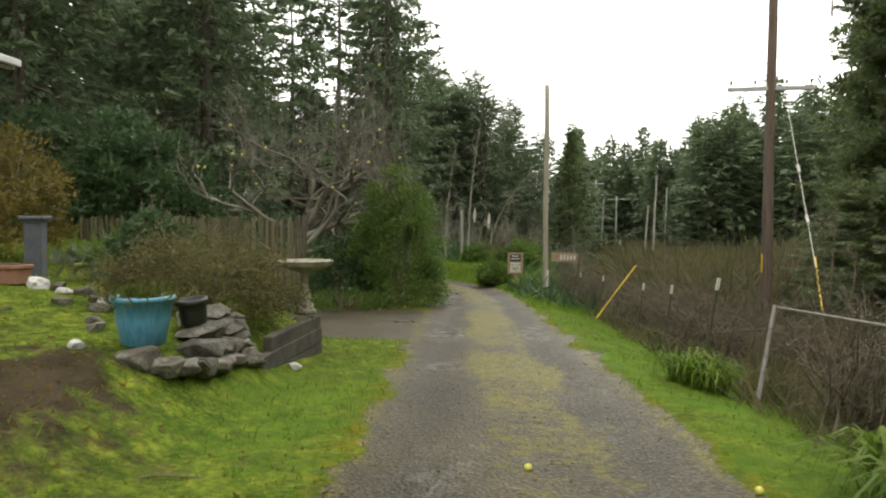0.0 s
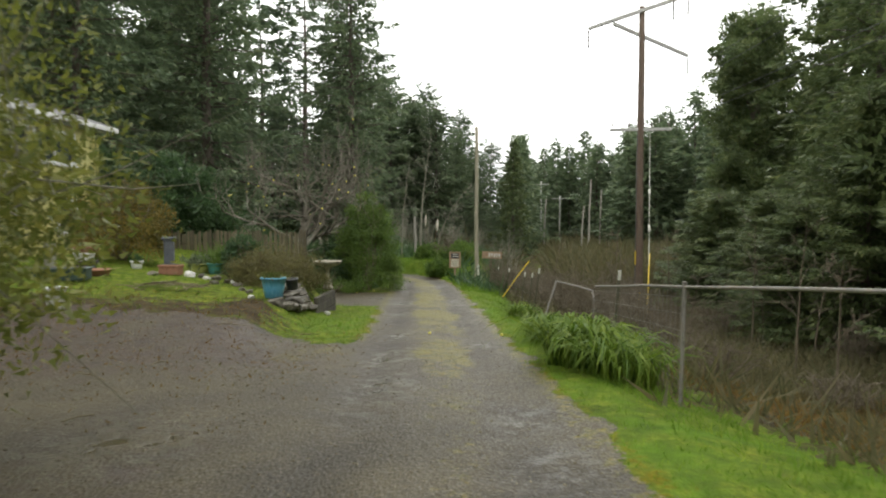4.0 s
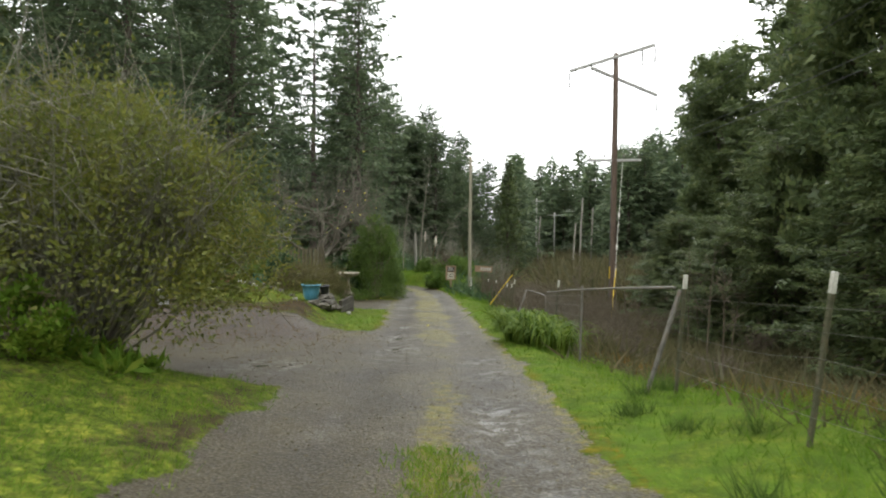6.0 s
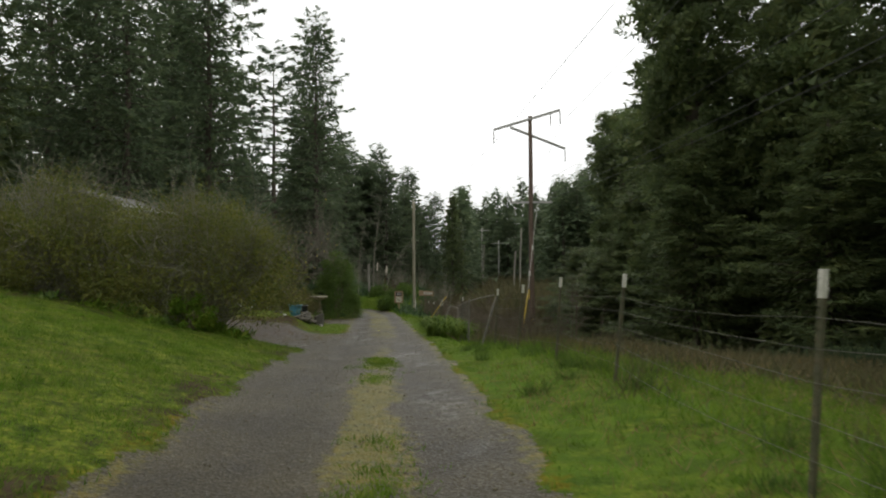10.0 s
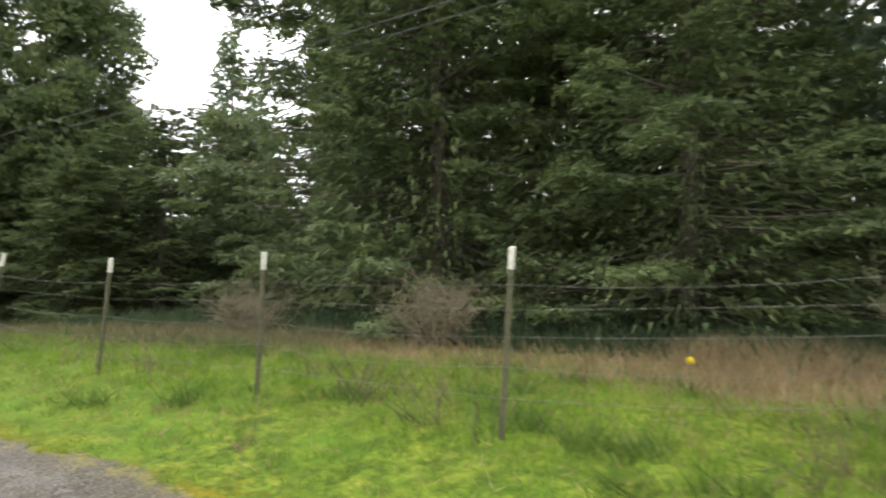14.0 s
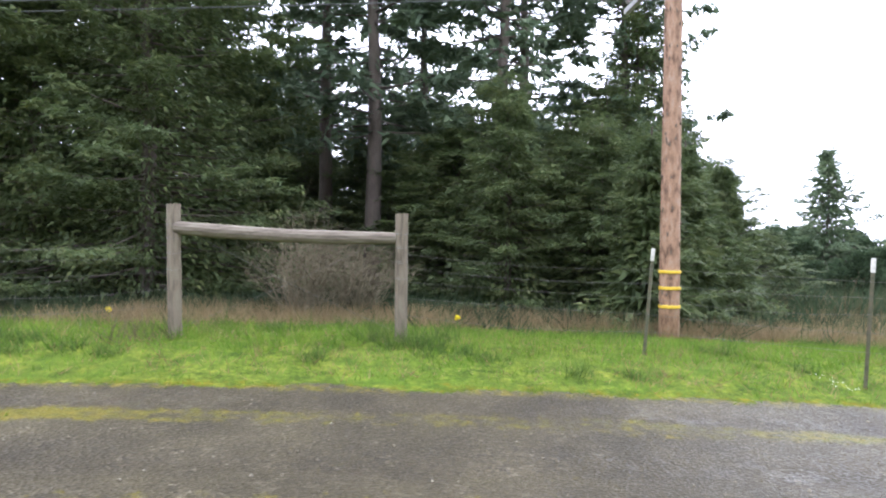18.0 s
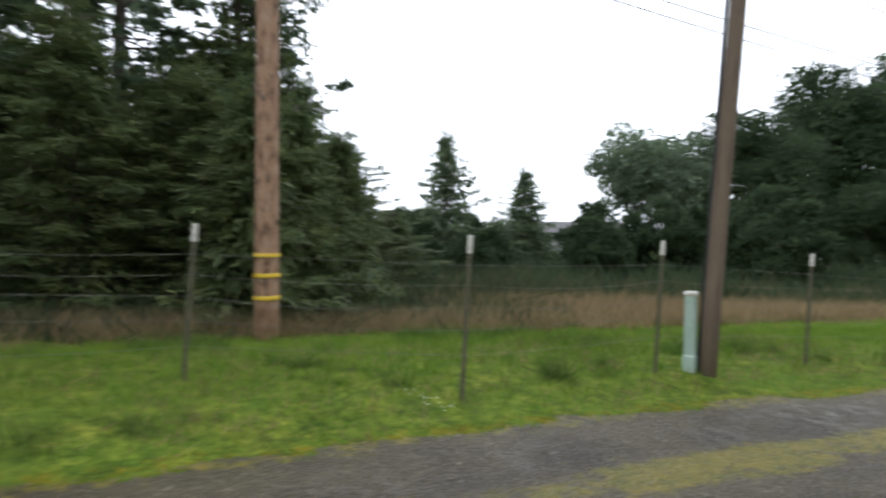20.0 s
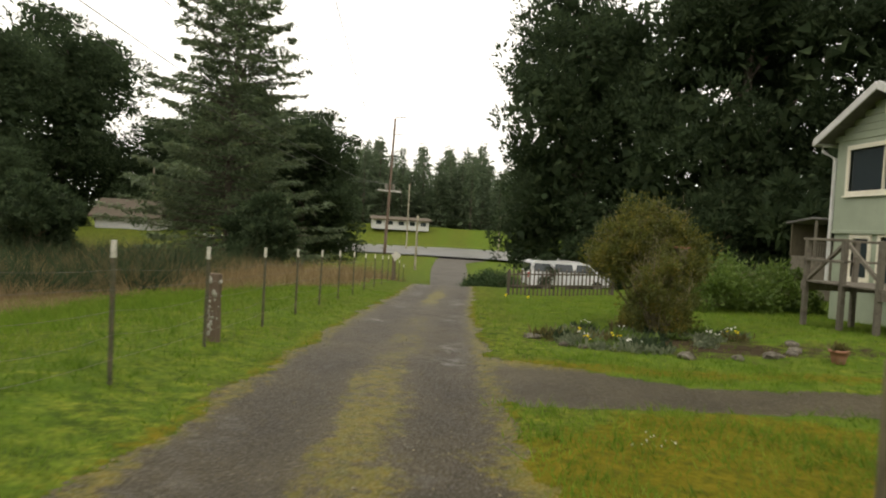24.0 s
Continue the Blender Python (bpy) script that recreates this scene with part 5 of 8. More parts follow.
def crossarm(ob, a, b, w=0.11, h=0.13, label="", ins=()):
    """A squared timber arm between two points in the world, with pin insulators at the given shares of its length."""
    o = ob.location
    a, b = Vector(a) - o, Vector(b) - o
    L = (b - a).length
    m = Matrix.Translation(a) @ (b - a).to_track_quat("X", "Z").to_matrix().to_4x4()
    arm = part("crossarm", Shape().box((0, -w / 2, -h / 2), (L, w / 2, h / 2), 0.012, m), arm_wood, ob, label)
    for t in ins:
        q = a.lerp(b, t) + Vector((0, 0, h / 2))
        part("insulator", Shape().lathe([(0.012, 0), (0.012, 0.09), (0.045, 0.10), (0.055, 0.14), (0.035, 0.17), (0.045, 0.20), (0.02, 0.24)], 10, Matrix.Translation(q)), insul, arm)
    return arm


up = utility_pole("utility_pole", 8.73, 22.5, 12.45, 0.20, 0.13, red_pole_wood, "tall brown utility pole with sloping and level crossarms")
crossarm(up, (6.43, 23.48, 11.72), (10.46, 21.30, 12.60), 0.12, 0.16)
crossarm(up, (7.45, 22.75, 11.75), (11.40, 24.10, 10.55), 0.12, 0.16)
crossarm(up, (7.31, 22.60, 6.76), (10.11, 22.32, 6.76), 0.12, 0.14, ins=(0.04, 0.32, 0.68, 0.96))
for q in ((6.43, 23.48, 11.64), (10.46, 21.30, 12.52), (11.40, 24.10, 10.47), (9.9, 21.6, 12.4)):
    s = Shape()
    prof = []
    for k in range(9):
        prof += [(0.02, -0.09 * k - 0.02), (0.055, -0.09 * k - 0.05), (0.055, -0.09 * k - 0.07), (0.02, -0.09 * k - 0.10)]
    part("insulator_string", s.lathe(prof[::-1], 8, Matrix.Translation(Vector(q) - up.location)), insul, up)
o = up.location
part("guard", Shape().tube([(-0.19, -0.08, 1.9), (-0.185, -0.08, 2.55)], 0.03, 8), yellow_plastic, up, "yellow cable guard")
part("conduit", Shape().tube([(-0.2, -0.06, 0.0), (-0.17, -0.06, 4.5), (-0.15, -0.05, 8.2)], 0.022, 6), line_cable, up)
for k, (zz, ww) in enumerate(((0.55, 0.14), (0.40, 0.12), (0.25, 0.15))):
    part("mark", Shape().box((-ww / 2, -0.212, zz), (ww / 2, -0.200, zz + 0.035), 0.003), yellow_plastic, up, "yellow painted mark")
for k in range(2):
    s = Shape()
    s.tube([(-0.02 + 0.08, -0.208, 0.52 - 0.22 * k + 0.1), (0.03, -0.208, 0.52 - 0.22 * k + 0.12), (0.02, -0.208, 0.52 - 0.22 * k + 0.05), (0.09, -0.208, 0.50 - 0.22 * k), (0.05, -0.208, 0.45 - 0.22 * k)], 0.009, 5)
    part("mark", s, white_tip, up, "white painted mark")
# guy wire with a yellow guard
guy = thing("guy_wire", (6.45, 12.7, gz(6.45, 12.7)), "steel guy wire with a yellow plastic guard at its foot", "guy wire")
go = guy.location
part("wire", Shape().tube([tuple(Vector(p) - go) for p in ((6.45, 12.7, go.z - 0.1), (7.1, 14.9, 0.75), (9.15, 22.4, 6.7))], 0.012, 5), white_tip, guy)
part("guard", Shape().tube([tuple(Vector(p) - go) for p in ((6.50, 12.87, -0.85), (7.12, 14.97, 0.80), (7.32, 15.6, 1.30))], 0.021, 8), yellow_plastic, guy, "yellow plastic guard")
for t in (0.25, 0.5):
    q = Vector((7.1, 14.9, 0.75)).lerp(Vector((9.15, 22.4, 6.7)), t) - go
    part("insulator", Shape().tube([q - Vector((0.03, 0.12, 0.1)), q + Vector((0.03, 0.12, 0.1))], 0.045, 8), white_tip, guy)
stick = thing("guy_marker", (1.75, 14.2, gz(1.75, 14.2)), "leaning yellow guard over a guy wire at the verge", "guy marker")
part("guard", Shape().tube([(0, 0, 0.05), (0.42, 0.1, 0.62), (0.95, 0.2, 1.32)], 0.021, 8), yellow_plastic, stick)
part("anchor_rod", Shape().tube([(-0.14, -0.03, -0.2), (0.0, 0, 0.08)], 0.018, 6), galv, stick)

np_ = utility_pole("utility_pole", 8.1, -36.8, 13.5, 0.19, 0.13, new_pole_wood, "new reddish-tan utility pole with three yellow bands")
for zz in (2.09, 2.43, 2.73):
    part("band", Shape().lathe([(0.196, 0), (0.200, 0.006), (0.200, 0.05), (0.196, 0.056)], 18, Matrix.Translation((0, 0, zz - np_.location.z))), yellow_plastic, np_, "yellow tape band")
rk = random.Random(8)
for k in range(110):
    a, zz = rk.uniform(0, 6.28), rk.uniform(0.6, 9)
    rr = 0.19 - 0.0045 * zz
    s = Shape().rock((rr * math.cos(a), rr * math.sin(a), zz), (0.020, 0.020, rk.uniform(0.025, 0.06)), rk, level=1)
    part("knot", s, old_pole_wood, np_)
crossarm(np_, (6.9, -36.9, 12.9), (9.3, -36.7, 12.9), ins=(0.04, 0.35, 0.65, 0.96))
crossarm(np_, (7.2, -36.8, 8.4), (10.7, -36.8, 8.4), ins=(0.15, 0.71, 0.97))
crossarm(np_, (6.9, -36.9, 10.3), (8.3, -36.8, 10.3), ins=(0.07,))

op = utility_pole("utility_pole", 2.36, -39.53, 11.8, 0.088, 0.068, old_pole_wood, "weathered brown utility pole with cable steps and black conduit")
op.matrix_world = pose(*op.location, 2.1, -2.2, 0)
part("conduit", Shape().tube([(0.105, 0.03, -0.1), (0.098, 0.03, 4.0), (0.09, 0.03, 9.0)], 0.02, 8), black_plastic, op, "black cable conduit")
for zz, a in ((3.9, 100), (4.35, 250), (4.9, 100), (5.5, 250)):
    v = Vector((math.cos(radians(a)), math.sin(radians(a)), 0))
    part("step", Shape().tube([v * 0.09 + Vector((0, 0, zz)), v * 0.22 + Vector((0, 0, zz)), v * 0.225 + Vector((0, 0, zz + 0.05))], 0.009, 6), galv, op, "steel pole step")
crossarm(op, (1.6, -39.6, 11.2), (3.0, -39.5, 11.2), ins=(0.05, 0.95))
ped = thing("cable_pedestal", (2.50, -39.42, gz(2.5, -39.42)), "pale green plastic cable pedestal beside the old pole", "cable pedestal", turn=20)
part("body", Shape().box((-0.055, -0.05, -0.1), (0.055, 0.05, 0.78), 0.012), pedestal_green, ped)
part("cap", Shape().box((-0.065, -0.06, 0.77), (0.065, 0.06, 0.82), 0.012), white_tip, ped, "pale cap")
part("base_collar", Shape().box((-0.065, -0.06, -0.05), (0.065, 0.06, 0.16), 0.01), pedestal_green, ped)

p2 = utility_pole("service_pole", 1.01, 21.7, 6.82, 0.10, 0.075, pale_pole_wood, "slim pale wooden service pole at the lane's bend")
part("conduit", Shape().tube([(0.08, -0.07, -0.1), (0.075, -0.06, 1.0)], 0.05, 8), white_tip, p2, "short pale riser pipe")
for x, y, top, lab in ((18.0, 111, 6.1, "distant utility pole with a crossarm"), (14.8, 112, 8.7, "distant grey utility pole among the woods")):
    q = utility_pole("utility_pole", x, y, top, 0.16, 0.12, arm_wood, lab)
    crossarm(q, (x - 1.4, y, top - 0.5), (x + 1.4, y, top - 0.5))

hp = utility_pole("utility_pole", -1.74, -142.6, 17.7, 0.24, 0.15, red_pole_wood, "tall leaning utility pole at the highway")
hp.matrix_world = pose(*hp.location, 0, -1.5, 0)
for zz in (17.9, 15.4, 13.0):
    part("side_arm", Shape().tube([(0, 0, zz - hp.location.z), (-1.5, 0, zz + 0.1 - hp.location.z)], 0.07, 8), arm_wood, hp)
part("crossarm", Shape().box((-1.7, -0.1, 9.0), (1.7, 0.1, 9.25), 0.02), arm_wood, hp)
for dx in (-1.4, -0.5, 0.5, 1.4):
    part("transformer" if abs(dx) < 1 else "insulator", Shape().lathe([(0.05, 0), (0.22, 0.05), (0.22, 0.8), (0.05, 0.9)] if abs(dx) < 1 else [(0.05, 0), (0.06, 0.4)], 10, Matrix.Translation((dx, 0, 9.25))), galv, hp)
for x, y, top, lab in ((-5.2, -152, 9.0, "pale slim pole beyond the highway"), (-4.8, -116, 3.7, "slim dark post at the lane's mouth"), (27.9, -133.5, 8.3, "thin pale pole before a white house"), (-20.5, -155, 4.8, "slim pale pole on the far bank")):
    utility_pole("service_pole", x, y, top, 0.13, 0.10, pale_pole_wood, lab)


def span(a, b, sag, r=0.011):
    pts = []
    for k in range(25):
        t = k / 24
        p = Vector(a).lerp(Vector(b), t)
        p.z -= 4 * sag * t * (1 - t)
        pts.append(tuple(p))
    q = tagged(new("overhead_wire", Shape().tube(pts, r, 5).mesh("overhead_wire", line_cable)), "black overhead wire sagging between poles", "wire", "overhead wires")
    return q


for a, b, sag in (((6.43, 23.48, 10.8), (9.3, -36.7, 13.2), 0.2), ((10.46, 21.3, 11.7), (7.0, -36.9, 10.6), 0.2), ((11.4, 24.1, 9.7), (17.3, -36.8, 14.0), 0.1),
                  ((7.42, 22.6, 7.0), (15.3, -36.8, 13.5), 0.82), ((9.2, 22.4, 7.0), (9.68, -36.8, 8.6), 0.65), ((10.0, 22.35, 7.0), (10.6, -36.8, 8.75), 0.68)):
    span(a, b, sag, 0.011)
for a, b, sag in (((7.7, -36.9, 8.2), (-3.1, -142.6, 8.6), 2.2), ((8.3, -36.9, 8.3), (-0.3, -142.6, 8.6), 2.2), ((7.6, -36.9, 9.6), (-3.2, -142.6, 13.1), 2.8), ((8.4, -36.8, 9.7), (-3.2, -142.6, 13.3), 2.8),
                  ((7.2, -36.9, 12.6), (-3.2, -142.6, 15.5), 2.2), ((8.9, -36.8, 13.2), (-3.2, -142.6, 18.0), 1.6), ((1.8, -40.0, 11.0), (-1.7, -142.6, 10.2), 1.6)):
    span(a, b, sag, 0.013)
span((6.43, 23.48, 10.8), (-5, 130, 12), 2.0)
span((10.46, 21.3, 11.7), (19, 116, 6), 2.0)
span((2.32, -39.5, 10.4), (8.1, -36.8, 10.6), 0.1)

# ---- yard of the yellow house ----


def pot_shape(r_top, r_base, h, wall=0.02, lip=0.02, flutes=0.0):
    """Profile of a pot with a rolled rim, hollow inside."""
    return [(r_base * 0.9, 0.0), (r_base, 0.01), ((r_top + r_base) / 2 * 1.02, h * 0.5), (r_top * 0.98, h - lip * 2.2), (r_top + lip * 0.6, h - lip * 2), (r_top + lip, h - lip), (r_top + lip * 0.6, h),
            (r_top - wall, h), (r_top - wall * 1.5, h - 0.05), (0.01, h - 0.06)]


def pot(name, x, y, r_top, r_base, h, material, label, z=None, soil_in=True, tilt=(0, 0), flutes=0.0):
    ob = thing(name, (x, y, gz(x, y) if z is None else z), label, "plant pot")
    ob.matrix_world = pose(*ob.location, tilt[0], tilt[1], 0)
    prof = pot_shape(r_top, r_base, h)
    part("body", Shape().lathe(prof, 28, wave=flutes, lobes=14), material, ob, smooth=True)
    if soil_in:
        part("soil", Shape().lathe([(0.01, h - 0.055), (r_top * 0.93, h - 0.05), (r_top * 0.5, h - 0.035), (0.01, h - 0.03)], 16), soil, ob)
    return ob


def tuft(parent, c, n, r, length, width, material, seed, name="leaves", spread=0.8, up=1.0):
    """A bunch of pointed leaves under a pot or plant."""
    rng = np.random.default_rng(seed)
    C = np.array(c) + rng.normal(size=(n, 3)) * [r, r, 0.01]
    D = rng.normal(size=(n, 3)) * spread + [0, 0, up]
    L = length * rng.uniform(0.5, 1.2, n)
    return part(name, link_mesh(name, *leaf_quads(C, D, L, width * rng.uniform(0.7, 1.3, n), rng), material), None, parent)


bp = pot("blue_pot", -3.40, 3.12, 0.235, 0.17, 0.40, blue_glaze, "large blue glazed pot with ridged sides on the lawn's edge", z=1.16, flutes=0.012)
tuft(bp, (0, 0, 0.36), 300, 0.12, 0.17, 0.018, gold_leaf, 2, spread=0.6)
pot("black_pot", -3.10, 3.40, 0.12, 0.105, 0.22, black_plastic, "small black plastic nursery pot on the rocks", z=1.29, soil_in=True, tilt=(6, -4))
rk2 = random.Random(12)
ROCKS = [(-3.0, 4.3, 0.17, 0.14, 0.12, 0), (-3.95, 3.35, 0.10, 0.09, 0.07, 0), (-4.2, 3.7, 0.11, 0.1, 0.08, 0), (-4.5, 4.3, 0.14, 0.12, 0.09, 0), (-4.9, 4.9, 0.15, 0.12, 0.09, 0),
         (-5.3, 5.3, 0.14, 0.14, 0.1, 0), (-5.7, 5.4, 0.12, 0.12, 0.09, 0), (-5.1, 4.6, 0.12, 0.1, 0.08, 0), (-6.7, 5.2, 0.15, 0.12, 0.1, 0)]
path_pts = [(-3.26, 2.78), (-3.14, 2.86), (-3.06, 3.1), (-3.04, 3.45), (-3.02, 3.9), (-3.0, 4.3)]
for row in range(4):
    for k in range(16 - row):
        t = (k + 0.5 * (row % 2) + rk2.uniform(-0.25, 0.25)) / 12 * (len(path_pts) - 1.001)
        t = min(max(t, 0.0), len(path_pts) - 1.001)
        a, b = path_pts[int(t)], path_pts[int(t) + 1]
        f = t - int(t)
        r = rk2.uniform(0.10, 0.19)
        if row and a[1] + (b[1] - a[1]) * f < 3.25 + 0.1 * row:
            continue
        ROCKS.append((a[0] + (b[0] - a[0]) * f - 0.11 * row, a[1] + (b[1] - a[1]) * f + 0.07 * row, r * 1.45, r * 1.05, r * 0.68, row))
for x, y, a, b, c, row in ROCKS:
    s = Shape().crag((a * 0.9, b * 0.9, c * 0.95), rk2)
    ob = new("rock", s.mesh("rock", stone))
    ob.matrix_world = pose(x, y, gz(x + 0.1 * row, y - 0.07 * row) + c * 0.3 + 0.12 * row, rk2.uniform(-14, 14), rk2.uniform(-14, 14), rk2.uniform(0, 360))
    tagged(ob, "dark mossy garden rock stacked at the bed's edge", "rock", "garden rocks")
for x, y, a in ((-5.96, 5.4, 0.13), (-5.5, 5.2, 0.09), (-3.72, 2.72, 0.07), (-2.75, 5.05, 0.08), (-4.75, 4.75, 0.08)):
    ob = new("rock", Shape().rock((0, 0, 0), (a, a * 0.8, a * 0.7), rk2).mesh("rock", pale_stone))
    ob.location = (x, y, gz(x, y) + a * 0.3)
    tagged(ob, "rounded white garden stone", "rock", "garden rocks")
ties = thing("timber_edging", (-2.85, 5.0, gz(-2.85, 5.0)), "old dark timber edging holding up the raised bed", "timber edging")
for k, (a, b, z1) in enumerate((((-0.05, -0.75), (0.02, 1.35), 0.54), ((-0.05, -0.62), (0.025, 1.33), 0.735), ((-0.055, -0.35), (0.015, 1.30), 0.89))):
    d = Vector((b[0] - a[0], b[1] - a[1], 0))
    m = Matrix.Translation((a[0], a[1], z1 - ties.location.z)) @ d.to_track_quat("X", "Z").to_matrix().to_4x4()
    part("timber", Shape().box((0, -0.05, -0.11), (d.length, 0.05, 0.08), 0.012, m), tie_wood, ties)
bath = thing("bird_bath", (-2.92, 6.08, 1.01), "weathered concrete bird bath with a scalloped bowl", "bird bath")
part("pedestal", Shape().lathe([(0.13, 0.0), (0.13, 0.05), (0.095, 0.07), (0.10, 0.12), (0.055, 0.16), (0.075, 0.22), (0.042, 0.30), (0.040, 0.42), (0.06, 0.50), (0.10, 0.53)], 20), concrete, bath, smooth=True)
part("bowl", Shape().lathe([(0.08, 0.52), (0.20, 0.55), (0.30, 0.60), (0.335, 0.66), (0.315, 0.67), (0.26, 0.62), (0.12, 0.585), (0.01, 0.58)], 66, wave=0.05, lobes=11), concrete, bath)
chim = thing("chimney_pot", (-7.08, 6.94, gz(-7.08, 6.94)), "grey square chimney pot standing as a garden ornament", "chimney pot", turn=15)
part("body", Shape().box((-0.115, -0.115, 0), (0.115, 0.115, 0.86), 0.02), slate_tin, chim)
part("cap", Shape().box((-0.135, -0.135, 0.83), (0.135, 0.135, 0.872), 0.01).box((-0.165, -0.165, 0.872), (0.165, 0.165, 0.93), 0.012), slate_tin, chim)
part("foot", Shape().box((-0.14, -0.14, -0.03), (0.14, 0.14, 0.06), 0.015), slate_tin, chim)
tp = thing("planter", (-6.45, 5.55, gz(-6.45, 5.55)), "long terracotta planter box on the grass", "planter", turn=-5)
part("body", Shape().box((-0.24, -0.12, 0), (0.24, 0.12, 0.20), 0.012).box((-0.26, -0.14, 0.18), (0.26, 0.14, 0.235), 0.01), terracotta, tp)
part("soil", Shape().box((-0.22, -0.10, 0.236), (0.22, 0.10, 0.245), 0.003), soil, tp)
lp = pot("lime_pot", -6.15, 6.6, 0.24, 0.19, 0.27, lime_glaze, "lime green glazed pot holding a leafy plant")
tuft(lp, (0, 0, 0.25), 200, 0.14, 0.26, 0.07, pale_leaf, 5)
tpz = pot("teal_pot", -5.75, 6.55, 0.22, 0.17, 0.28, teal_glaze, "teal glazed pot holding a bushy fern-like plant")
tuft(tpz, (0.22, 0.16, 0.25), 460, 0.20, 0.60, 0.030, hedge_leaf, 6, up=0.9, spread=0.9)
bowl = pot("terracotta_bowl", -7.55, 4.5, 0.24, 0.17, 0.15, terracotta, "shallow terracotta bowl on the grass")
tr = thing("green_trough", (-7.75, 3.45, gz(-7.75, 3.45)), "dark green plastic trough on the grass", "planter", turn=10)
part("body", Shape().box((-0.50, -0.2, 0), (0.50, 0.2, 0.26), 0.03), green_plastic, tr)
part("soil", Shape().box((-0.46, -0.16, 0.258), (0.46, 0.16, 0.268), 0.004), soil, tr)
part("rim", Shape().box((-0.54, -0.24, 0.22), (0.54, 0.24, 0.262), 0.015), green_plastic, tr)
bk = thing("bucket", (-6.15, 0.55, gz(-6.15, 0.55)), "white plastic bucket on the bare earth", "bucket")
part("body", Shape().lathe([(0.12, 0), (0.125, 0.01), (0.155, 0.30), (0.17, 0.31), (0.17, 0.34), (0.15, 0.34), (0.14, 0.28), (0.01, 0.27)], 20), white_plastic, bk, smooth=True)
part("handle", Shape().tube([(0.17 * math.cos(a), 0.17 * math.sin(a) * 0.2 + 0.13, 0.31 - 0.12 * math.sin(a)) for a in np.linspace(0, math.pi, 9)], 0.005, 5), galv, bk)
x, y = -8.1, 4.9
sp = pot("brown_planter", x, y, 0.26, 0.22, 0.26, tie_wood, "square brown planter stacked under other pots")
pot("white_pot", x, y, 0.21, 0.17, 0.22, white_plastic, "white pot stacked between a planter and a terracotta pot", z=gz(x, y) + 0.215)
tp2 = pot("terracotta_pot", x, y, 0.22, 0.15, 0.18, terracotta, "terracotta pot on top of a stack of pots", z=gz(x, y) + 0.385)
tuft(tp2, (0, 0, 0.15), 120, 0.1, 0.25, 0.05, rust_leaf, 9)
wp3 = pot("white_pot", -7.6, 6.3, 0.14, 0.11, 0.20, white_plastic, "small white pot by the house shrub")
tuft(wp3, (0, 0, 0.17), 90, 0.05, 0.2, 0.05, rhodo_leaf, 10)
lg = thing("log_post", (-8.7, 4.6, gz(-8.7, 4.6)), "upright grey log stump among the pots", "log")
part("log", Shape().tube([(0, 0, -0.1), (0.01, 0, 0.3), (0, 0.01, 0.62)], [0.13, 0.12, 0.125], 12), grey_bark, lg)
# heap of twigs on the bare ground
heap = thing("twig_heap", (-5.6, 3.1, gz(-5.6, 3.1)), "low heap of dead twigs and leaves on the grass", "twig heap", kind="stuff")
rh = random.Random(3)
s = Shape()
for k in range(70):
    a, r, t = rh.uniform(0, 6.28), rh.uniform(0, 0.7), rh.uniform(0, 3.14)
    c = Vector((r * math.cos(a) * 1.3, r * math.sin(a) * 0.6, 0.03 + 0.12 * (1 - r)))
    d = Vector((math.cos(t), math.sin(t), rh.uniform(-0.2, 0.2))) * rh.uniform(0.1, 0.3)
    s.tube([c - d, c + d], 0.008, 3)
part("brushwood", s, twig_bark, heap)


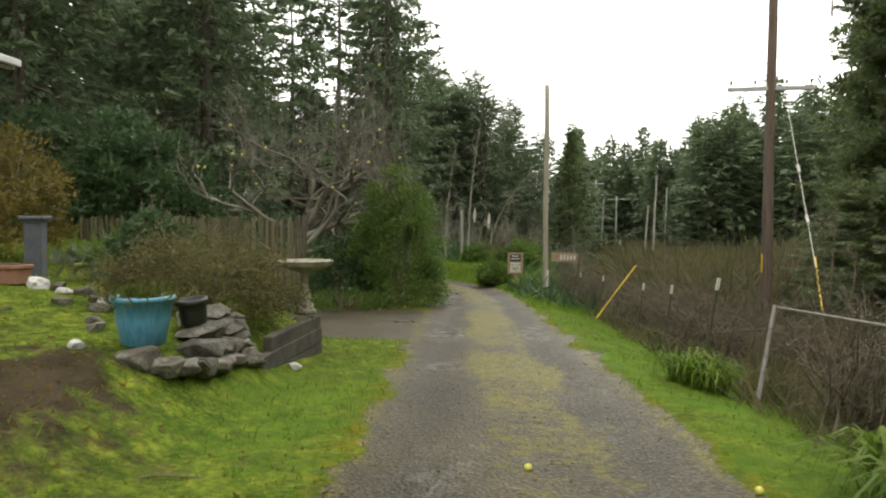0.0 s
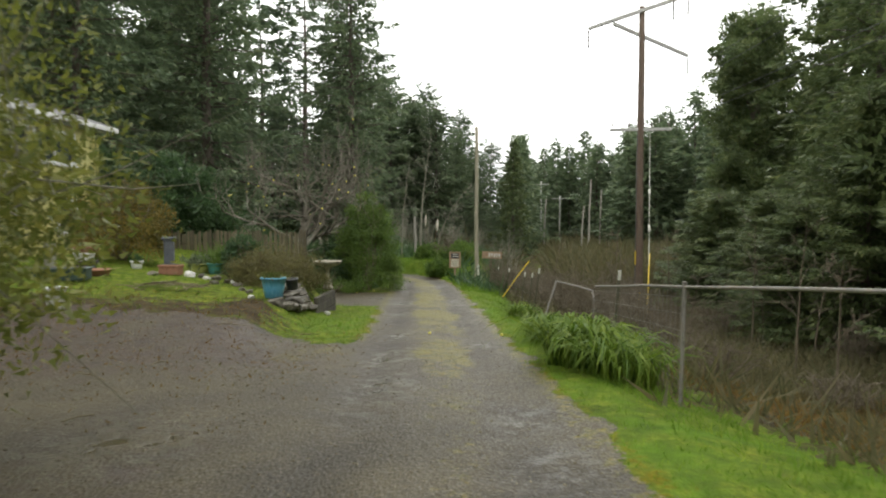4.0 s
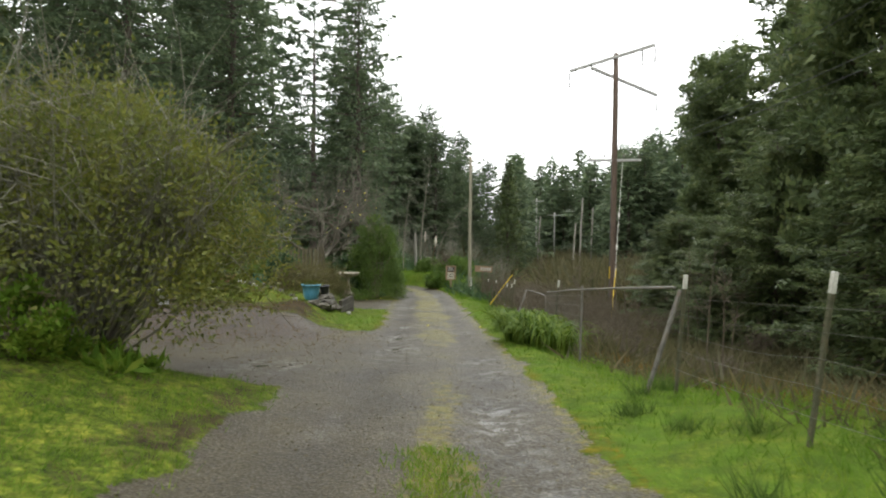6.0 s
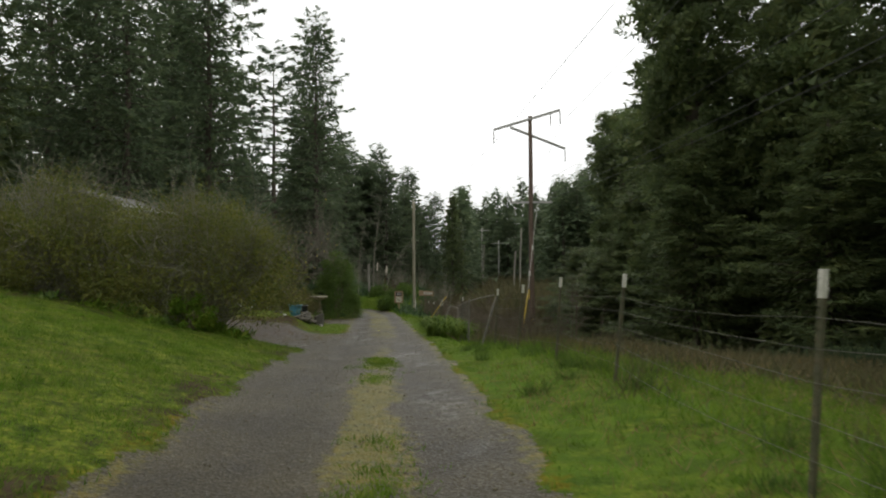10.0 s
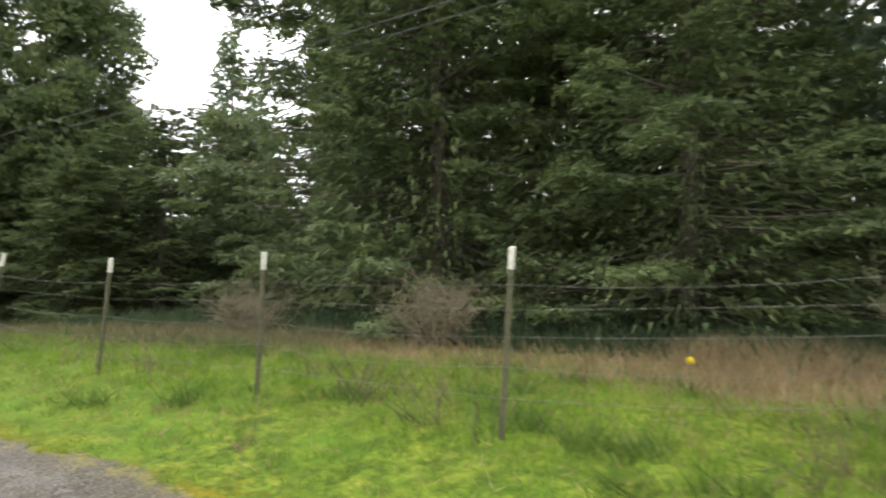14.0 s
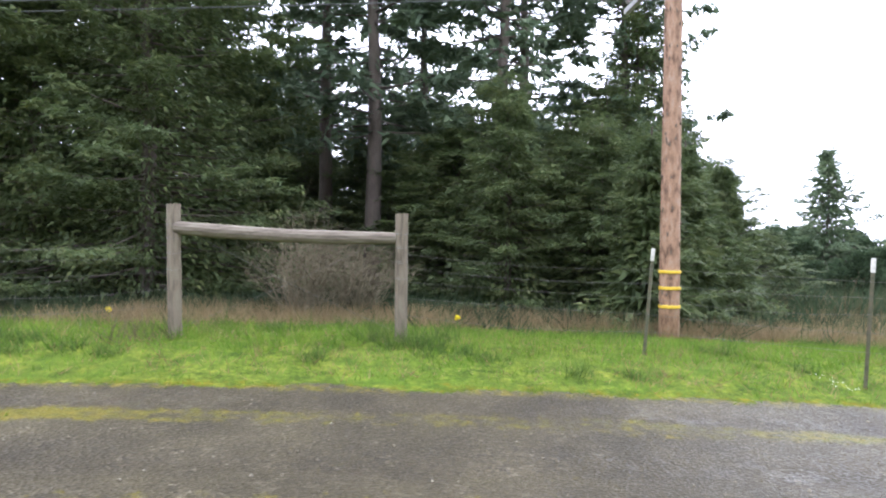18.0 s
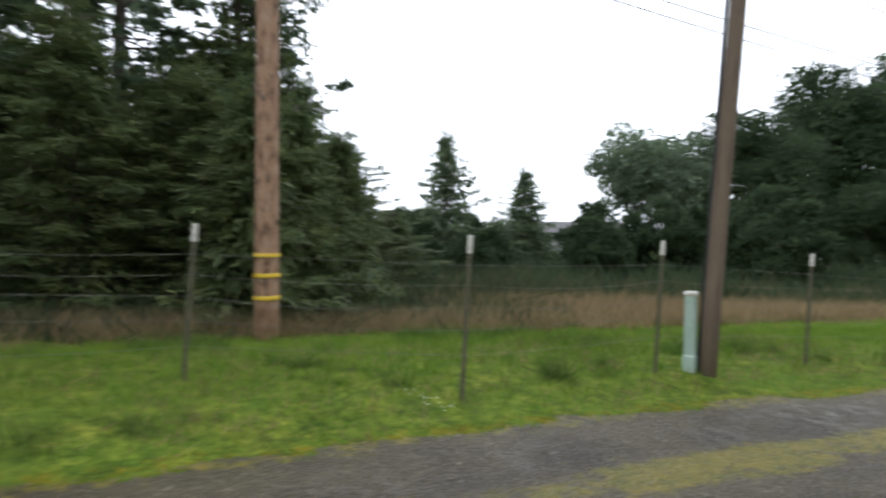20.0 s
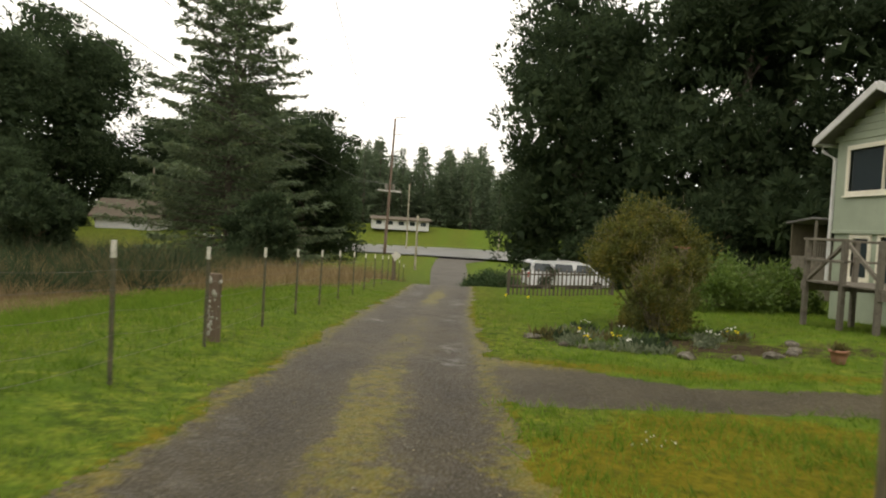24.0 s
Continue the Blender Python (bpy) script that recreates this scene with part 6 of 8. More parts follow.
def shrub(name, x, y, H, R, label, material, seed, leaf=0.09, clumps=60, per=110, stems=26, stem_mat=None, category="shrub", z=None, lift=0.12, lump=0.20, twigs=5, slim=0.6):
    """A shrub: many arching stems with leafy clumps, ragged outline."""
    rng = np.random.default_rng(seed)
    ob = thing(name, (x, y, gz(x, y) if z is None else z), label, category)
    wood, C, D = [], [], []
    for i in range(stems):
        a, r = i * 2.4 + rng.normal() * 0.3, R * math.sqrt(rng.random())
        r = r * (0.9 if R < 1.8 else 0.8)
        h = H * math.sqrt(max(0.05, 1 - (r / R) ** 2)) * rng.uniform(0.8, 1.12)
        p = [np.array([0.08 * math.cos(a), 0.08 * math.sin(a), -0.05])]
        for k in (0.35, 0.7, 1.0):
            p.append(np.array([r * math.cos(a) * k ** 0.8, r * math.sin(a) * k ** 0.8, h * k]) + rng.normal(size=3) * 0.05 * H * 0.5)
        wood.append(tube_arrays(p, [0.022, 0.016, 0.010, 0.004], 4))
        for q in range(twigs):
            lo = 1 if q > 4 else 2
            b = p[lo] + (p[lo + 1] - p[lo]) * rng.random()
            e = b + rng.normal(size=3) * [0.2 * R, 0.2 * R, 0.14 * H] + [0, 0, 0.1 * H]
            wood.append(tube_arrays([b, (b + e) / 2 + rng.normal(size=3) * 0.05, e], [0.007, 0.005, 0.002], 3))
    for i in range(clumps):
        a, u = rng.random() * 6.283, rng.random()
        el = math.asin(rng.uniform(lift - 0.1, 1.0))
        k = rng.uniform(0.6, 1.02)
        c = np.array([R * k * math.cos(a) * math.cos(el), R * k * math.sin(a) * math.cos(el), H * (0.1 + 0.88 * k * math.sin(el))])
        r = lump * R * rng.uniform(0.6, 1.6)
        d = rng.normal(size=(per, 3))
        d /= np.linalg.norm(d, axis=1, keepdims=True)
        C.append(c + d * r * rng.uniform(0.2, 1.1, per)[:, None])
        D.append(d + rng.normal(size=(per, 3)) * 0.6 + [0, 0, 0.3])
    C, D = np.concatenate(C), np.concatenate(D)
    L = leaf * rng.uniform(0.6, 1.3, len(C))
    part("branchwork", link_mesh("branchwork", *join_arrays(wood), stem_mat or twig_bark), None, ob)
    part("foliage", link_mesh("foliage", *frond_tris(C, D, L, L * slim, rng), material), None, ob)
    return ob


shrub("heather_shrub", -3.95, 5.3, 0.9, 1.15, "sprawling bronze-green heather in the raised bed", heath_leaf, 21, 0.036, 170, 170, 24, z=1.1, lift=0.0, twigs=2)
shrub("spiky_shrub", -5.0, 6.4, 1.1, 0.6, "loose green shrub in the raised bed", rhodo_leaf, 22, 0.10, 40, 60, 18)
shrub("rust_shrub", -8.95, 8.2, 2.15, 1.4, "amber and olive leaved shrub against the yellow house", amber_leaf, 23, 0.07, 130, 110, 34)
shrub("rhododendron", -10.3, 15.4, 3.3, 2.1, "large dark glossy rhododendron behind the fence", rhodo_leaf, 24, 0.16, 130, 120, 30)
shrub("rhododendron", -13.6, 16.8, 3.6, 2.2, "large dark glossy rhododendron beside the yellow house", rhodo_leaf, 25, 0.16, 120, 120, 30)
shrub("ivy_shrub", -4.75, 15.6, 2.0, 1.0, "dark ivy-covered bush behind the picket fence's end", rhodo_leaf, 28, 0.10, 60, 90, 16)
shrub("ball_shrub", -3.25, 15.4, 3.75, 1.22, "dense bright green rounded shrub beside the lane", hedge_leaf, 26, 0.07, 190, 170, 20, lift=-0.05)
shrub("low_shrub", -4.3, 14.0, 0.45, 0.9, "low green groundcover under the apple tree", ball_leaf, 27, 0.05, 40, 90, 12)
# the big lichen-twigged shrub
for x, y, H, R, sd in ((-3.75, -7.05, 3.2, 2.35, 31), (-6.7, -6.9, 3.4, 2.4, 32), (-9.2, -6.9, 1.9, 1.7, 33)):
    shrub("olive_shrub", x, y, H, R, "big unkempt olive-leaved shrub with pale lichened twigs", bush_leaf, sd, 0.060, 270, 190, 140, grey_bark, lift=0.36 if R > 2 else 0.24, lump=0.18, z=gz(x + 1.0, y) - 0.05, twigs=10, slim=0.52)

rf = random.Random(52)
for k in range(10):
    x, y = rf.uniform(-6.5, -2.6), -8.6 + rf.gauss(0, 0.35)
    w = thing("weed", (x, y, gz(x, y)), "leafy green weed at the foot of the big shrub", "weed", "weeds under the shrub")
    tuft(w, (0, 0, 0.0), 120, 0.13, rf.uniform(0.12, 0.24), 0.05, rf.choice([ball_leaf, grass_leaf]), 500 + k, up=0.6, spread=1.0)

shrub("bramble_bush", -3.4, -8.6, 0.72, 0.5, "bright green bramble growing at the big shrub's foot", grass_leaf, 57, 0.06, 40, 90, 12, lift=0.0)

# apple tree, bare but for a few yellow apples
apple = thing("apple_tree", (-6.0, 16.0, gz(-6.0, 16.0)), "leafless old apple tree with lichened boughs and a few yellow apples", "apple tree")
rng = np.random.default_rng(44)
wood, ends = [], []


def bough(p, d, L, r, depth):
    d = d / np.linalg.norm(d)
    pts, q = [p], p
    for k in range(4):
        d = d + rng.normal(size=3) * 0.16 + np.array([0, 0, 0.0 if depth > 1 else -0.01])
        d /= np.linalg.norm(d)
        q = q + d * L / 4
        pts.append(q)
    wood.append(tube_arrays(pts, list(np.linspace(r, max(r * 0.55, 0.006), 5)), 6 if depth < 2 else 4))
    if depth >= 4:
        ends.append(q)
        return
    for k in range(3 if depth else 8):
        b = pts[int(rng.integers(2, 5))]
        s = rng.normal(size=3) * (0.95 if depth < 2 else 0.75)
        s[2] = abs(s[2]) * 0.7 - 0.15
        bough(b, d * 0.8 + s, L * rng.uniform(0.55, 0.85), r * 0.55, depth + 1)


bough(np.array([0.0, 0, -0.1]), np.array([-0.05, 0, 1.0]), 1.9, 0.12, 0)
for k in range(240):
    b = ends[int(rng.integers(len(ends)))]
    wood.append(tube_arrays([b, b + np.array([rng.normal() * 0.10, rng.normal() * 0.10, rng.uniform(0.5, 1.3)])], [0.006, 0.002], 3))
    wood.append(tube_arrays([b, b + np.array([rng.normal() * 0.3, rng.normal() * 0.3, rng.uniform(0.2, 0.9)])], [0.008, 0.0025], 3))
part("branchwork", link_mesh("branchwork", *join_arrays(wood), apple_bark, True), None, apple)
apple.matrix_world = Matrix.Translation((-0.5, 0, 0)) @ apple.matrix_world @ Matrix.Diagonal((1.6, 1.3, 1.32, 1))
am = Shape().lathe([(0.005, -0.035), (0.03, -0.028), (0.042, 0.0), (0.03, 0.032), (0.006, 0.028)], 10).mesh("apple", apple_skin, True)
for k in range(34):
    e = ends[int(rng.integers(len(ends)))]
    q = part("apple", am, None, apple)
    q.matrix_basis = Matrix.Translation((e[0], e[1], e[2] - 0.04)) @ Matrix.Diagonal((0.6, 0.72, 0.72, 1))


for x, y in ((0.93, 1.65), (-0.32, 1.95), (-2.9, 14.6), (-3.4, 13.9)):
    q = tagged(new("apple", am), "yellow windfall apple lying by the lane", "apple", "windfall apples")
    q.matrix_world = pose(x, y, gz(x, y) + 0.012, 40, 20, 0) @ Matrix.Diagonal((0.62, 0.62, 0.62, 1))


def picket_fence(name, a, b, h, label, material, step=0.10, w=0.085, rag=0.06, seed=1, rail_z=(0.35, 0.8), flat=False, stagger=0.0):
    """Rough pickets on two rails between two points on the ground."""
    rr = random.Random(seed)
    A, B = Vector((a[0], a[1], gz(*a))), Vector((b[0], b[1], gz(*b)))
    A.z = B.z if flat else A.z
    ob = thing(name, A, label, "fence")
    d = B - A
    n = int(d.length / step)
    turn = math.atan2(d.y, d.x)
    metas = []
    for k in range(5):
        s = Shape()
        ww = w * rr.uniform(0.75, 1.05)
        s.box((-ww / 2, -0.012, -0.05), (ww / 2, 0.012, h * rr.uniform(0.95, 1.03)), 0.006)
        s.v = [(x + (rr.uniform(-0.008, 0.008)), y, z + (rr.uniform(-0.03, 0.03) if z > h * 0.5 else 0)) for x, y, z in s.v]
        metas.append(s.mesh("picket", material))
    for k in range(n + 1):
        p = d * (k / n)
        p.z = 0.0 if flat else gz(A.x + p.x, A.y + p.y) - A.z
        q = part("picket", metas[rr.randrange(5)], None, ob)
        p = p + Vector((-d.y, d.x, 0)).normalized() * (stagger * (-1, 1)[k % 2] * rr.uniform(0.4, 1.0))
        q.matrix_basis = Matrix.Translation(p) @ pose(0, 0, 0, rr.uniform(-1.2, 1.2), rr.uniform(-0.8, 0.8), math.degrees(turn)) @ Matrix.Diagonal((1, 1, 1 + rr.uniform(-rag, rag), 1))
    nrm = Vector((-d.y, d.x, 0)).normalized() * 0.035
    for rz in rail_z:
        part("rail", Shape().tube([nrm + Vector((0, 0, rz * h)), nrm + d + Vector((0, 0, rz * h))], 0.03, 6), material, ob)
    for t in np.linspace(0, 1, max(2, int(d.length / 2.2) + 1)):
        p = d * float(t) + nrm * 2.2
        part("post", Shape().box((p.x - 0.05, p.y - 0.05, -0.3 + d.z * t), (p.x + 0.05, p.y + 0.05, h * 0.97 + d.z * t), 0.008), material, ob)
    return ob


picket_fence("grape_stake_fence", (-10.4, 13.1), (-5.15, 13.5), 2.2, "weathered grey grape-stake fence behind the raised bed", fence_wood, 0.085, 0.075, rag=0.02, seed=3, flat=True)
lane_fence = picket_fence("grape_stake_fence", (-2.95, -46.62), (-3.35, -41.0), 0.93, "weathered grey grape-stake fence beside the lane", fence_wood, 0.044, 0.050, rag=0.04, seed=4, stagger=0.016)
rl2 = random.Random(9)
for k in range(120):
    f = rl2.random()
    p = Vector((-2.95, -46.62, 0)).lerp(Vector((-3.35, -41.0, 0)), f)
    s = Shape().rock((0, 0, 0), (0.006, 0.010, rl2.uniform(0.006, 0.024)), rl2, level=1)
    q = part("lichen", s, lichen_crust, lane_fence, "pale lichen crust" if k == 0 else "")
    q.location = Vector((p.x + 0.017, p.y, gz(p.x, p.y) + rl2.choice((0.33, 0.74)) + rl2.gauss(0, 0.13))) - lane_fence.location

# ---- houses ----


def framed_window(parent, name, x, y0, y1, z0, z1, trim, mull=1, face=1.0, t=0.09, axis_y=True):
    """A window in a wall of constant x (axis_y) seen from the +x side: black backing, frame, sill, panes."""
    o = parent.location
    # black sheet added behind the panes, stands in for the unlit room
    win = part(name, Shape().box((x - 0.10 - o.x, y0 - o.y, z0 - o.z), (x - 0.085 - o.x, y1 - o.y, z1 - o.z), 0.002), sign_black, parent)
    s = Shape()
    for a, b in (((y0 - t, z1), (y1 + t, z1 + t)), ((y0 - t, z0 - t), (y1 + t, z0)), ((y0 - t, z0), (y0, z1)), ((y1, z0), (y1 + t, z1))):
        s.box((x - 0.06 - o.x, a[0] - o.y, a[1] - o.z), (x + 0.035 - o.x, b[0] - o.y, b[1] - o.z), 0.006)
    part("window_frame", s, trim, win)
    part("window_sill", Shape().box((x - 0.02 - o.x, y0 - t - 0.04 - o.y, z0 - t - 0.04 - o.z), (x + 0.075 - o.x, y1 + t + 0.04 - o.y, z0 - t - o.z), 0.008), trim, win)
    n = mull + 1
    for k in range(n):
        a, b = y0 + (y1 - y0) * k / n, y0 + (y1 - y0) * (k + 1) / n
        part("pane", Shape().box((x - 0.05 - o.x, a + 0.02 - o.y, z0 + 0.02 - o.z), (x - 0.044 - o.x, b - 0.02 - o.y, z1 - 0.02 - o.z)), window_glass, win)
        if k:
            part("mullion", Shape().box((x - 0.055 - o.x, a - 0.022 - o.y, z0 - o.z), (x + 0.01 - o.x, a + 0.022 - o.y, z1 - o.z), 0.004), trim, win)
    return win


def pierced_wall(parent, x, y0, y1, z0, z1, holes, material, name="wall", thick=0.16):
    """A wall of constant x with real openings: holes are (y0, y1, z0, z1)."""
    o = parent.location
    ys = sorted({y0, y1, *[h[0] for h in holes], *[h[1] for h in holes]})
    zs = sorted({z0, z1, *[h[2] for h in holes], *[h[3] for h in holes]})
    for a, b in zip(ys, ys[1:]):
        for c, d in zip(zs, zs[1:]):
            if not any(h[0] <= (a + b) / 2 <= h[1] and h[2] <= (c + d) / 2 <= h[3] for h in holes):
                part(name, Shape().box((x - thick - o.x, a - o.y, c - o.z), (x - o.x, b - o.y, d - o.z)), material, parent)


# yellow house
yh = thing("yellow_house", (-12.4, 8.2, gz(-11, 8.2)), "two-storey yellow house with white windows and a low grey roof", "house")
o = yh.location
zt, zm, zb, YS = 5.20, 3.38, 1.2, 5.9
part("side_wall", Shape().box((-13.9 - o.x, YS - o.y, zb - o.z), (-10.96 - o.x, 10.4 - o.y, zt - o.z), 0.01), yellow_paint, yh)
pierced_wall(yh, -10.8, YS, 10.4, zm, zt + 0.1, [(7.55, 9.30, 4.25, 5.0), (6.15, 7.20, 4.25, 5.0)], yellow_paint, "upper_wall")
pierced_wall(yh, -10.86, YS + 0.02, 10.36, zb, zm, [(8.55, 9.35, 2.30, 3.15)], yellow_paint, "lower_wall", 0.1)
part("band", Shape().box((-13.93 - o.x, YS - 0.03 - o.y, zm - 0.05 - o.z), (-10.76 - o.x, 10.44 - o.y, zm + 0.05 - o.z), 0.01), yellow_paint, yh, "yellow drip band")
for k in range(9):
    z1 = zb + 0.2 + k * 0.22
    for ya_, yb_ in (((YS + 0.03, 8.44), (9.46, 10.38)) if 2.0 < z1 < 3.2 else ((YS + 0.03, 10.38),)):
        part("siding_board", Shape().box((-10.862 - o.x, ya_ - o.y, z1 - o.z), (-10.815 - o.x, yb_ - o.y, z1 + 0.208 - o.z), 0.006), yellow_paint, yh)
for y in (YS + 0.02, 10.4):
    part("corner_board", Shape().box((-10.87 - o.x, y - 0.06 - o.y, zb - o.z), (-10.775 - o.x, y + 0.05 - o.y, zt - o.z), 0.008), yellow_paint, yh)
s = Shape()
x0, x1, xr, ya, yb, ze, zr_ = -14.5, -10.60, -12.35, 5.5, 11.35, 5.38, 5.95
for xa, xb in ((x1, xr), (x0, xr)):
    v = [(xa - o.x, ya - o.y, ze - o.z), (xa - o.x, yb - o.y, ze - o.z), (xb - o.x, yb - o.y, zr_ - o.z), (xb - o.x, ya - o.y, zr_ - o.z)]
    v += [(p[0], p[1], p[2] + 0.12) for p in v]
    s.put(v, [(0, 1, 2, 3), (7, 6, 5, 4), (0, 4, 5, 1), (1, 5, 6, 2), (2, 6, 7, 3), (3, 7, 4, 0)])
roof = part("roof", s, shingle, yh, "grey roof with a wide eave")
part("gutter", Shape().box((x1 - 0.02 - o.x, ya - o.y, ze - 0.07 - o.z), (x1 + 0.10 - o.x, yb + 0.02 - o.y, ze + 0.08 - o.z), 0.02), white_paint, yh, "white gutter")
part("soffit", Shape().box((-10.79 - o.x, ya + 0.02 - o.y, ze - 0.12 - o.z), (x1 - 0.03 - o.x, yb - 0.02 - o.y, ze - 0.08 - o.z), 0.004), white_paint, yh)
part("downspout", Shape().tube([(x1 + 0.04 - o.x, 10.75 - o.y, ze - 0.06 - o.z), (x1 + 0.04 - o.x, 10.70 - o.y, ze - 0.20 - o.z), (-10.73 - o.x, 10.48 - o.y, 5.02 - o.z), (-10.73 - o.x, 10.46 - o.y, 1.5 - o.z)], 0.04, 8), yellow_paint, yh)
framed_window(yh, "window", -10.8, 7.55, 9.30, 4.25, 5.0, white_paint, 1)
framed_window(yh, "window", -10.8, 6.15, 7.20, 4.25, 5.0, white_paint, 1)
framed_window(yh, "window", -10.82, 8.55, 9.35, 2.30, 3.15, white_paint, 0)

# open shed with a brown fascia
sh = thing("shed", (-13.2, 1.2, gz(-13, 1.2)), "low shed with a pale roof and brown fascia", "shed")
o = sh.location
for dx, dy in ((-2.2, -2.0), (2.2, -2.0), (-2.2, 2.0), (2.2, 2.0)):
    part("post", Shape().box((dx - 0.06, dy - 0.06, -0.3), (dx + 0.06, dy + 0.06, 2.46), 0.01), brown_trim, sh)
part("back_wall", Shape().box((-2.2, -2.0, 0), (-2.1, 2.0, 2.25), 0.01), fence_wood, sh)
part("side_wall", Shape().box((-2.1, -2.0, 0), (2.1, -1.9, 2.2), 0.01), fence_wood, sh)
part("roof", Shape().box((-2.6, -2.4, 2.46), (2.6, 2.4, 2.56), 0.01), white_tip, sh, "pale flat roof")
part("fascia", Shape().box((2.6, -2.4, 2.26), (2.64, 2.4, 2.5), 0.01), brown_trim, sh)
part("fascia", Shape().box((-2.6, -2.44, 2.20), (2.6, -2.4, 2.46), 0.01), brown_trim, sh)

# sage house by the side drive
sg = thing("sage_house", (-15.0, -58.6, gz(-13, -58.6)), "sage green two-storey house with cream windows and a gable", "house")
o = sg.location
xw, ys, yn, yp = -12.3, -60.42, -56.80, -58.62
ze, zp, zm2, zb2 = 5.40, 6.32, 3.10, 0.9
s = Shape()
v = []
for xx in (xw - 0.16, -21.0):
    v += [(xx - o.x, ys - o.y, zm2 - o.z), (xx - o.x, yn - o.y, zm2 - o.z), (xx - o.x, yn - o.y, ze - o.z), (xx - o.x, yp - o.y, zp - o.z), (xx - o.x, ys - o.y, ze - o.z)]
s.put(v, [(0, 1, 2, 3, 4), (9, 8, 7, 6, 5), (0, 5, 6, 1), (1, 6, 7, 2), (2, 7, 8, 3), (3, 8, 9, 4), (4, 9, 5, 0)])
part("side_wall", s, sage_paint, sg)
pierced_wall(sg, xw, ys, yn, zm2, ze - 0.05, [(-59.92, -57.65, 4.10, 5.12)], sage_paint, "upper_wall")
s = Shape()
v = [(xx - o.x, yy - o.y, zz - o.z) for xx in (xw - 0.159, xw) for yy, zz in ((ys, ze - 0.05), (yn, ze - 0.05), (yn, ze), (yp, zp), (ys, ze))]
s.put(v, [(4, 3, 2, 1, 0), (5, 6, 7, 8, 9), (0, 1, 6, 5), (1, 2, 7, 6), (2, 3, 8, 7), (3, 4, 9, 8), (4, 0, 5, 9)])
part("gable", s, sage_paint, sg)
part("rear_wall", Shape().box((-20.9 - o.x, ys + 0.03 - o.y, zb2 - o.z), (xw - 0.22 - o.x, yn - 0.03 - o.y, zm2 - o.z), 0.01), sage_paint, sg)
pierced_wall(sg, xw - 0.05, ys + 0.03, yn - 0.03, zb2, zm2, [(-59.70, -59.15, 2.02, 2.95), (-58.75, -57.95, 1.85, 3.0)], sage_paint, "lower_wall")
part("band", Shape().box((-20.9 - o.x, ys - 0.03 - o.y, zm2 - 0.04 - o.z), (xw + 0.03 - o.x, yn + 0.03 - o.y, zm2 + 0.05 - o.z), 0.008), sage_paint, sg)
for k in range(5):
    zz = 5.36 + k * 0.17
    hw = (zp - zz) / (zp - ze) * (yn - ys) / 2
    if hw > 0.2:
        part("siding_board", Shape().box((xw - 0.005 - o.x, yp - hw - o.y, zz - o.z), (xw + 0.028 - o.x, yp + hw - o.y, zz + 0.15 - o.z), 0.004), sage_paint, sg)
part("gable_vent", Shape().box((xw + 0.02 - o.x, yp - 0.2 - o.y, 5.85 - o.z), (xw + 0.05 - o.x, yp + 0.2 - o.y, 6.08 - o.z), 0.006), cream_paint, sg)
s = Shape()
for sy, ye in ((-1, ys - 0.30), (1, yn + 0.30)):
    zl = ze - 0.30 * (zp - ze) / ((yn - ys) / 2)
    v = [(xw + 0.42 - o.x, ye - o.y, zl + 0.1 - o.z), (xw + 0.42 - o.x, yp - o.y, zp + 0.1 - o.z), (-21.3 - o.x, yp - o.y, zp + 0.1 - o.z), (-21.3 - o.x, ye - o.y, zl + 0.1 - o.z)]
    v += [(p[0], p[1], p[2] + 0.10) for p in v]
    s.put(v, [(3, 2, 1, 0), (4, 5, 6, 7), (0, 1, 5, 4), (1, 2, 6, 5), (2, 3, 7, 6), (3, 0, 4, 7)])
part("roof", s, shingle, sg)
for ye in (ys - 0.30, yn + 0.30):
    zl = ze - 0.30 * (zp - ze) / ((yn - ys) / 2)
    d = Vector((0, yp - ye, zp - zl))
    m = Matrix.Translation((xw + 0.44 - o.x, ye - o.y, zl + 0.12 - o.z)) @ d.to_track_quat("Y", "Z").to_matrix().to_4x4()
    part("barge_board", Shape().box((-0.02, 0, -0.09), (0.025, d.length, 0.09), 0.006, m), white_paint, sg)
part("gutter", Shape().box((-21 - o.x, ys - 0.40 - o.y, ze - 0.12 - o.z), (xw + 0.45 - o.x, ys - 0.29 - o.y, ze + 0.02 - o.z), 0.02), white_paint, sg, "white gutter")
part("downspout", Shape().tube([(xw + 0.2 - o.x, ys - 0.34 - o.y, ze - 0.1 - o.z), (xw + 0.2 - o.x, ys - 0.30 - o.y, ze - 0.25 - o.z), (xw + 0.03 - o.x, ys - 0.04 - o.y, 4.95 - o.z), (xw + 0.03 - o.x, ys - 0.04 - o.y, 1.6 - o.z)], 0.045, 8), white_paint, sg, "white downspout")
framed_window(sg, "window", xw, -59.92, -57.65, 4.10, 5.12, cream_paint, 1, t=0.11)
framed_window(sg, "window", xw - 0.05, -59.70, -59.15, 2.02, 2.95, cream_paint, 0, t=0.10)
framed_window(sg, "door_window", xw - 0.05, -58.75, -57.95, 1.85, 3.0, cream_paint, 0, t=0.10)

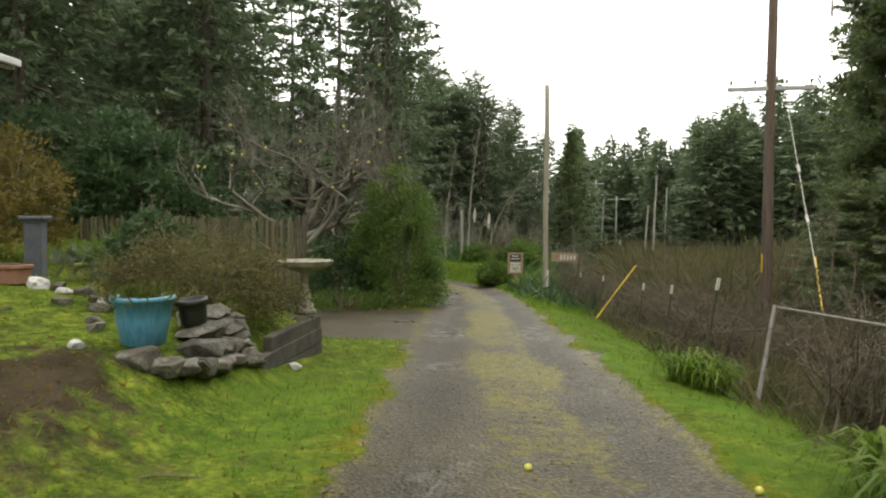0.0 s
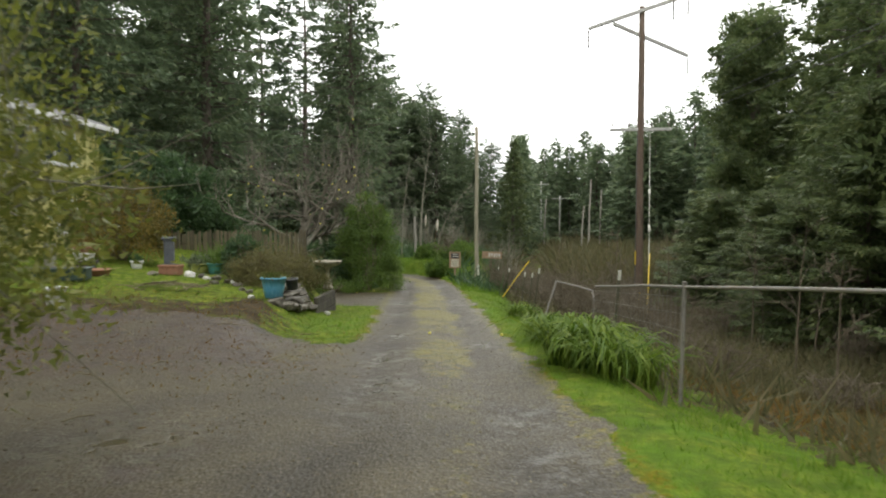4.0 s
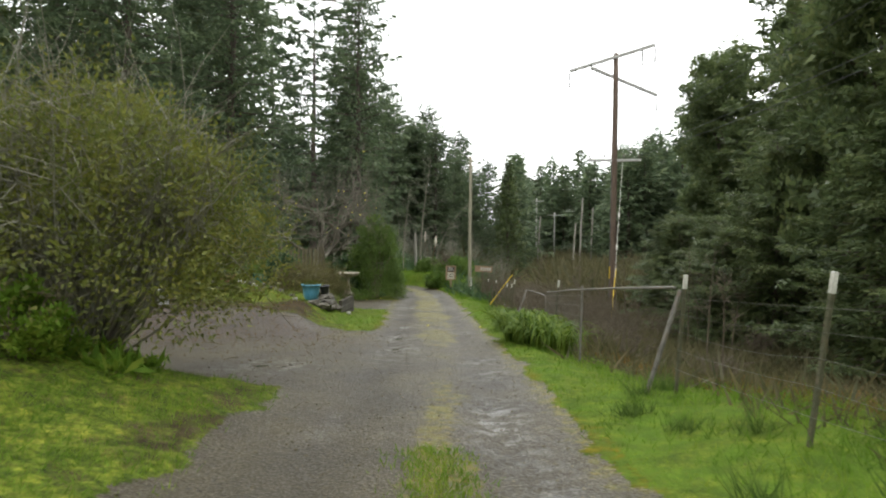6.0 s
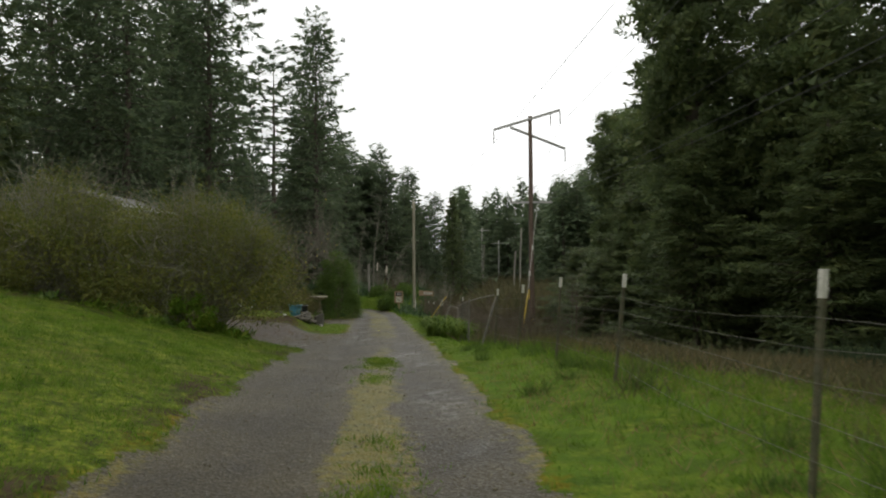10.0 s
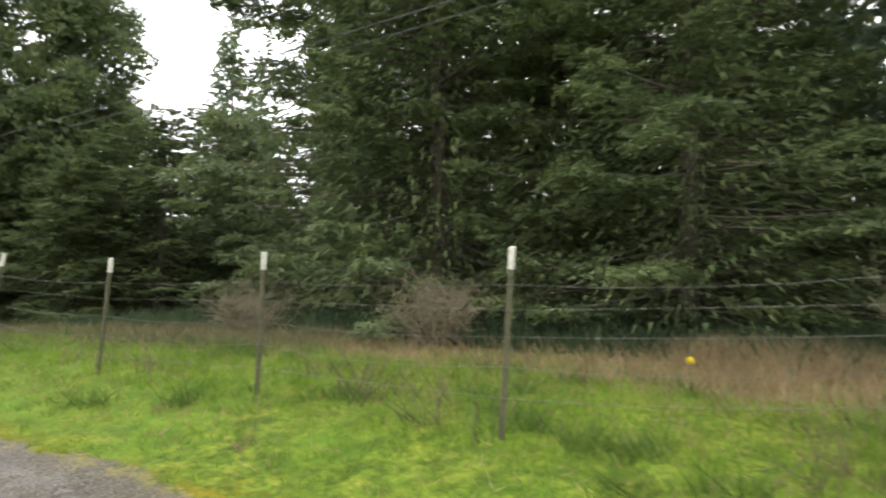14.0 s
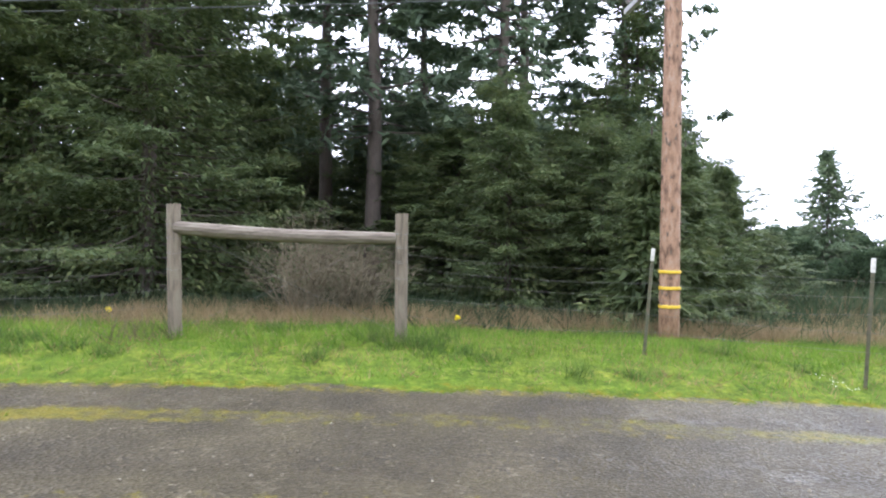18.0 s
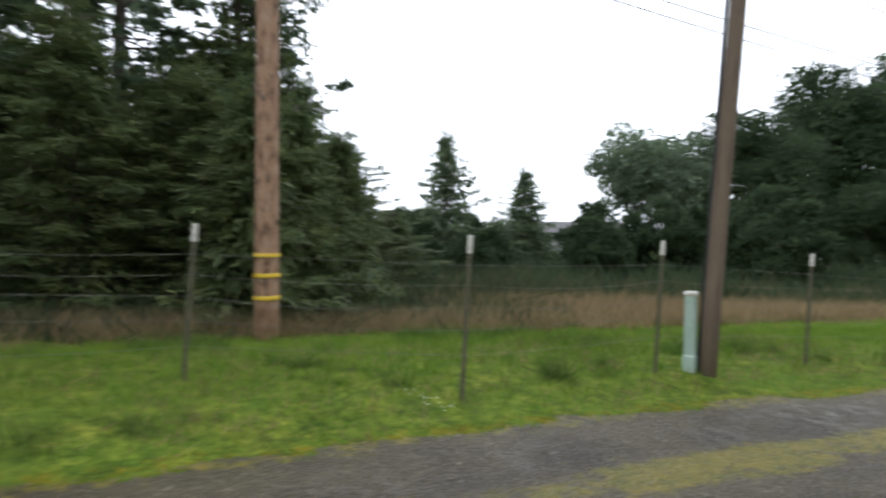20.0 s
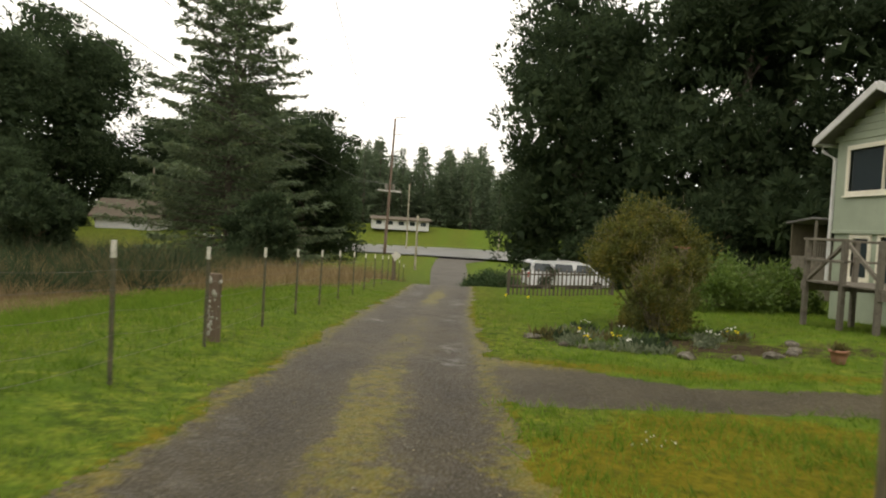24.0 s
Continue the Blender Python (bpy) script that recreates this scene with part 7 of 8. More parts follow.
# timber deck and stairs
dk = thing("deck", (-10.6, -57.3, gz(-10, -57.3)), "weathered grey timber deck with rails and steps", "deck")
o = dk.location
zd = 1.98
for k in range(14):
    part("deck_board", Shape().box((-12.25 + k * 0.165 - o.x, -57.95 - o.y, zd - 0.035 - o.z), (-12.11 + k * 0.165 - o.x, -55.6 - o.y, zd - o.z), 0.006), deck_wood, dk)
for y in (-57.93, -55.62):
    part("joist", Shape().box((-12.25 - o.x, y - 0.03 - o.y, zd - 0.22 - o.z), (-9.95 - o.x, y + 0.03 - o.y, zd - 0.036 - o.z), 0.006), deck_wood, dk)
for x, y in ((-10.0, -57.85), (-10.0, -56.7), (-10.0, -55.7), (-11.1, -57.85), (-12.1, -55.7)):
    part("post", Shape().box((x - 0.05 - o.x, y - 0.05 - o.y, gz(x, y) - 0.2 - o.z), (x + 0.05 - o.x, y + 0.05 - o.y, 2.86 - o.z), 0.008), deck_wood, dk)
for zz in (2.42, 2.86):
    part("rail", Shape().box((-10.06 - o.x, -57.95 - o.y, zz - 0.03 - o.z), (-9.94 - o.x, -56.65 - o.y, zz + 0.02 - o.z), 0.006), deck_wood, dk)
    part("rail", Shape().box((-12.2 - o.x, -57.93 - o.y, zz - 0.03 - o.z), (-9.98 - o.x, -57.83 - o.y, zz + 0.02 - o.z), 0.006), deck_wood, dk)
for a, b in (((-10.0, -57.8, 2.0), (-10.0, -56.75, 2.75)), ((-10.35, -55.65, 2.84), (-10.35, -54.35, 1.86)), ((-11.35, -55.65, 2.84), (-11.35, -54.35, 1.86)), ((-10.05, -56.7, 2.8), (-10.05, -55.7, 2.05))):
    part("rail", Shape().tube([tuple(Vector(a) - o), tuple(Vector(b) - o)], 0.045, 4), deck_wood, dk)
for k in range(5):
    y = -55.42 + k * 0.26
    part("step", Shape().box((-11.3 - o.x, y - 0.14 - o.y, zd - 0.17 * (k + 1) - 0.045 - o.z), (-10.4 - o.x, y + 0.15 - o.y, zd - 0.17 * (k + 1) - o.z), 0.008), deck_wood, dk)
for x in (-11.33, -10.37):
    part("stringer", Shape().tube([tuple(Vector((x, -55.6, zd - 0.15)) - o), tuple(Vector((x, -54.2, zd - 1.05)) - o)], 0.07, 4), deck_wood, dk)
    part("newel_post", Shape().box((x - 0.045 - o.x, -54.39 - o.y, gz(x, -54.35) - 0.2 - o.z), (x + 0.045 - o.x, -54.30 - o.y, 1.95 - o.z), 0.008), deck_wood, dk)
# small porch seen beyond the sage house
pc = thing("porch", (-19.7, -72.0, 2.25), "small grey porch with a railing under the dark trees", "porch")
part("roof", Shape().box((-1.2, -0.9, 1.52), (0.75, 0.95, 1.62), 0.02, pose(0, 0, 0, 6, 0, 0)), shingle, pc)
for dx in (-0.9, 0.5):
    part("post", Shape().box((dx - 0.05, 0.66, 0), (dx + 0.05, 0.76, 1.56), 0.01), deck_wood, pc)
for k in range(13):
    part("baluster", Shape().box((-0.88 + k * 0.11, 0.69, 0.02), (-0.84 + k * 0.11, 0.73, 0.6), 0.004), deck_wood, pc)
part("rail", Shape().box((-0.95, 0.67, 0.6), (0.55, 0.75, 0.66), 0.008), deck_wood, pc)
part("floor", Shape().box((-1, -0.8, -2.2), (0.6, 0.8, 0.02), 0.01), deck_wood, pc)
part("wall", Shape().box((-1, -0.9, 0.02), (0.6, -0.8, 1.5), 0.01), fence_wood, pc)

# white picket fence, white car
picket_fence("picket_fence", (-5.6, -68.2), (-9.6, -68.6), 0.92, "low weathered brown picket fence before a parked car", brown_picket, 0.15, 0.065, rag=0.04, seed=7)


def suv(x, y, turn, label):
    """A boxy white car: body with glasshouse, windows, wheels, lamps."""
    z = gz(x, y)
    ob = thing("car", (x, y, z), label, "car", turn=turn)
    s = Shape()
    prof = [(-2.2, 0.35), (-2.25, 0.75), (-2.22, 0.98), (-2.19, 1.08), (-2.08, 1.54), (-1.9, 1.62), (0.4, 1.64), (0.95, 1.54), (1.65, 1.06), (2.1, 0.94), (2.22, 0.75), (2.24, 0.4)]
    n = len(prof)
    v = [(a, -0.85 if b < 1.05 else -0.72, b) for a, b in prof] + [(a, 0.85 if b < 1.05 else 0.72, b) for a, b in prof]
    f = [tuple(range(n))[::-1], tuple(range(n, 2 * n))] + [(k, (k + 1) % n, (k + 1) % n + n, k + n) for k in range(n)]
    s.put(v, f)
    part("body", s, van_white, ob)
    for sy in (-1, 1):
        for a, b in ((-2.02, -1.05), (-0.93, 0.12), (0.24, 1.35)):
            q = Shape()
            y0, y1 = sy * 0.842, sy * 0.745
            top_b = b - 0.10 if b < 0.5 else b - 0.45
            q.put([(a, y0, 1.08), (b, y0, 1.08), (top_b, y1, 1.48), (a + 0.05, y1, 1.48), (a, y0 - sy * 0.02, 1.08), (b, y0 - sy * 0.02, 1.08), (top_b, y1 - sy * 0.02, 1.48), (a + 0.05, y1 - sy * 0.02, 1.48)],
                  [(0, 1, 2, 3), (7, 6, 5, 4), (0, 4, 5, 1), (1, 5, 6, 2), (2, 6, 7, 3), (3, 7, 4, 0)])
            part("side_window", q, window_glass, ob)
        part("tail_lamp", Shape().box((-2.26, sy * 0.62 - 0.12, 0.72), (-2.2, sy * 0.62 + 0.12, 1.0), 0.02), red_lens, ob, "red tail lamp")
        part("headlight", Shape().box((2.14, sy * 0.6 - 0.15, 0.62), (2.22, sy * 0.6 + 0.15, 0.78), 0.02), white_plastic, ob)
        for xx in (-1.4, 1.4):
            m = pose(xx, sy * 0.78, 0.33, 90, 0, 0)
            w = part("wheel", Shape().lathe([(0.20, -0.1), (0.31, -0.1), (0.33, -0.06), (0.33, 0.06), (0.31, 0.1), (0.20, 0.1)], 20, m), rubber, ob)
            part("rim", Shape().lathe([(0.02, -0.105), (0.19, -0.1), (0.2, 0.0), (0.19, 0.1), (0.02, 0.105)], 14, m), galv, w)
    part("rear_window", Shape().box((-2.205, -0.6, 1.10), (-2.14, 0.6, 1.48), 0.01), window_glass, ob)
    return ob


suv(-10.8, -79.3, 184, "white parked van behind the picket fence")

# highway, its far bank and roadside houses
hw = Shape()
ha, hb = Vector((60, -160, 0)), Vector((-60, -143, 0))
d = (hb - ha).normalized()
nrm = Vector((-d.y, d.x, 0))


def strip(name, c0, c1, zoff, material, label):
    """A band along the highway between two offsets from its middle, following the ground."""
    s = Shape()
    v, f = [], []
    for k in range(61):
        p = ha - d * 160 + d * (k * 430 / 60)
        for c in (c0, c1):
            q = p + nrm * c
            v.append((q.x, q.y, -1.6 + 0.7 * (c + 9) / 18 + zoff))
    for k in range(60):
        f.append((2 * k, 2 * k + 1, 2 * k + 3, 2 * k + 2))
    n = len(v)
    v += [(a, b, c - 0.15) for a, b, c in v]
    f = [q[::-1] for q in f] + [tuple(i + n for i in q) for q in f]
    s.put(v, f)
    return tagged(new(name, s.mesh(name, material)), label, "road", kind="structure")


strip("road", -9.0, 9.0, 0.0, asphalt, "wet grey two-lane highway crossing the lane's mouth")
strip("road_line", -0.15, 0.15, 0.012, road_paint, "pale centre line on the highway")
strip("road_line", -5.8, -5.6, 0.012, road_paint, "white edge line on the highway")
strip("road_line", 5.6, 5.8, 0.012, road_paint, "white edge line on the highway")

ap = Shape()
v = []
for k in range(24):
    y = -79 - k * 2.75
    w = 1.15 + 0.9 * float(sstep(-84, -125, y)) + 5.0 * float(sstep(-133, -146, y))
    v += [(float(road_x(y)) - w, y, gz(float(road_x(y)), y) + 0.02 + 0.08 * float(sstep(-79, -92, y))), (float(road_x(y)) + w, y, gz(float(road_x(y)), y) + 0.02 + 0.08 * float(sstep(-79, -92, y)))]
n = len(v)
v += [(a, b, c - 0.2) for a, b, c in v]
ap.put(v, [(2 * k, 2 * k + 1, 2 * k + 3, 2 * k + 2)[::-1] for k in range(23)] + [(2 * k + n, 2 * k + 1 + n, 2 * k + 3 + n, 2 * k + 2 + n) for k in range(23)])
tagged(new("apron", ap.mesh("apron", apron_stone)), "wet paved apron where the lane meets the highway", "road", kind="structure")


def far_house(x, y, L, W, h, wall, roofm, label, turn, rise=0.95, lights=5):
    z = gz(x, y)
    ob = thing("house", (x, y, z), label, "house", turn=turn)
    part("wall", Shape().box((-L / 2, -W / 2, -0.3), (L / 2, W / 2, h), 0.02), wall, ob)
    s = Shape()
    for sy in (-1, 1):
        v = [(-L / 2 - 0.5, sy * (W / 2 + 0.6), h - 0.05), (L / 2 + 0.5, sy * (W / 2 + 0.6), h - 0.05), (L / 2 + 0.5, 0, h + rise), (-L / 2 - 0.5, 0, h + rise)]
        v += [(a, b, c + 0.18) for a, b, c in v]
        s.put(v, [(0, 1, 2, 3), (7, 6, 5, 4), (0, 4, 5, 1), (1, 5, 6, 2), (2, 6, 7, 3), (3, 7, 4, 0)])
    part("roof", s, roofm, ob)
    for k in range(lights):
        xx = -L / 2 + L * (k + 0.5) / lights
        w = part("window", Shape().box((xx - 0.6, W / 2 - 0.02, 0.5), (xx + 0.6, W / 2 + 0.05, 1.35), 0.02), white_paint, ob)
        part("pane", Shape().box((xx - 0.5, W / 2 + 0.03, 0.58), (xx + 0.5, W / 2 + 0.06, 1.27)), window_glass, w)
    return ob


far_house(-4.6, -176, 10.5, 7, 1.5, white_paint, brown_roof, "long low white house with a brown roof beyond the highway", 4, rise=0.5)
far_house(25.6, -121, 6.2, 6, 0.9, white_paint, brown_roof, "low white house among trees across the field", 2, rise=1.8, lights=0)
board = thing("road_sign", (10.4, -158.5, gz(10.4, -158.5)), "small white sign on a post beyond the highway", "sign")
part("post", Shape().box((-0.05, -0.05, -0.3), (0.05, 0.05, 2.9), 0.01), galv, board)
part("plate", Shape().box((-0.35, 0.05, 1.75), (0.35, 0.09, 2.85), 0.01), white_tip, board)
far_house(46, -78, 10, 6, 3.0, white_paint, shingle, "white farm building behind the far thicket", 60)

# notice board and number board at the bend
nb = thing("notice_board", (0.0, 22.9, gz(0.0, 22.9)), "brown plywood notice board with two posted notices", "sign")
o = nb.location
part("post", Shape().box((-0.05, 0.02, -0.3), (0.05, 0.1, 0.9), 0.008), sign_board, nb)
part("board", Shape().box((-0.28, -0.02, 0.20 - o.z), (0.28, 0.02, 0.98 - o.z), 0.008), sign_board, nb)
n1 = part("upper_notice", Shape().box((-0.19, -0.028, 0.66 - o.z), (0.19, -0.021, 0.92 - o.z), 0.001), sign_black, nb, "black notice")
n2 = part("lower_notice", Shape().box((-0.18, -0.028, 0.26 - o.z), (0.18, -0.021, 0.62 - o.z), 0.001), sign_cream, nb, "cream posted notice")
for k, w in enumerate((0.26, 0.30)):
    part("text_bar", Shape().box((-w / 2, -0.033, 0.84 - 0.1 * k - o.z), (w / 2, -0.029, 0.88 - 0.1 * k - o.z)), white_tip, n1)
tc = bpy.data.curves.new("notice_text", "FONT")
tc.body, tc.size, tc.align_x, tc.extrude = "POSTED", 0.095, "CENTER", 0.002
tob = new("notice_text", tc)
tob.data.materials.append(sign_black)
tob.parent = n2
tob.matrix_basis = pose(0, -0.031, 0.50 - o.z, 90, 0, 0)
for k in range(4):
    part("text_bar", Shape().box((-0.13, -0.033, 0.44 - 0.045 * k - o.z), (0.13 - 0.03 * (k % 2), -0.029, 0.455 - 0.045 * k - o.z)), sign_black, n2)
nn = thing("number_board", (1.75, 23.1, gz(1.75, 23.1)), "brown wooden board with pale bars on a short post", "sign")
o = nn.location
part("post", Shape().box((-0.05, 0.02, -0.3), (0.05, 0.12, 0.95 - o.z), 0.008), old_pole_wood, nn)
bd = part("board", Shape().box((-0.50, -0.02, 0.64 - o.z), (0.46, 0.02, 0.98 - o.z), 0.01, pose(0, 0, 0, 0, 3, 0)), sign_board, nn)
for k in range(5):
    part("text_bar", Shape().box((-0.18 + 0.12 * k, -0.034, 0.72 - o.z), (-0.11 + 0.12 * k, -0.022, 0.90 - o.z), 0.002, pose(0, 0, 0, 0, 3, 0)), white_tip, bd)

# ---- plants along the lane ----


def strap_clump(x, y, n, r, length, width, material, label, seed, name="lily_clump"):
    """Arching strap leaves from a crown, each a bent three-part blade."""
    rng = np.random.default_rng(seed)
    ob = thing(name, (x, y, gz(x, y)), label, "plant")
    fans = 9
    for k in range(fans):
        V, F = [], []
        for i in range(n // fans):
            a = rng.random() * 6.283
            q, az = math.sqrt(rng.random()) * r, 6.283 * (k + rng.random()) / fans
            c = np.array([q * math.cos(az), q * math.sin(az), 0.0])
            c[2] = gz(x + c[0], y + c[1]) - ob.location.z
            L, w = length * rng.uniform(0.55, 1.2), width * rng.uniform(0.6, 1.25)
            out = np.array([math.cos(a), math.sin(a), 0]) * rng.uniform(0.3, 1.15)
            side = np.array([-math.sin(a), math.cos(a), rng.normal() * 0.35])
            sway = rng.normal(size=3) * [0.07, 0.07, 0.03] * L
            pts = [c, c + out * L * 0.22 + [0, 0, L * 0.50], c + out * L * 0.58 + [0, 0, L * 0.70] + sway, c + out * L * 0.86 + [0, 0, L * rng.uniform(0.45, 0.68)] + sway * 1.5, c + out * L * 1.05 + [0, 0, L * rng.uniform(0.12, 0.5)] + sway * 2]
            o = len(V)
            for j, p in enumerate(pts):
                ww = w * (0.8, 1.0, 0.85, 0.55, 0.06)[j] / 2
                V += [p + side * ww, p - side * ww]
            F += [(o + 2 * j, o + 2 * j + 1, o + 2 * j + 3, o + 2 * j + 2) for j in range(4)]
        part("leaf_fan", link_mesh("leaf_fan", np.array(V), np.array(F), material, True), None, ob)
    return ob


for i, (x, y, n, r, L, w) in enumerate(((1.62, 5.3, 200, 0.34, 0.48, 0.022), (1.82, 1.55, 260, 0.40, 0.52, 0.024), (1.72, 0.75, 300, 0.42, 0.58, 0.025), (1.95, -0.75, 320, 0.48, 0.74, 0.028),
                                        (1.78, -1.55, 380, 0.52, 0.80, 0.030), (2.05, -2.3, 260, 0.40, 0.66, 0.027))):
    strap_clump(x, y, int(n * 1.8), r * 0.92, L * 0.9, w, strap_leaf, "bright green clump of arching strap leaves on the verge", 50 + i)


def pampas(x, y, seed):
    ob = strap_clump(x, y, 180, 0.4, 1.3, 0.02, ball_leaf, "pampas grass with pale plumes", seed, "pampas_grass")
    rr = random.Random(seed)
    for k in range(3):
        a = rr.uniform(0, 6.28)
        b = Vector((0.4 * math.cos(a), 0.4 * math.sin(a), 2.0 + rr.uniform(0, 0.5)))
        part("stalk", Shape().tube([(0, 0, 0), b], 0.008, 4), dry_leaf, ob)
        part("plume", Shape().tube([b - Vector((0, 0, 0.35)), b, b + Vector((0.03, 0, 0.45))], [0.03, 0.09, 0.01], 7), plume, ob, "pale feathery plume")


pampas(-1.6, 34.5, 62)
for x, y, h, r, lab, mt, sd, lf in ((-1.4, 31.5, 0.8, 1.1, "low green weeds at the lane's bend", ball_leaf, 71, 0.12), (-0.6, 25.5, 0.7, 0.9, "low green weeds below the notice board", ball_leaf, 72, 0.12), (0.4, 27.5, 0.9, 1.2, "low green weeds at the lane's bend", ball_leaf, 73, 0.12),
                                    
                                    (-10.0, -62.3, 1.45, 1.7, "broad green rhododendron on the lawn", hedge_leaf, 76, 0.12), (-12.2, -63.0, 1.35, 1.5, "broad green rhododendron on the lawn", hedge_leaf, 77, 0.12),
                                    (-8.4, -88.0, 1.1, 1.9, "clipped green hedge at the lane's end", rhodo_leaf, 78, 0.12)):
    shrub("shrub", x, y, h, r, lab, mt, sd, lf, 90, 110, 20, lift=-0.02)
shrub("golden_shrub", -6.45, -57.8, 2.5, 1.5, "golden-green rounded shrub in the flower bed", gold_leaf, 74, 0.06, 250, 150, 34, lift=0.60, lump=0.16)
shrub("golden_shrub", -5.8, -55.6, 1.45, 0.66, "small leafy green shrub in the flower bed", gold_leaf, 75, 0.05, 120, 120, 24, lift=0.0)
# bird house on a post beside the shrub
bh = thing("bird_house", (-6.75, -56.9, gz(-6.75, -56.9)), "small wooden bird house with a red roof on a post", "bird house")
part("post", Shape().box((-0.03, -0.03, -0.2), (0.03, 0.03, 1.35), 0.004), deck_wood, bh)
part("box", Shape().box((-0.09, -0.09, 1.35), (0.09, 0.09, 1.58), 0.006), fence_wood, bh)
part("roof", Shape().box((-0.15, -0.14, 1.58), (0.15, 0.14, 1.61), 0.004, pose(0, 0, 0, 2, 0, 0)), terracotta, bh)
# flower bed at the sage house
rb = random.Random(6)
for i in range(44):
    a, q = rb.uniform(0, 6.28), math.sqrt(rb.random())
    x, y = -5.2 + 1.75 * q * math.cos(a), -54.9 + 1.75 * q * math.sin(a)
    if x < -6.2 and y > -54.5 and i % 3:
        continue
    ob = thing("bed_plant", (x, y, gz(x, y)), "low leafy bedding plant in dark soil", "plant", "bedding plants")
    k = rb.uniform(0.6, 1.25)
    tuft(ob, (0, 0, 0.02), 90, 0.12 * k, 0.17 * k, 0.045, rb.choice([ball_leaf, cypress_leaf, hedge_leaf, pale_leaf, heath_leaf]), 200 + i)
    if i % 4 == 0:
        petal = rb.choice([white_petal, white_petal, flower_leaf])
        for j in range(4):
            part("bloom", Shape().lathe([(0.006, 0), (0.022, 0.012), (0.020, 0.018), (0.006, 0.012)], 7, pose(rb.gauss(0, 0.06), rb.gauss(0, 0.06), rb.uniform(0.12, 0.18), rb.uniform(-40, 40), rb.uniform(-40, 40), 0), wave=0.15, lobes=3), petal, ob)
for i in range(14):
    a = rb.uniform(-0.4, 2.9)
    x, y = -5.5 + 2.1 * math.cos(a), -54.9 + 1.9 * math.sin(a)
    r = rb.uniform(0.05, 0.11)
    ob = new("rock", Shape().rock((0, 0, 0), (r * 1.3, r, r * 0.7), rb).mesh("rock", stone))
    ob.location = (x, y, gz(x, y) + r * 0.2)
    tagged(ob, "edging stone of the flower bed", "rock", "bed stones")
fp = pot("terracotta_pot", -7.35, -53.0, 0.12, 0.085, 0.20, terracotta, "small terracotta pot with a plant on the lawn's edge")
tuft(fp, (0, 0, 0.17), 70, 0.05, 0.14, 0.05, heath_leaf, 240)
# daffodils in the field and verge
for x, y in ((6.69, -32.75), (7.05, -27.17), (-4.6, -63.2), (-5.2, -63.0)):
    ob = thing("daffodil", (x, y, gz(x, y)), "single yellow daffodil in the grass", "flower", "daffodils")
    part("stem", Shape().tube([(0, 0, 0), (0.01, 0, 0.16), (0.03, 0, 0.24)], 0.005, 4), strap_leaf, ob)
    part("bloom", Shape().lathe([(0.012, 0), (0.05, 0.02), (0.045, 0.03), (0.020, 0.035), (0.028, 0.06), (0.01, 0.05)], 9, pose(0.03, 0, 0.24, 0, 55, 0), wave=0.15, lobes=3), flower_leaf, ob)


for x, y in ((-2.82, -48.49), (-2.68, -48.4), (2.34, -36.16), (2.5, -36.05), (2.2, -36.2)):
    ob = thing("daisy", (x, y, gz(x, y)), "small white daisies open in the short grass", "flower", "daisies")
    tuft(ob, (0, 0, 0.06), 7, 0.07, 0.018, 0.016, white_petal, 610 + int(x * 7), "bloom", spread=1.0)

# bare twiggy shrubs behind the brace and in the ditch
def bare_shrub(x, y, H, R, label, seed, n=60, material=None):
    rng = np.random.default_rng(seed)
    ob = thing("bare_shrub", (x, y, gz(x, y)), label, "shrub", "bare shrubs")
    wood = []
    for i in range(n):
        a, sp = rng.random() * 6.283, rng.random() ** 0.6
        h = H * rng.uniform(0.55, 1.05) * (1 - 0.35 * sp)
        p0 = np.array([rng.normal() * 0.16 * R, rng.normal() * 0.16 * R, -0.05])
        p2 = np.array([R * sp * math.cos(a), R * sp * math.sin(a), h])
        p1 = (p0 + p2) / 2 + np.array([0, 0, 0.15 * h]) + rng.normal(size=3) * [0.13 * R, 0.13 * R, 0.10]
        wood.append(tube_arrays([p0, p1, p2], [0.014, 0.009, 0.003], 4))
        for k in range(8):
            b = p0 + (p1 - p0) * rng.uniform(0.4, 1.0) if k < 3 else p1 + (p2 - p1) * rng.random()
            e = b + rng.normal(size=3) * [0.36, 0.36, 0.26] * min(1.0, H / 2) + [0, 0, 0.08]
            wood.append(tube_arrays([b, e], [0.005, 0.002], 3))
    step = max(9, (len(wood) // 6) // 9 * 9)
    for k in range(0, len(wood), step):
        part("branch", link_mesh("branch", *join_arrays(wood[k:k + step]), material or twig_bark), None, ob)
    return ob


for x, y, H, R, sd in ((9.7, -29.9, 2.3, 1.35, 1), (10.4, -30.9, 2.1, 1.3, 2), (9.0, -22.5, 1.4, 1.2, 4), (8.8, -18, 1.2, 1.1, 6)):
    bare_shrub(x, y, H, R, "leafless grey-brown shrub at the wood's edge", 300 + sd, 84)
rt = random.Random(17)
for i in range(34):
    y = rt.uniform(0, 30)
    x = float(road_x(y)) + 3.4 + abs(rt.gauss(0, 2.6))
    bare_shrub(x, y, rt.uniform(1.0, 1.9) * (0.6 if y < 4 else 1.0), rt.uniform(0.8, 1.4), "bare tangled brush in the ditch beyond the fence", 330 + i, 44, brush_twig)
for i in range(9):
    x, y = rt.uniform(-5, 4), rt.uniform(38, 58)
    bare_shrub(x, y, rt.uniform(2.5, 5.5), rt.uniform(0.8, 1.6), "slender bare saplings at the edge of the wood", 380 + i, 26, grey_bark)


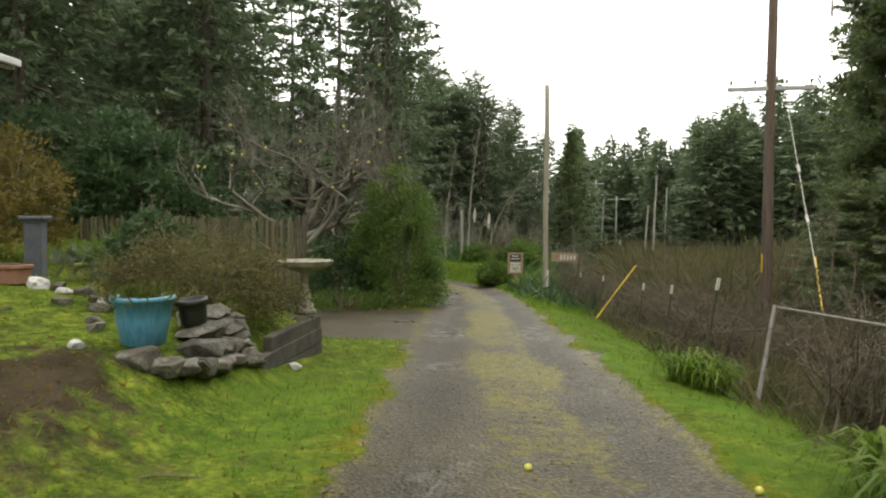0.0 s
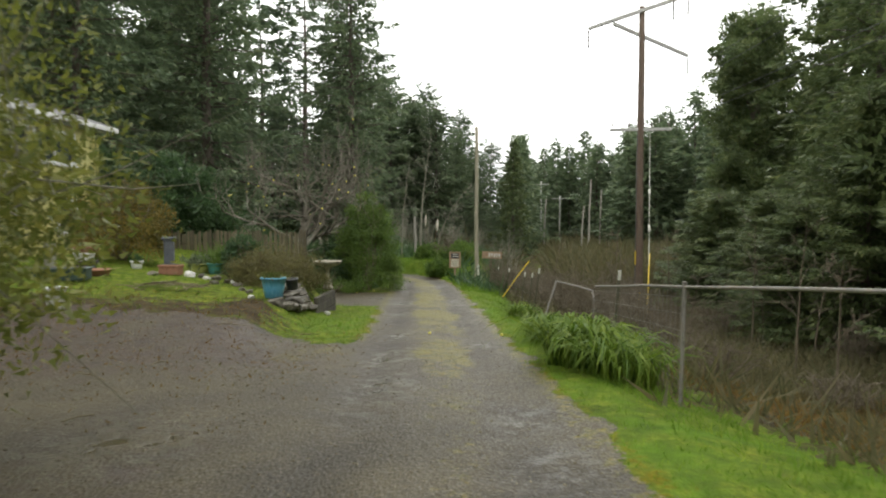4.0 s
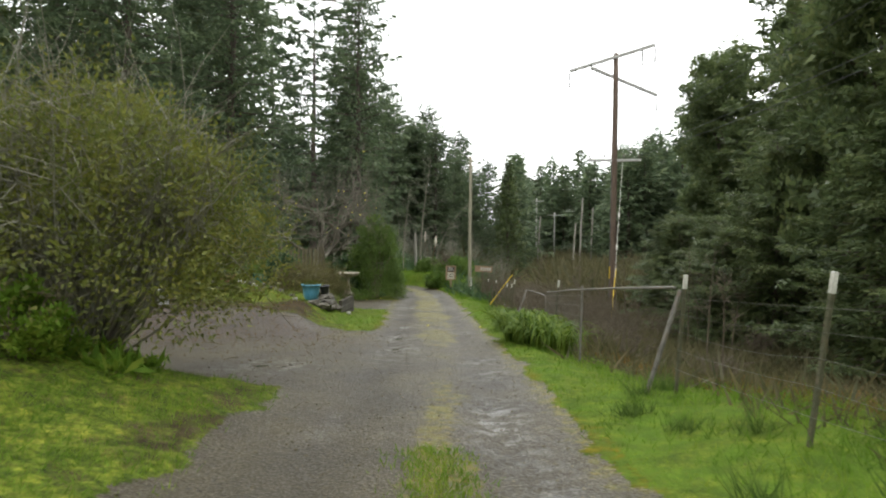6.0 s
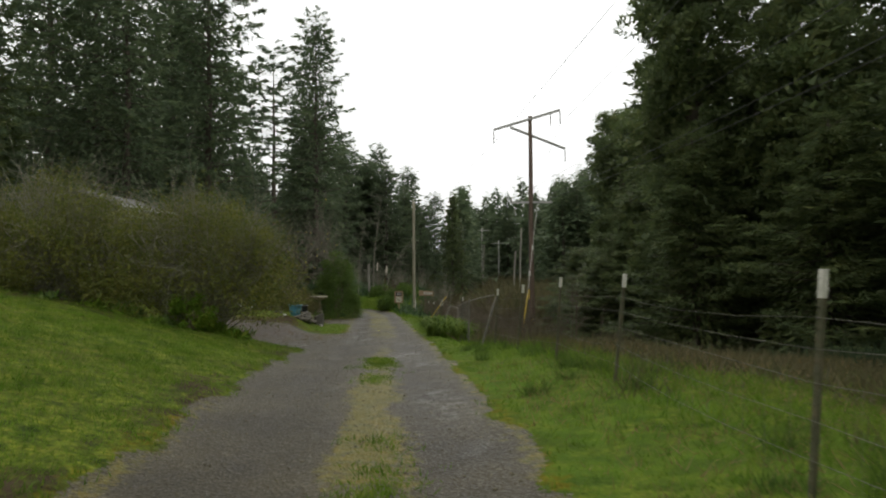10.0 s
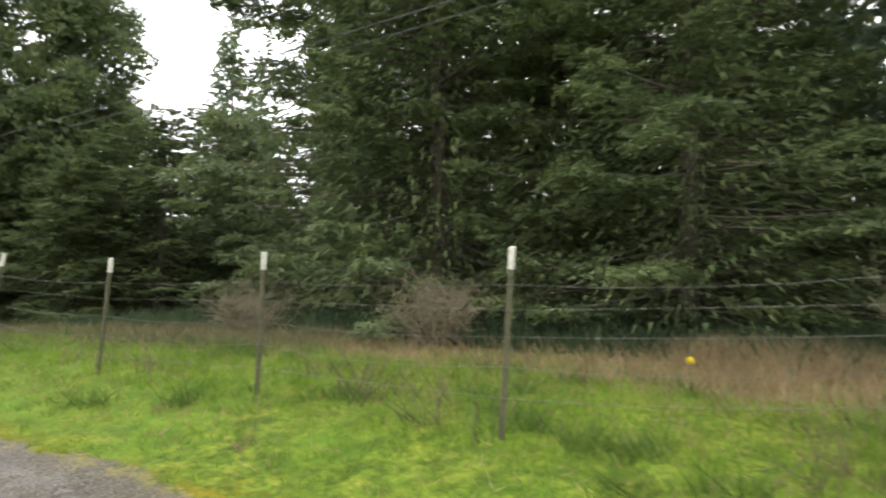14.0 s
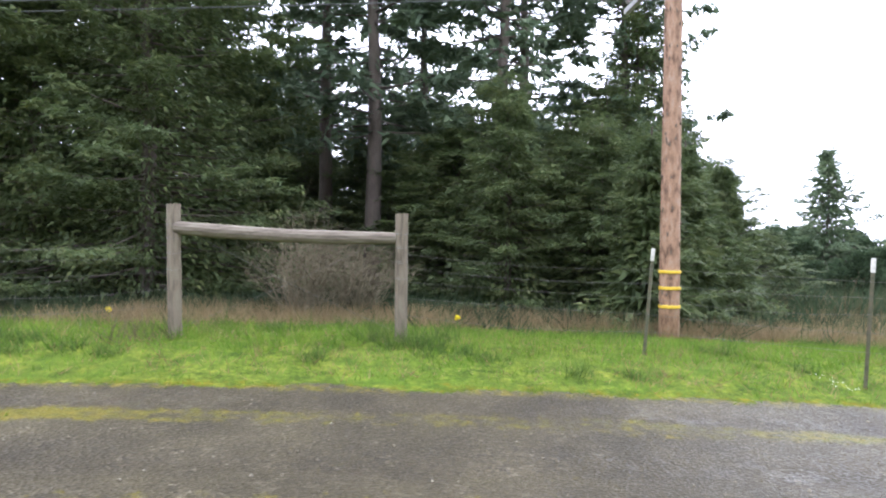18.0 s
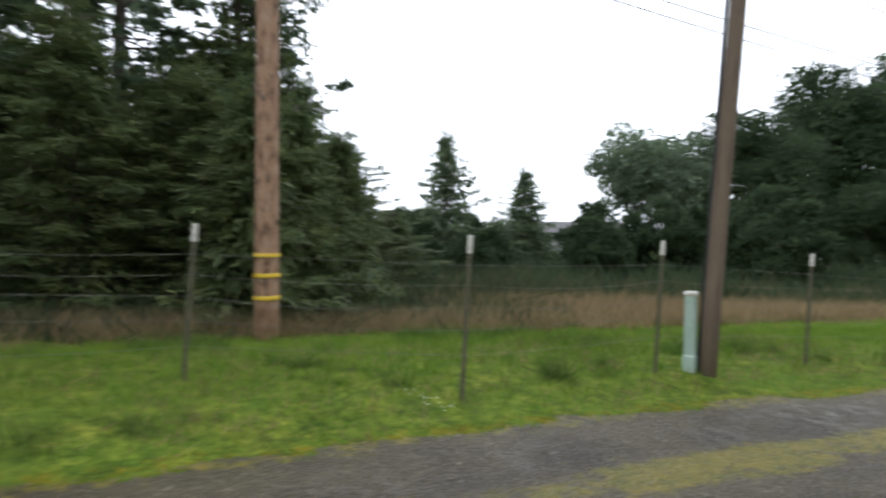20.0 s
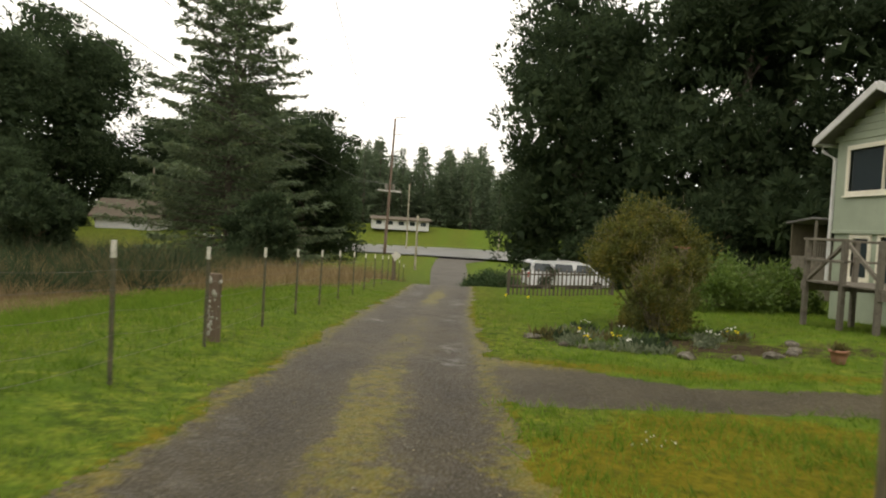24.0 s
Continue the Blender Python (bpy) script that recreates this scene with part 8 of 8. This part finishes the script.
def bare_tree(x, y, H, lean, label, seed, material, r=0.07, limbs=14, top=1.0):
    """A slim leafless tree: one crooked stem with forking limbs."""
    rng = np.random.default_rng(seed)
    ob = thing("bare_tree", (x, y, gz(x, y)), label, "tree", "bare trees")
    P = [np.array([lean[0] * k * k, lean[1] * k * k, H * k - 0.2]) + rng.normal(size=3) * [0.05, 0.05, 0] * H * 0.12 * k for k in np.linspace(0, 1, 7)]
    part("trunk", link_mesh("trunk", *tube_arrays(P, list(np.linspace(r, r * (0.2 if limbs else 0.75), 7)), 7), material, True), None, ob)
    wood = []
    for i in range(limbs):
        k = rng.uniform(0.30, 0.97)
        b = P[int(k * 6)] + (P[int(k * 6) + 1] - P[int(k * 6)]) * (k * 6 % 1)
        a, L = rng.random() * 6.283, H * rng.uniform(0.14, 0.30) * (1.15 - 0.6 * k)
        e = b + np.array([math.cos(a) * L * 0.75 + lean[0] * 0.15, math.sin(a) * L * 0.75, L * rng.uniform(0.15, 0.9) * top])
        m = (b + e) / 2 + rng.normal(size=3) * 0.08 * L
        wood.append(tube_arrays([b, m, e], [r * 0.34, r * 0.22, 0.006], 4))
        for q in range(5):
            s0 = m + (e - m) * rng.random()
            wood.append(tube_arrays([s0, s0 + rng.normal(size=3) * L * 0.25 + [0, 0, L * 0.12]], [0.010, 0.004], 3))
    if wood:
        part("branchwork", link_mesh("branchwork", *join_arrays(wood), material), None, ob)
    return ob


rq = random.Random(61)
for k in range(13):
    y = rq.uniform(1, 20)
    bare_tree(float(road_x(y)) + rq.uniform(4.6, 9.5), y, rq.uniform(2.0, 3.6), (rq.uniform(-0.5, 0.5), rq.uniform(-0.3, 0.3)), "thin grey sapling standing dead in the scrub", 420 + k, brush_twig, 0.028, 9)
bare_tree(-1.25, 33.0, 4.9, (2.2, 0.4), "slim leafless tree leaning over the lane's bend", 401, grey_bark, 0.06, 18, 0.6)
bare_tree(-2.3, 34.0, 8.2, (0.7, 0.3), "tall slim forked leafless tree at the bend", 402, grey_bark, 0.07, 18)
bare_tree(-3.6, 35.0, 6.6, (0.5, 0.2), "tall slim leafless tree before the dark wood", 403, grey_bark, 0.055, 12)
bare_tree(-2.6, 33.6, 2.9, (-0.05, 0.0), "broken pale stub of a dead tree", 404, pale_snag, 0.10, 0)
for x, y, h, sd in ((16.0, 78.2, 6.8, 405), (16.85, 78.0, 10.2, 406), (19.5, 84, 9.0, 407), (12.4, 88, 8.0, 408)):
    bare_tree(x, y, h, (0.2, 0.0), "bleached dead trunk standing in the valley", sd, pale_snag, 0.14, 0)


def scatter_leaves(name, label, pts, length, width, material, seed, up=1.0, spread=0.6, per=5, category="grass", r=0.05):
    """Tufts of blades on the ground, all in one mesh."""
    rng = np.random.default_rng(seed)
    P = np.repeat(np.asarray(pts), per, 0)
    n = len(P)
    xy = P[:, :2] + rng.normal(size=(n, 2)) * r
    C = np.column_stack([xy, ground_z(xy[:, 0], xy[:, 1]) - 0.01])
    D = rng.normal(size=(n, 3)) * spread
    D[:, 2] = np.abs(D[:, 2]) + up
    L = length * P[:, 2] * rng.uniform(0.5, 1.25, n)
    D /= np.linalg.norm(D, axis=1, keepdims=True)
    S = np.cross(D, rng.normal(size=(n, 3)))
    S /= np.linalg.norm(S, axis=1, keepdims=True)
    W = width * rng.uniform(0.7, 1.3, n)[:, None]
    bend = rng.normal(size=(n, 3)) * [0.3, 0.3, 0.0] * L[:, None]
    V = np.stack([C + S * W / 2, C - S * W / 2, C + D * L[:, None] + bend], 1).reshape(-1, 3)
    return tagged(new(name, link_mesh(name, V, np.arange(n * 3).reshape(-1, 3), material)), label, category, kind="stuff")


rg = np.random.default_rng(77)


def spots_in(n, x0, x1, y0, y1, keep):
    p = np.column_stack([rg.uniform(x0, x1, n), rg.uniform(y0, y1, n)])
    k = keep(p[:, 0], p[:, 1])
    p, k = p[rg.random(n) < k], k
    return np.column_stack([p, np.ones(len(p))])


clumps = spots_in(900, 1.2, 8.0, -44, -7, lambda x, y: (1 - gravel_mask(x, y)) * sstep(1.7, 2.6, x - road_x(y)) * sstep(-0.1, 0.6, wav(x, y, 1.2, 41)) * (1 - 0.6 * dry_mask(x, y)))
clumps[:, 2] = rg.uniform(0.5, 1.3, len(clumps))
scatter_leaves("grass_tuft", "rank dark tufts of coarse grass along the fence", clumps, 0.26, 0.010, tuft_leaf, 42, per=70, spread=0.75, up=0.9, r=0.085)
docks = spots_in(520, 1.6, 7.5, -30, -5, lambda x, y: (1 - gravel_mask(x, y)) * sstep(1.9, 3.0, x - road_x(y)) * sstep(0.0, 0.6, wav(x, y, 1.0, 44)))
docks[:, 2] = rg.uniform(0.5, 1.2, len(docks))
scatter_leaves("dead_stalks", "dead brown weed stalks standing in the verge", docks, 0.42, 0.012, bracken, 45, per=16, spread=0.5, up=0.9, category="weeds", r=0.07)
def brush_line(y):
    """Where the field's dead grass ends and the brush begins."""
    return np.interp(y, [-80, -67, -62, -55, -50, -46, -40], [4.0, 5.5, 8.7, 12.0, 13.9, 13.9, 13.0])


# verge on the fence side: longer grass; lawns: short; crown of the lane: moss tufts
verge = spots_in(42000, -2, 6.5, -66, 16, lambda x, y: (1 - gravel_mask(x, y)) * sstep(0.9, 1.3, x - road_x(y)) * (1 - dry_mask(x, y) * 0.8) * (1 - sstep(4.6, 5.8, x) * sstep(-24, -18, y) * 0.8) * (1 - north_w(y) * sstep(2.3, 3.2, x - road_x(y))))
verge[:, 2] = (0.45 + 0.9 * sstep(1.4, 3.0, verge[:, 0] - road_x(verge[:, 1])) * (0.6 + 0.4 * rg.random(len(verge)))) * (1 + 0.45 * wav(verge[:, 0], verge[:, 1], 0.55, 25))
scatter_leaves("verge_grass", "lush green grass along the fence", verge, 0.125, 0.010, grass_leaf, 1, per=4)
lawn = spots_in(50000, -13, 0, -66, 14, lambda x, y: (1 - gravel_mask(x, y)) * (1 - sstep(-0.9, -1.0, -(x - road_x(y)) - 2)) * (1 - 0.85 * dirt_mask(x, y)) * (x < road_x(y) - 0.9))
scatter_leaves("lawn_grass", "short green lawn grass beside the lane", lawn, 0.085, 0.010, grass_leaf, 2, per=3)
bend_grass = spots_in(9000, -9, 2.5, 15, 37, lambda x, y: (1 - gravel_mask(x, y)) * sstep(1.2, 1.6, x - road_x(y)) * (1 - sstep(3.0, 5.0, x - road_x(y))))
scatter_leaves("verge_grass", "bright green grass on the bank outside the bend", bend_grass, 0.20, 0.016, grass_leaf, 64, per=5)
near_lawn = spots_in(36000, -7, -1.0, -23, -7.5, lambda x, y: (1 - gravel_mask(x, y)) * (x < road_x(y) - 1.2) * (1 - 0.8 * dirt_mask(x, y)) * (0.45 + 0.55 * sstep(-0.3, 0.5, wav(x, y, 0.35, 61))))
near_lawn[:, 2] = 0.6 + 0.6 * sstep(-0.4, 0.8, wav(near_lawn[:, 0], near_lawn[:, 1], 0.5, 62))
scatter_leaves("lawn_grass", "short mossy lawn in uneven tufts below the big shrub", near_lawn, 0.075, 0.008, grass_leaf, 63, per=4, spread=0.8)
foot = spots_in(2600, -3.4, -2.4, -47.2, -41.0, lambda x, y: np.exp(-((x + 2.95 + 0.071 * (y + 46.62) - 0.16) / 0.13) ** 2))
scatter_leaves("verge_grass", "long grass along the foot of the stake fence", foot, 0.24, 0.011, grass_leaf, 65, per=5)
tufts = spots_in(12000, -6, -1.0, -53, -41, lambda x, y: (1 - gravel_mask(x, y)) * (0.45 + 0.55 * wav(x, y, 0.6, 21)))
tufts[:, 2] = 0.5 + rg.random(len(tufts)) * 0.9
scatter_leaves("lawn_grass", "uneven grass tufts beside the picket fence", tufts, 0.10, 0.010, grass_leaf, 14, per=4)
strip_g = spots_in(60000, -1.5, 2.5, -29, -9.5, lambda x, y: np.exp(-((x - road_x(y) - 0.12) / (0.20 + 0.07 * wav(x, y, 1.1, 81))) ** 2) * sstep(-0.35, 0.75, wav(x, y, 2.3, 4) + 0.6 * wav(x, y, 0.5, 5)) * 0.7)
scatter_leaves("crown_grass", "green grass tufts between the wheel tracks", strip_g, 0.065, 0.010, grass_leaf, 13, per=6)
crown = spots_in(26000, -8, 3, -66, 20, lambda x, y: gravel_mask(x, y) * sstep(0.35, 0.8, moss_mask(x, y)) * 0.8)
scatter_leaves("crown_grass", "mossy tufts on the crown of the lane", crown, 0.022, 0.010, moss_leaf, 3, per=4)
field = spots_in(26000, 3, 14, -75, -6, lambda x, y: dry_mask(x, y) * (1 - sstep(9.5, 12, x) * sstep(-46, -42, y)))
field[:, 2] = np.where(field[:, 1] > -26, 0.62, 1.0)
scatter_leaves("dry_grass", "bleached brown grass across the field", field, 0.36, 0.012, dry_leaf, 4, per=5, spread=0.5)
edge_straw = spots_in(3600, 7.6, 11.2, -42, -26.5, lambda x, y: sstep(8.1, 8.9, x + 0.4 * wav(x, y, 1.4, 73)) * (1 - sstep(10.2, 11.2, x)))
scatter_leaves("dry_grass", "pale dead straw along the foot of the woods", edge_straw, 0.42, 0.012, dry_leaf, 74, per=8, spread=0.6)
ditch_straw = spots_in(5200, 2.4, 10, -11, 1.5, lambda x, y: sstep(3.0, 4.2, x - road_x(y)) * (0.6 + 0.4 * wav(x, y, 1.2, 83)))
scatter_leaves("dry_grass", "low bleached grass and dead fern beyond the fence", ditch_straw, 0.20, 0.020, rust_leaf, 84, per=6, spread=1.0, up=0.5, r=0.12)
field2 = spots_in(22000, 3, 10.5, -70, -6, lambda x, y: (1 - dry_mask(x, y)) * 0.8 * (1 - sstep(4.6, 5.8, x + 1.6 * sstep(-16, -11, y)) * sstep(-24, -18, y) * 0.8))
scatter_leaves("field_grass", "rank green grass inside the fence", field2, 0.15, 0.011, grass_leaf, 5, per=4)
far_field = spots_in(9000, 8, 20, -72, -42, lambda x, y: (x < brush_line(y) + 0.6) * 0.9)
scatter_leaves("dry_grass", "bleached brown grass in the far field", far_field, 0.55, 0.03, dry_leaf, 6, per=5)
lane_end = spots_in(5000, -3, 14, -92, -65, lambda x, y: sstep(2.7, 3.5, x - road_x(y)) * (0.6 + 0.4 * wav(x, y, 1.6, 26)))
scatter_leaves("dry_grass", "tall brown dead grass and brush at the lane's end", lane_end, 0.75, 0.03, dry_leaf, 27, per=5, spread=0.5, r=0.2)
straw = spots_in(8200, 1.6, 6.0, -44, -12, lambda x, y: (1 - gravel_mask(x, y)) * sstep(1.3, 2.0, x - road_x(y)) * (0.55 + 0.45 * wav(x, y, 0.9, 23)))
scatter_leaves("dry_grass", "dead straw lying among the verge grass", straw, 0.13, 0.008, dry_leaf, 15, per=4, spread=0.9, up=0.6)
bracken_edge = spots_in(5200, 3.0, 9.5, -22, -6, lambda x, y: sstep(4.7, 6.0, x + 0.9 * wav(x, y, 1.3, 24) + 1.8 * sstep(-16, -11, y)))
bracken_edge[:, 2] = 0.4 + rg.random(len(bracken_edge)) * 0.8
scatter_leaves("brambles", "low brown brambles inside the fence", bracken_edge, 0.34, 0.035, bracken, 16, per=4, spread=0.9, up=0.5, category="brambles", r=0.15)
# brambles and dead bracken in the ditch and under the trees
bram = spots_in(15000, 2, 14, -8, 34, lambda x, y: north_w(y) * (0.35 + 0.65 * sstep(-1, 4, y)) * sstep(2.0, 3.2, x - road_x(y)))
bram[:, 2] = (0.4 + rg.random(len(bram)) * 0.9) * (1 + 0.4 * wav(bram[:, 0], bram[:, 1], 1.5, 71))
scatter_leaves("brambles", "tangle of brown brambles and dead bracken", bram, 0.45, 0.05, bracken, 7, per=4, spread=0.9, up=0.7, category="brambles", r=0.15)
wood_edge = spots_in(9000, 8.5, 16, -45, -4, lambda x, y: sstep(8.5, 10, x))
wood_edge[:, 2] = 0.4 + rg.random(len(wood_edge))
scatter_leaves("undergrowth", "dark brambly undergrowth at the foot of the firs", wood_edge, 0.5, 0.05, cypress_leaf, 8, per=5, spread=0.9, up=0.7, category="undergrowth", r=0.2)
nw_floor = spots_in(9000, -30, 3, 17, 62, lambda x, y: (np.abs(x - road_x(y)) > 1.9) * (1 - bend_bank(x, y) * (x > road_x(y)) * (1 - sstep(3.5, 6.0, x - road_x(y)))))
nw_floor[:, 2] = 0.4 + rg.random(len(nw_floor))
scatter_leaves("undergrowth", "dark undergrowth on the floor of the north wood", nw_floor, 0.9, 0.12, rhodo_leaf, 9, per=4, spread=0.9, up=0.7, category="undergrowth", r=0.3)
near_brush = spots_in(5200, 4, 24, -80, -41, lambda x, y: (x > brush_line(y) + 0.5 * wav(x, y, 1.7, 51)) * (x < brush_line(y) + 8) * 1.0)
near_brush[:, 2] = (0.45 + 0.9 * rg.random(len(near_brush))) * (1 + 0.35 * wav(near_brush[:, 0], near_brush[:, 1], 2.2, 52))
scatter_leaves("brush", "dark olive and brown brush behind the field's dead grass", near_brush[::2], 1.15, 0.055, cypress_leaf, 53, per=14, spread=0.85, up=0.7, category="brush", r=0.28)
scatter_leaves("brush", "brown dead brush along the field's far edge", near_brush[1::2], 1.0, 0.045, bracken, 54, per=10, spread=0.85, up=0.7, category="brush", r=0.28)
# dead leaves on the yard's bare earth
litter = spots_in(11000, -9, -1, -5, 4, lambda x, y: np.clip(dirt_mask(x, y) + 0.1, 0, 1))
scatter_leaves("leaf_litter", "dead brown leaves on the bare earth", litter, 0.045, 0.028, rust_leaf, 10, per=1, up=0.1, spread=1.0, category="leaf litter")


def pebbles(n, seed, y0=-58, y1=8):
    rng = np.random.default_rng(seed)
    x, y = rng.uniform(-8, 3, n), rng.uniform(y0, y1, n)
    k = rng.random(n) < gravel_mask(x, y) * 0.9
    x, y = x[k], y[k]
    m = len(x)
    oct_v = np.array([(1, 0, 0), (0, 1, 0), (-1, 0, 0), (0, -1, 0), (0, 0, 0.7), (0, 0, -0.7)])
    oct_f = np.array([(0, 1, 4), (1, 2, 4), (2, 3, 4), (3, 0, 4), (1, 0, 5), (2, 1, 5), (3, 2, 5), (0, 3, 5)])
    s = 0.005 + 0.012 * rng.random(m) ** 3
    V = oct_v[None] * s[:, None, None] * rng.uniform(0.6, 1.3, (m, 6, 1)) + np.column_stack([x, y, ground_z(x, y) + s * 0.2])[:, None]
    F = oct_f[None] + (np.arange(m) * 6)[:, None, None]
    return tagged(new("gravel", link_mesh("gravel", V.reshape(-1, 3), F.reshape(-1, 3), gravel_stone)), "loose grey gravel stones on the lane", "gravel", kind="stuff")


pebbles(20000, 3)
pebbles(10000, 4, -20, 5)

# a few fallen sticks on the yard
rs3 = random.Random(31)
for k in range(16):
    x, y, a, L = rs3.uniform(-6.5, -1.6), rs3.uniform(-6.0, 1.5), rs3.uniform(0, 6.28), rs3.uniform(0.08, 0.3)
    st = tagged(new("stick", Shape().tube([(-L * math.cos(a), -L * math.sin(a), 0), (0.01, 0.02, 0.012), (L * math.cos(a), L * math.sin(a), 0)], [0.006, 0.008, 0.004], 5).mesh("stick", twig_bark)), "dead stick lying on the bare earth", "stick", "fallen sticks")
    st.location = (x, y, gz(x, y) + 0.008)


# brush closing the valley floor in the north and the field's far side
far_brush = np.vstack([spots_in(9000, 6, 62, 24, 118, lambda x, y: (x > 4 + 0.1 * y) * 1.0), spots_in(1800, -30, 6, 58, 110, lambda x, y: (np.abs(x - road_x(y)) > 3) * 1.0)])
far_brush[:, 2] = 0.4 + rg.random(len(far_brush)) * 1.1
scatter_leaves("far_brush", "grey-brown brush on the valley floor", far_brush, 2.0, 0.32, bracken, 21, per=6, spread=0.7, up=0.6, category="brush", r=0.7)
hedge_far = spots_in(6000, 12, 60, -78, -44, lambda x, y: (x > 20 + 0.25 * (y + 60)) * 1.0)
hedge_far[:, 2] = 0.4 + rg.random(len(hedge_far)) * 0.9
scatter_leaves("far_brush", "dark thicket on the far side of the field", hedge_far, 1.5, 0.24, cypress_leaf, 22, per=7, spread=1.0, up=0.5, category="brush", r=0.6)
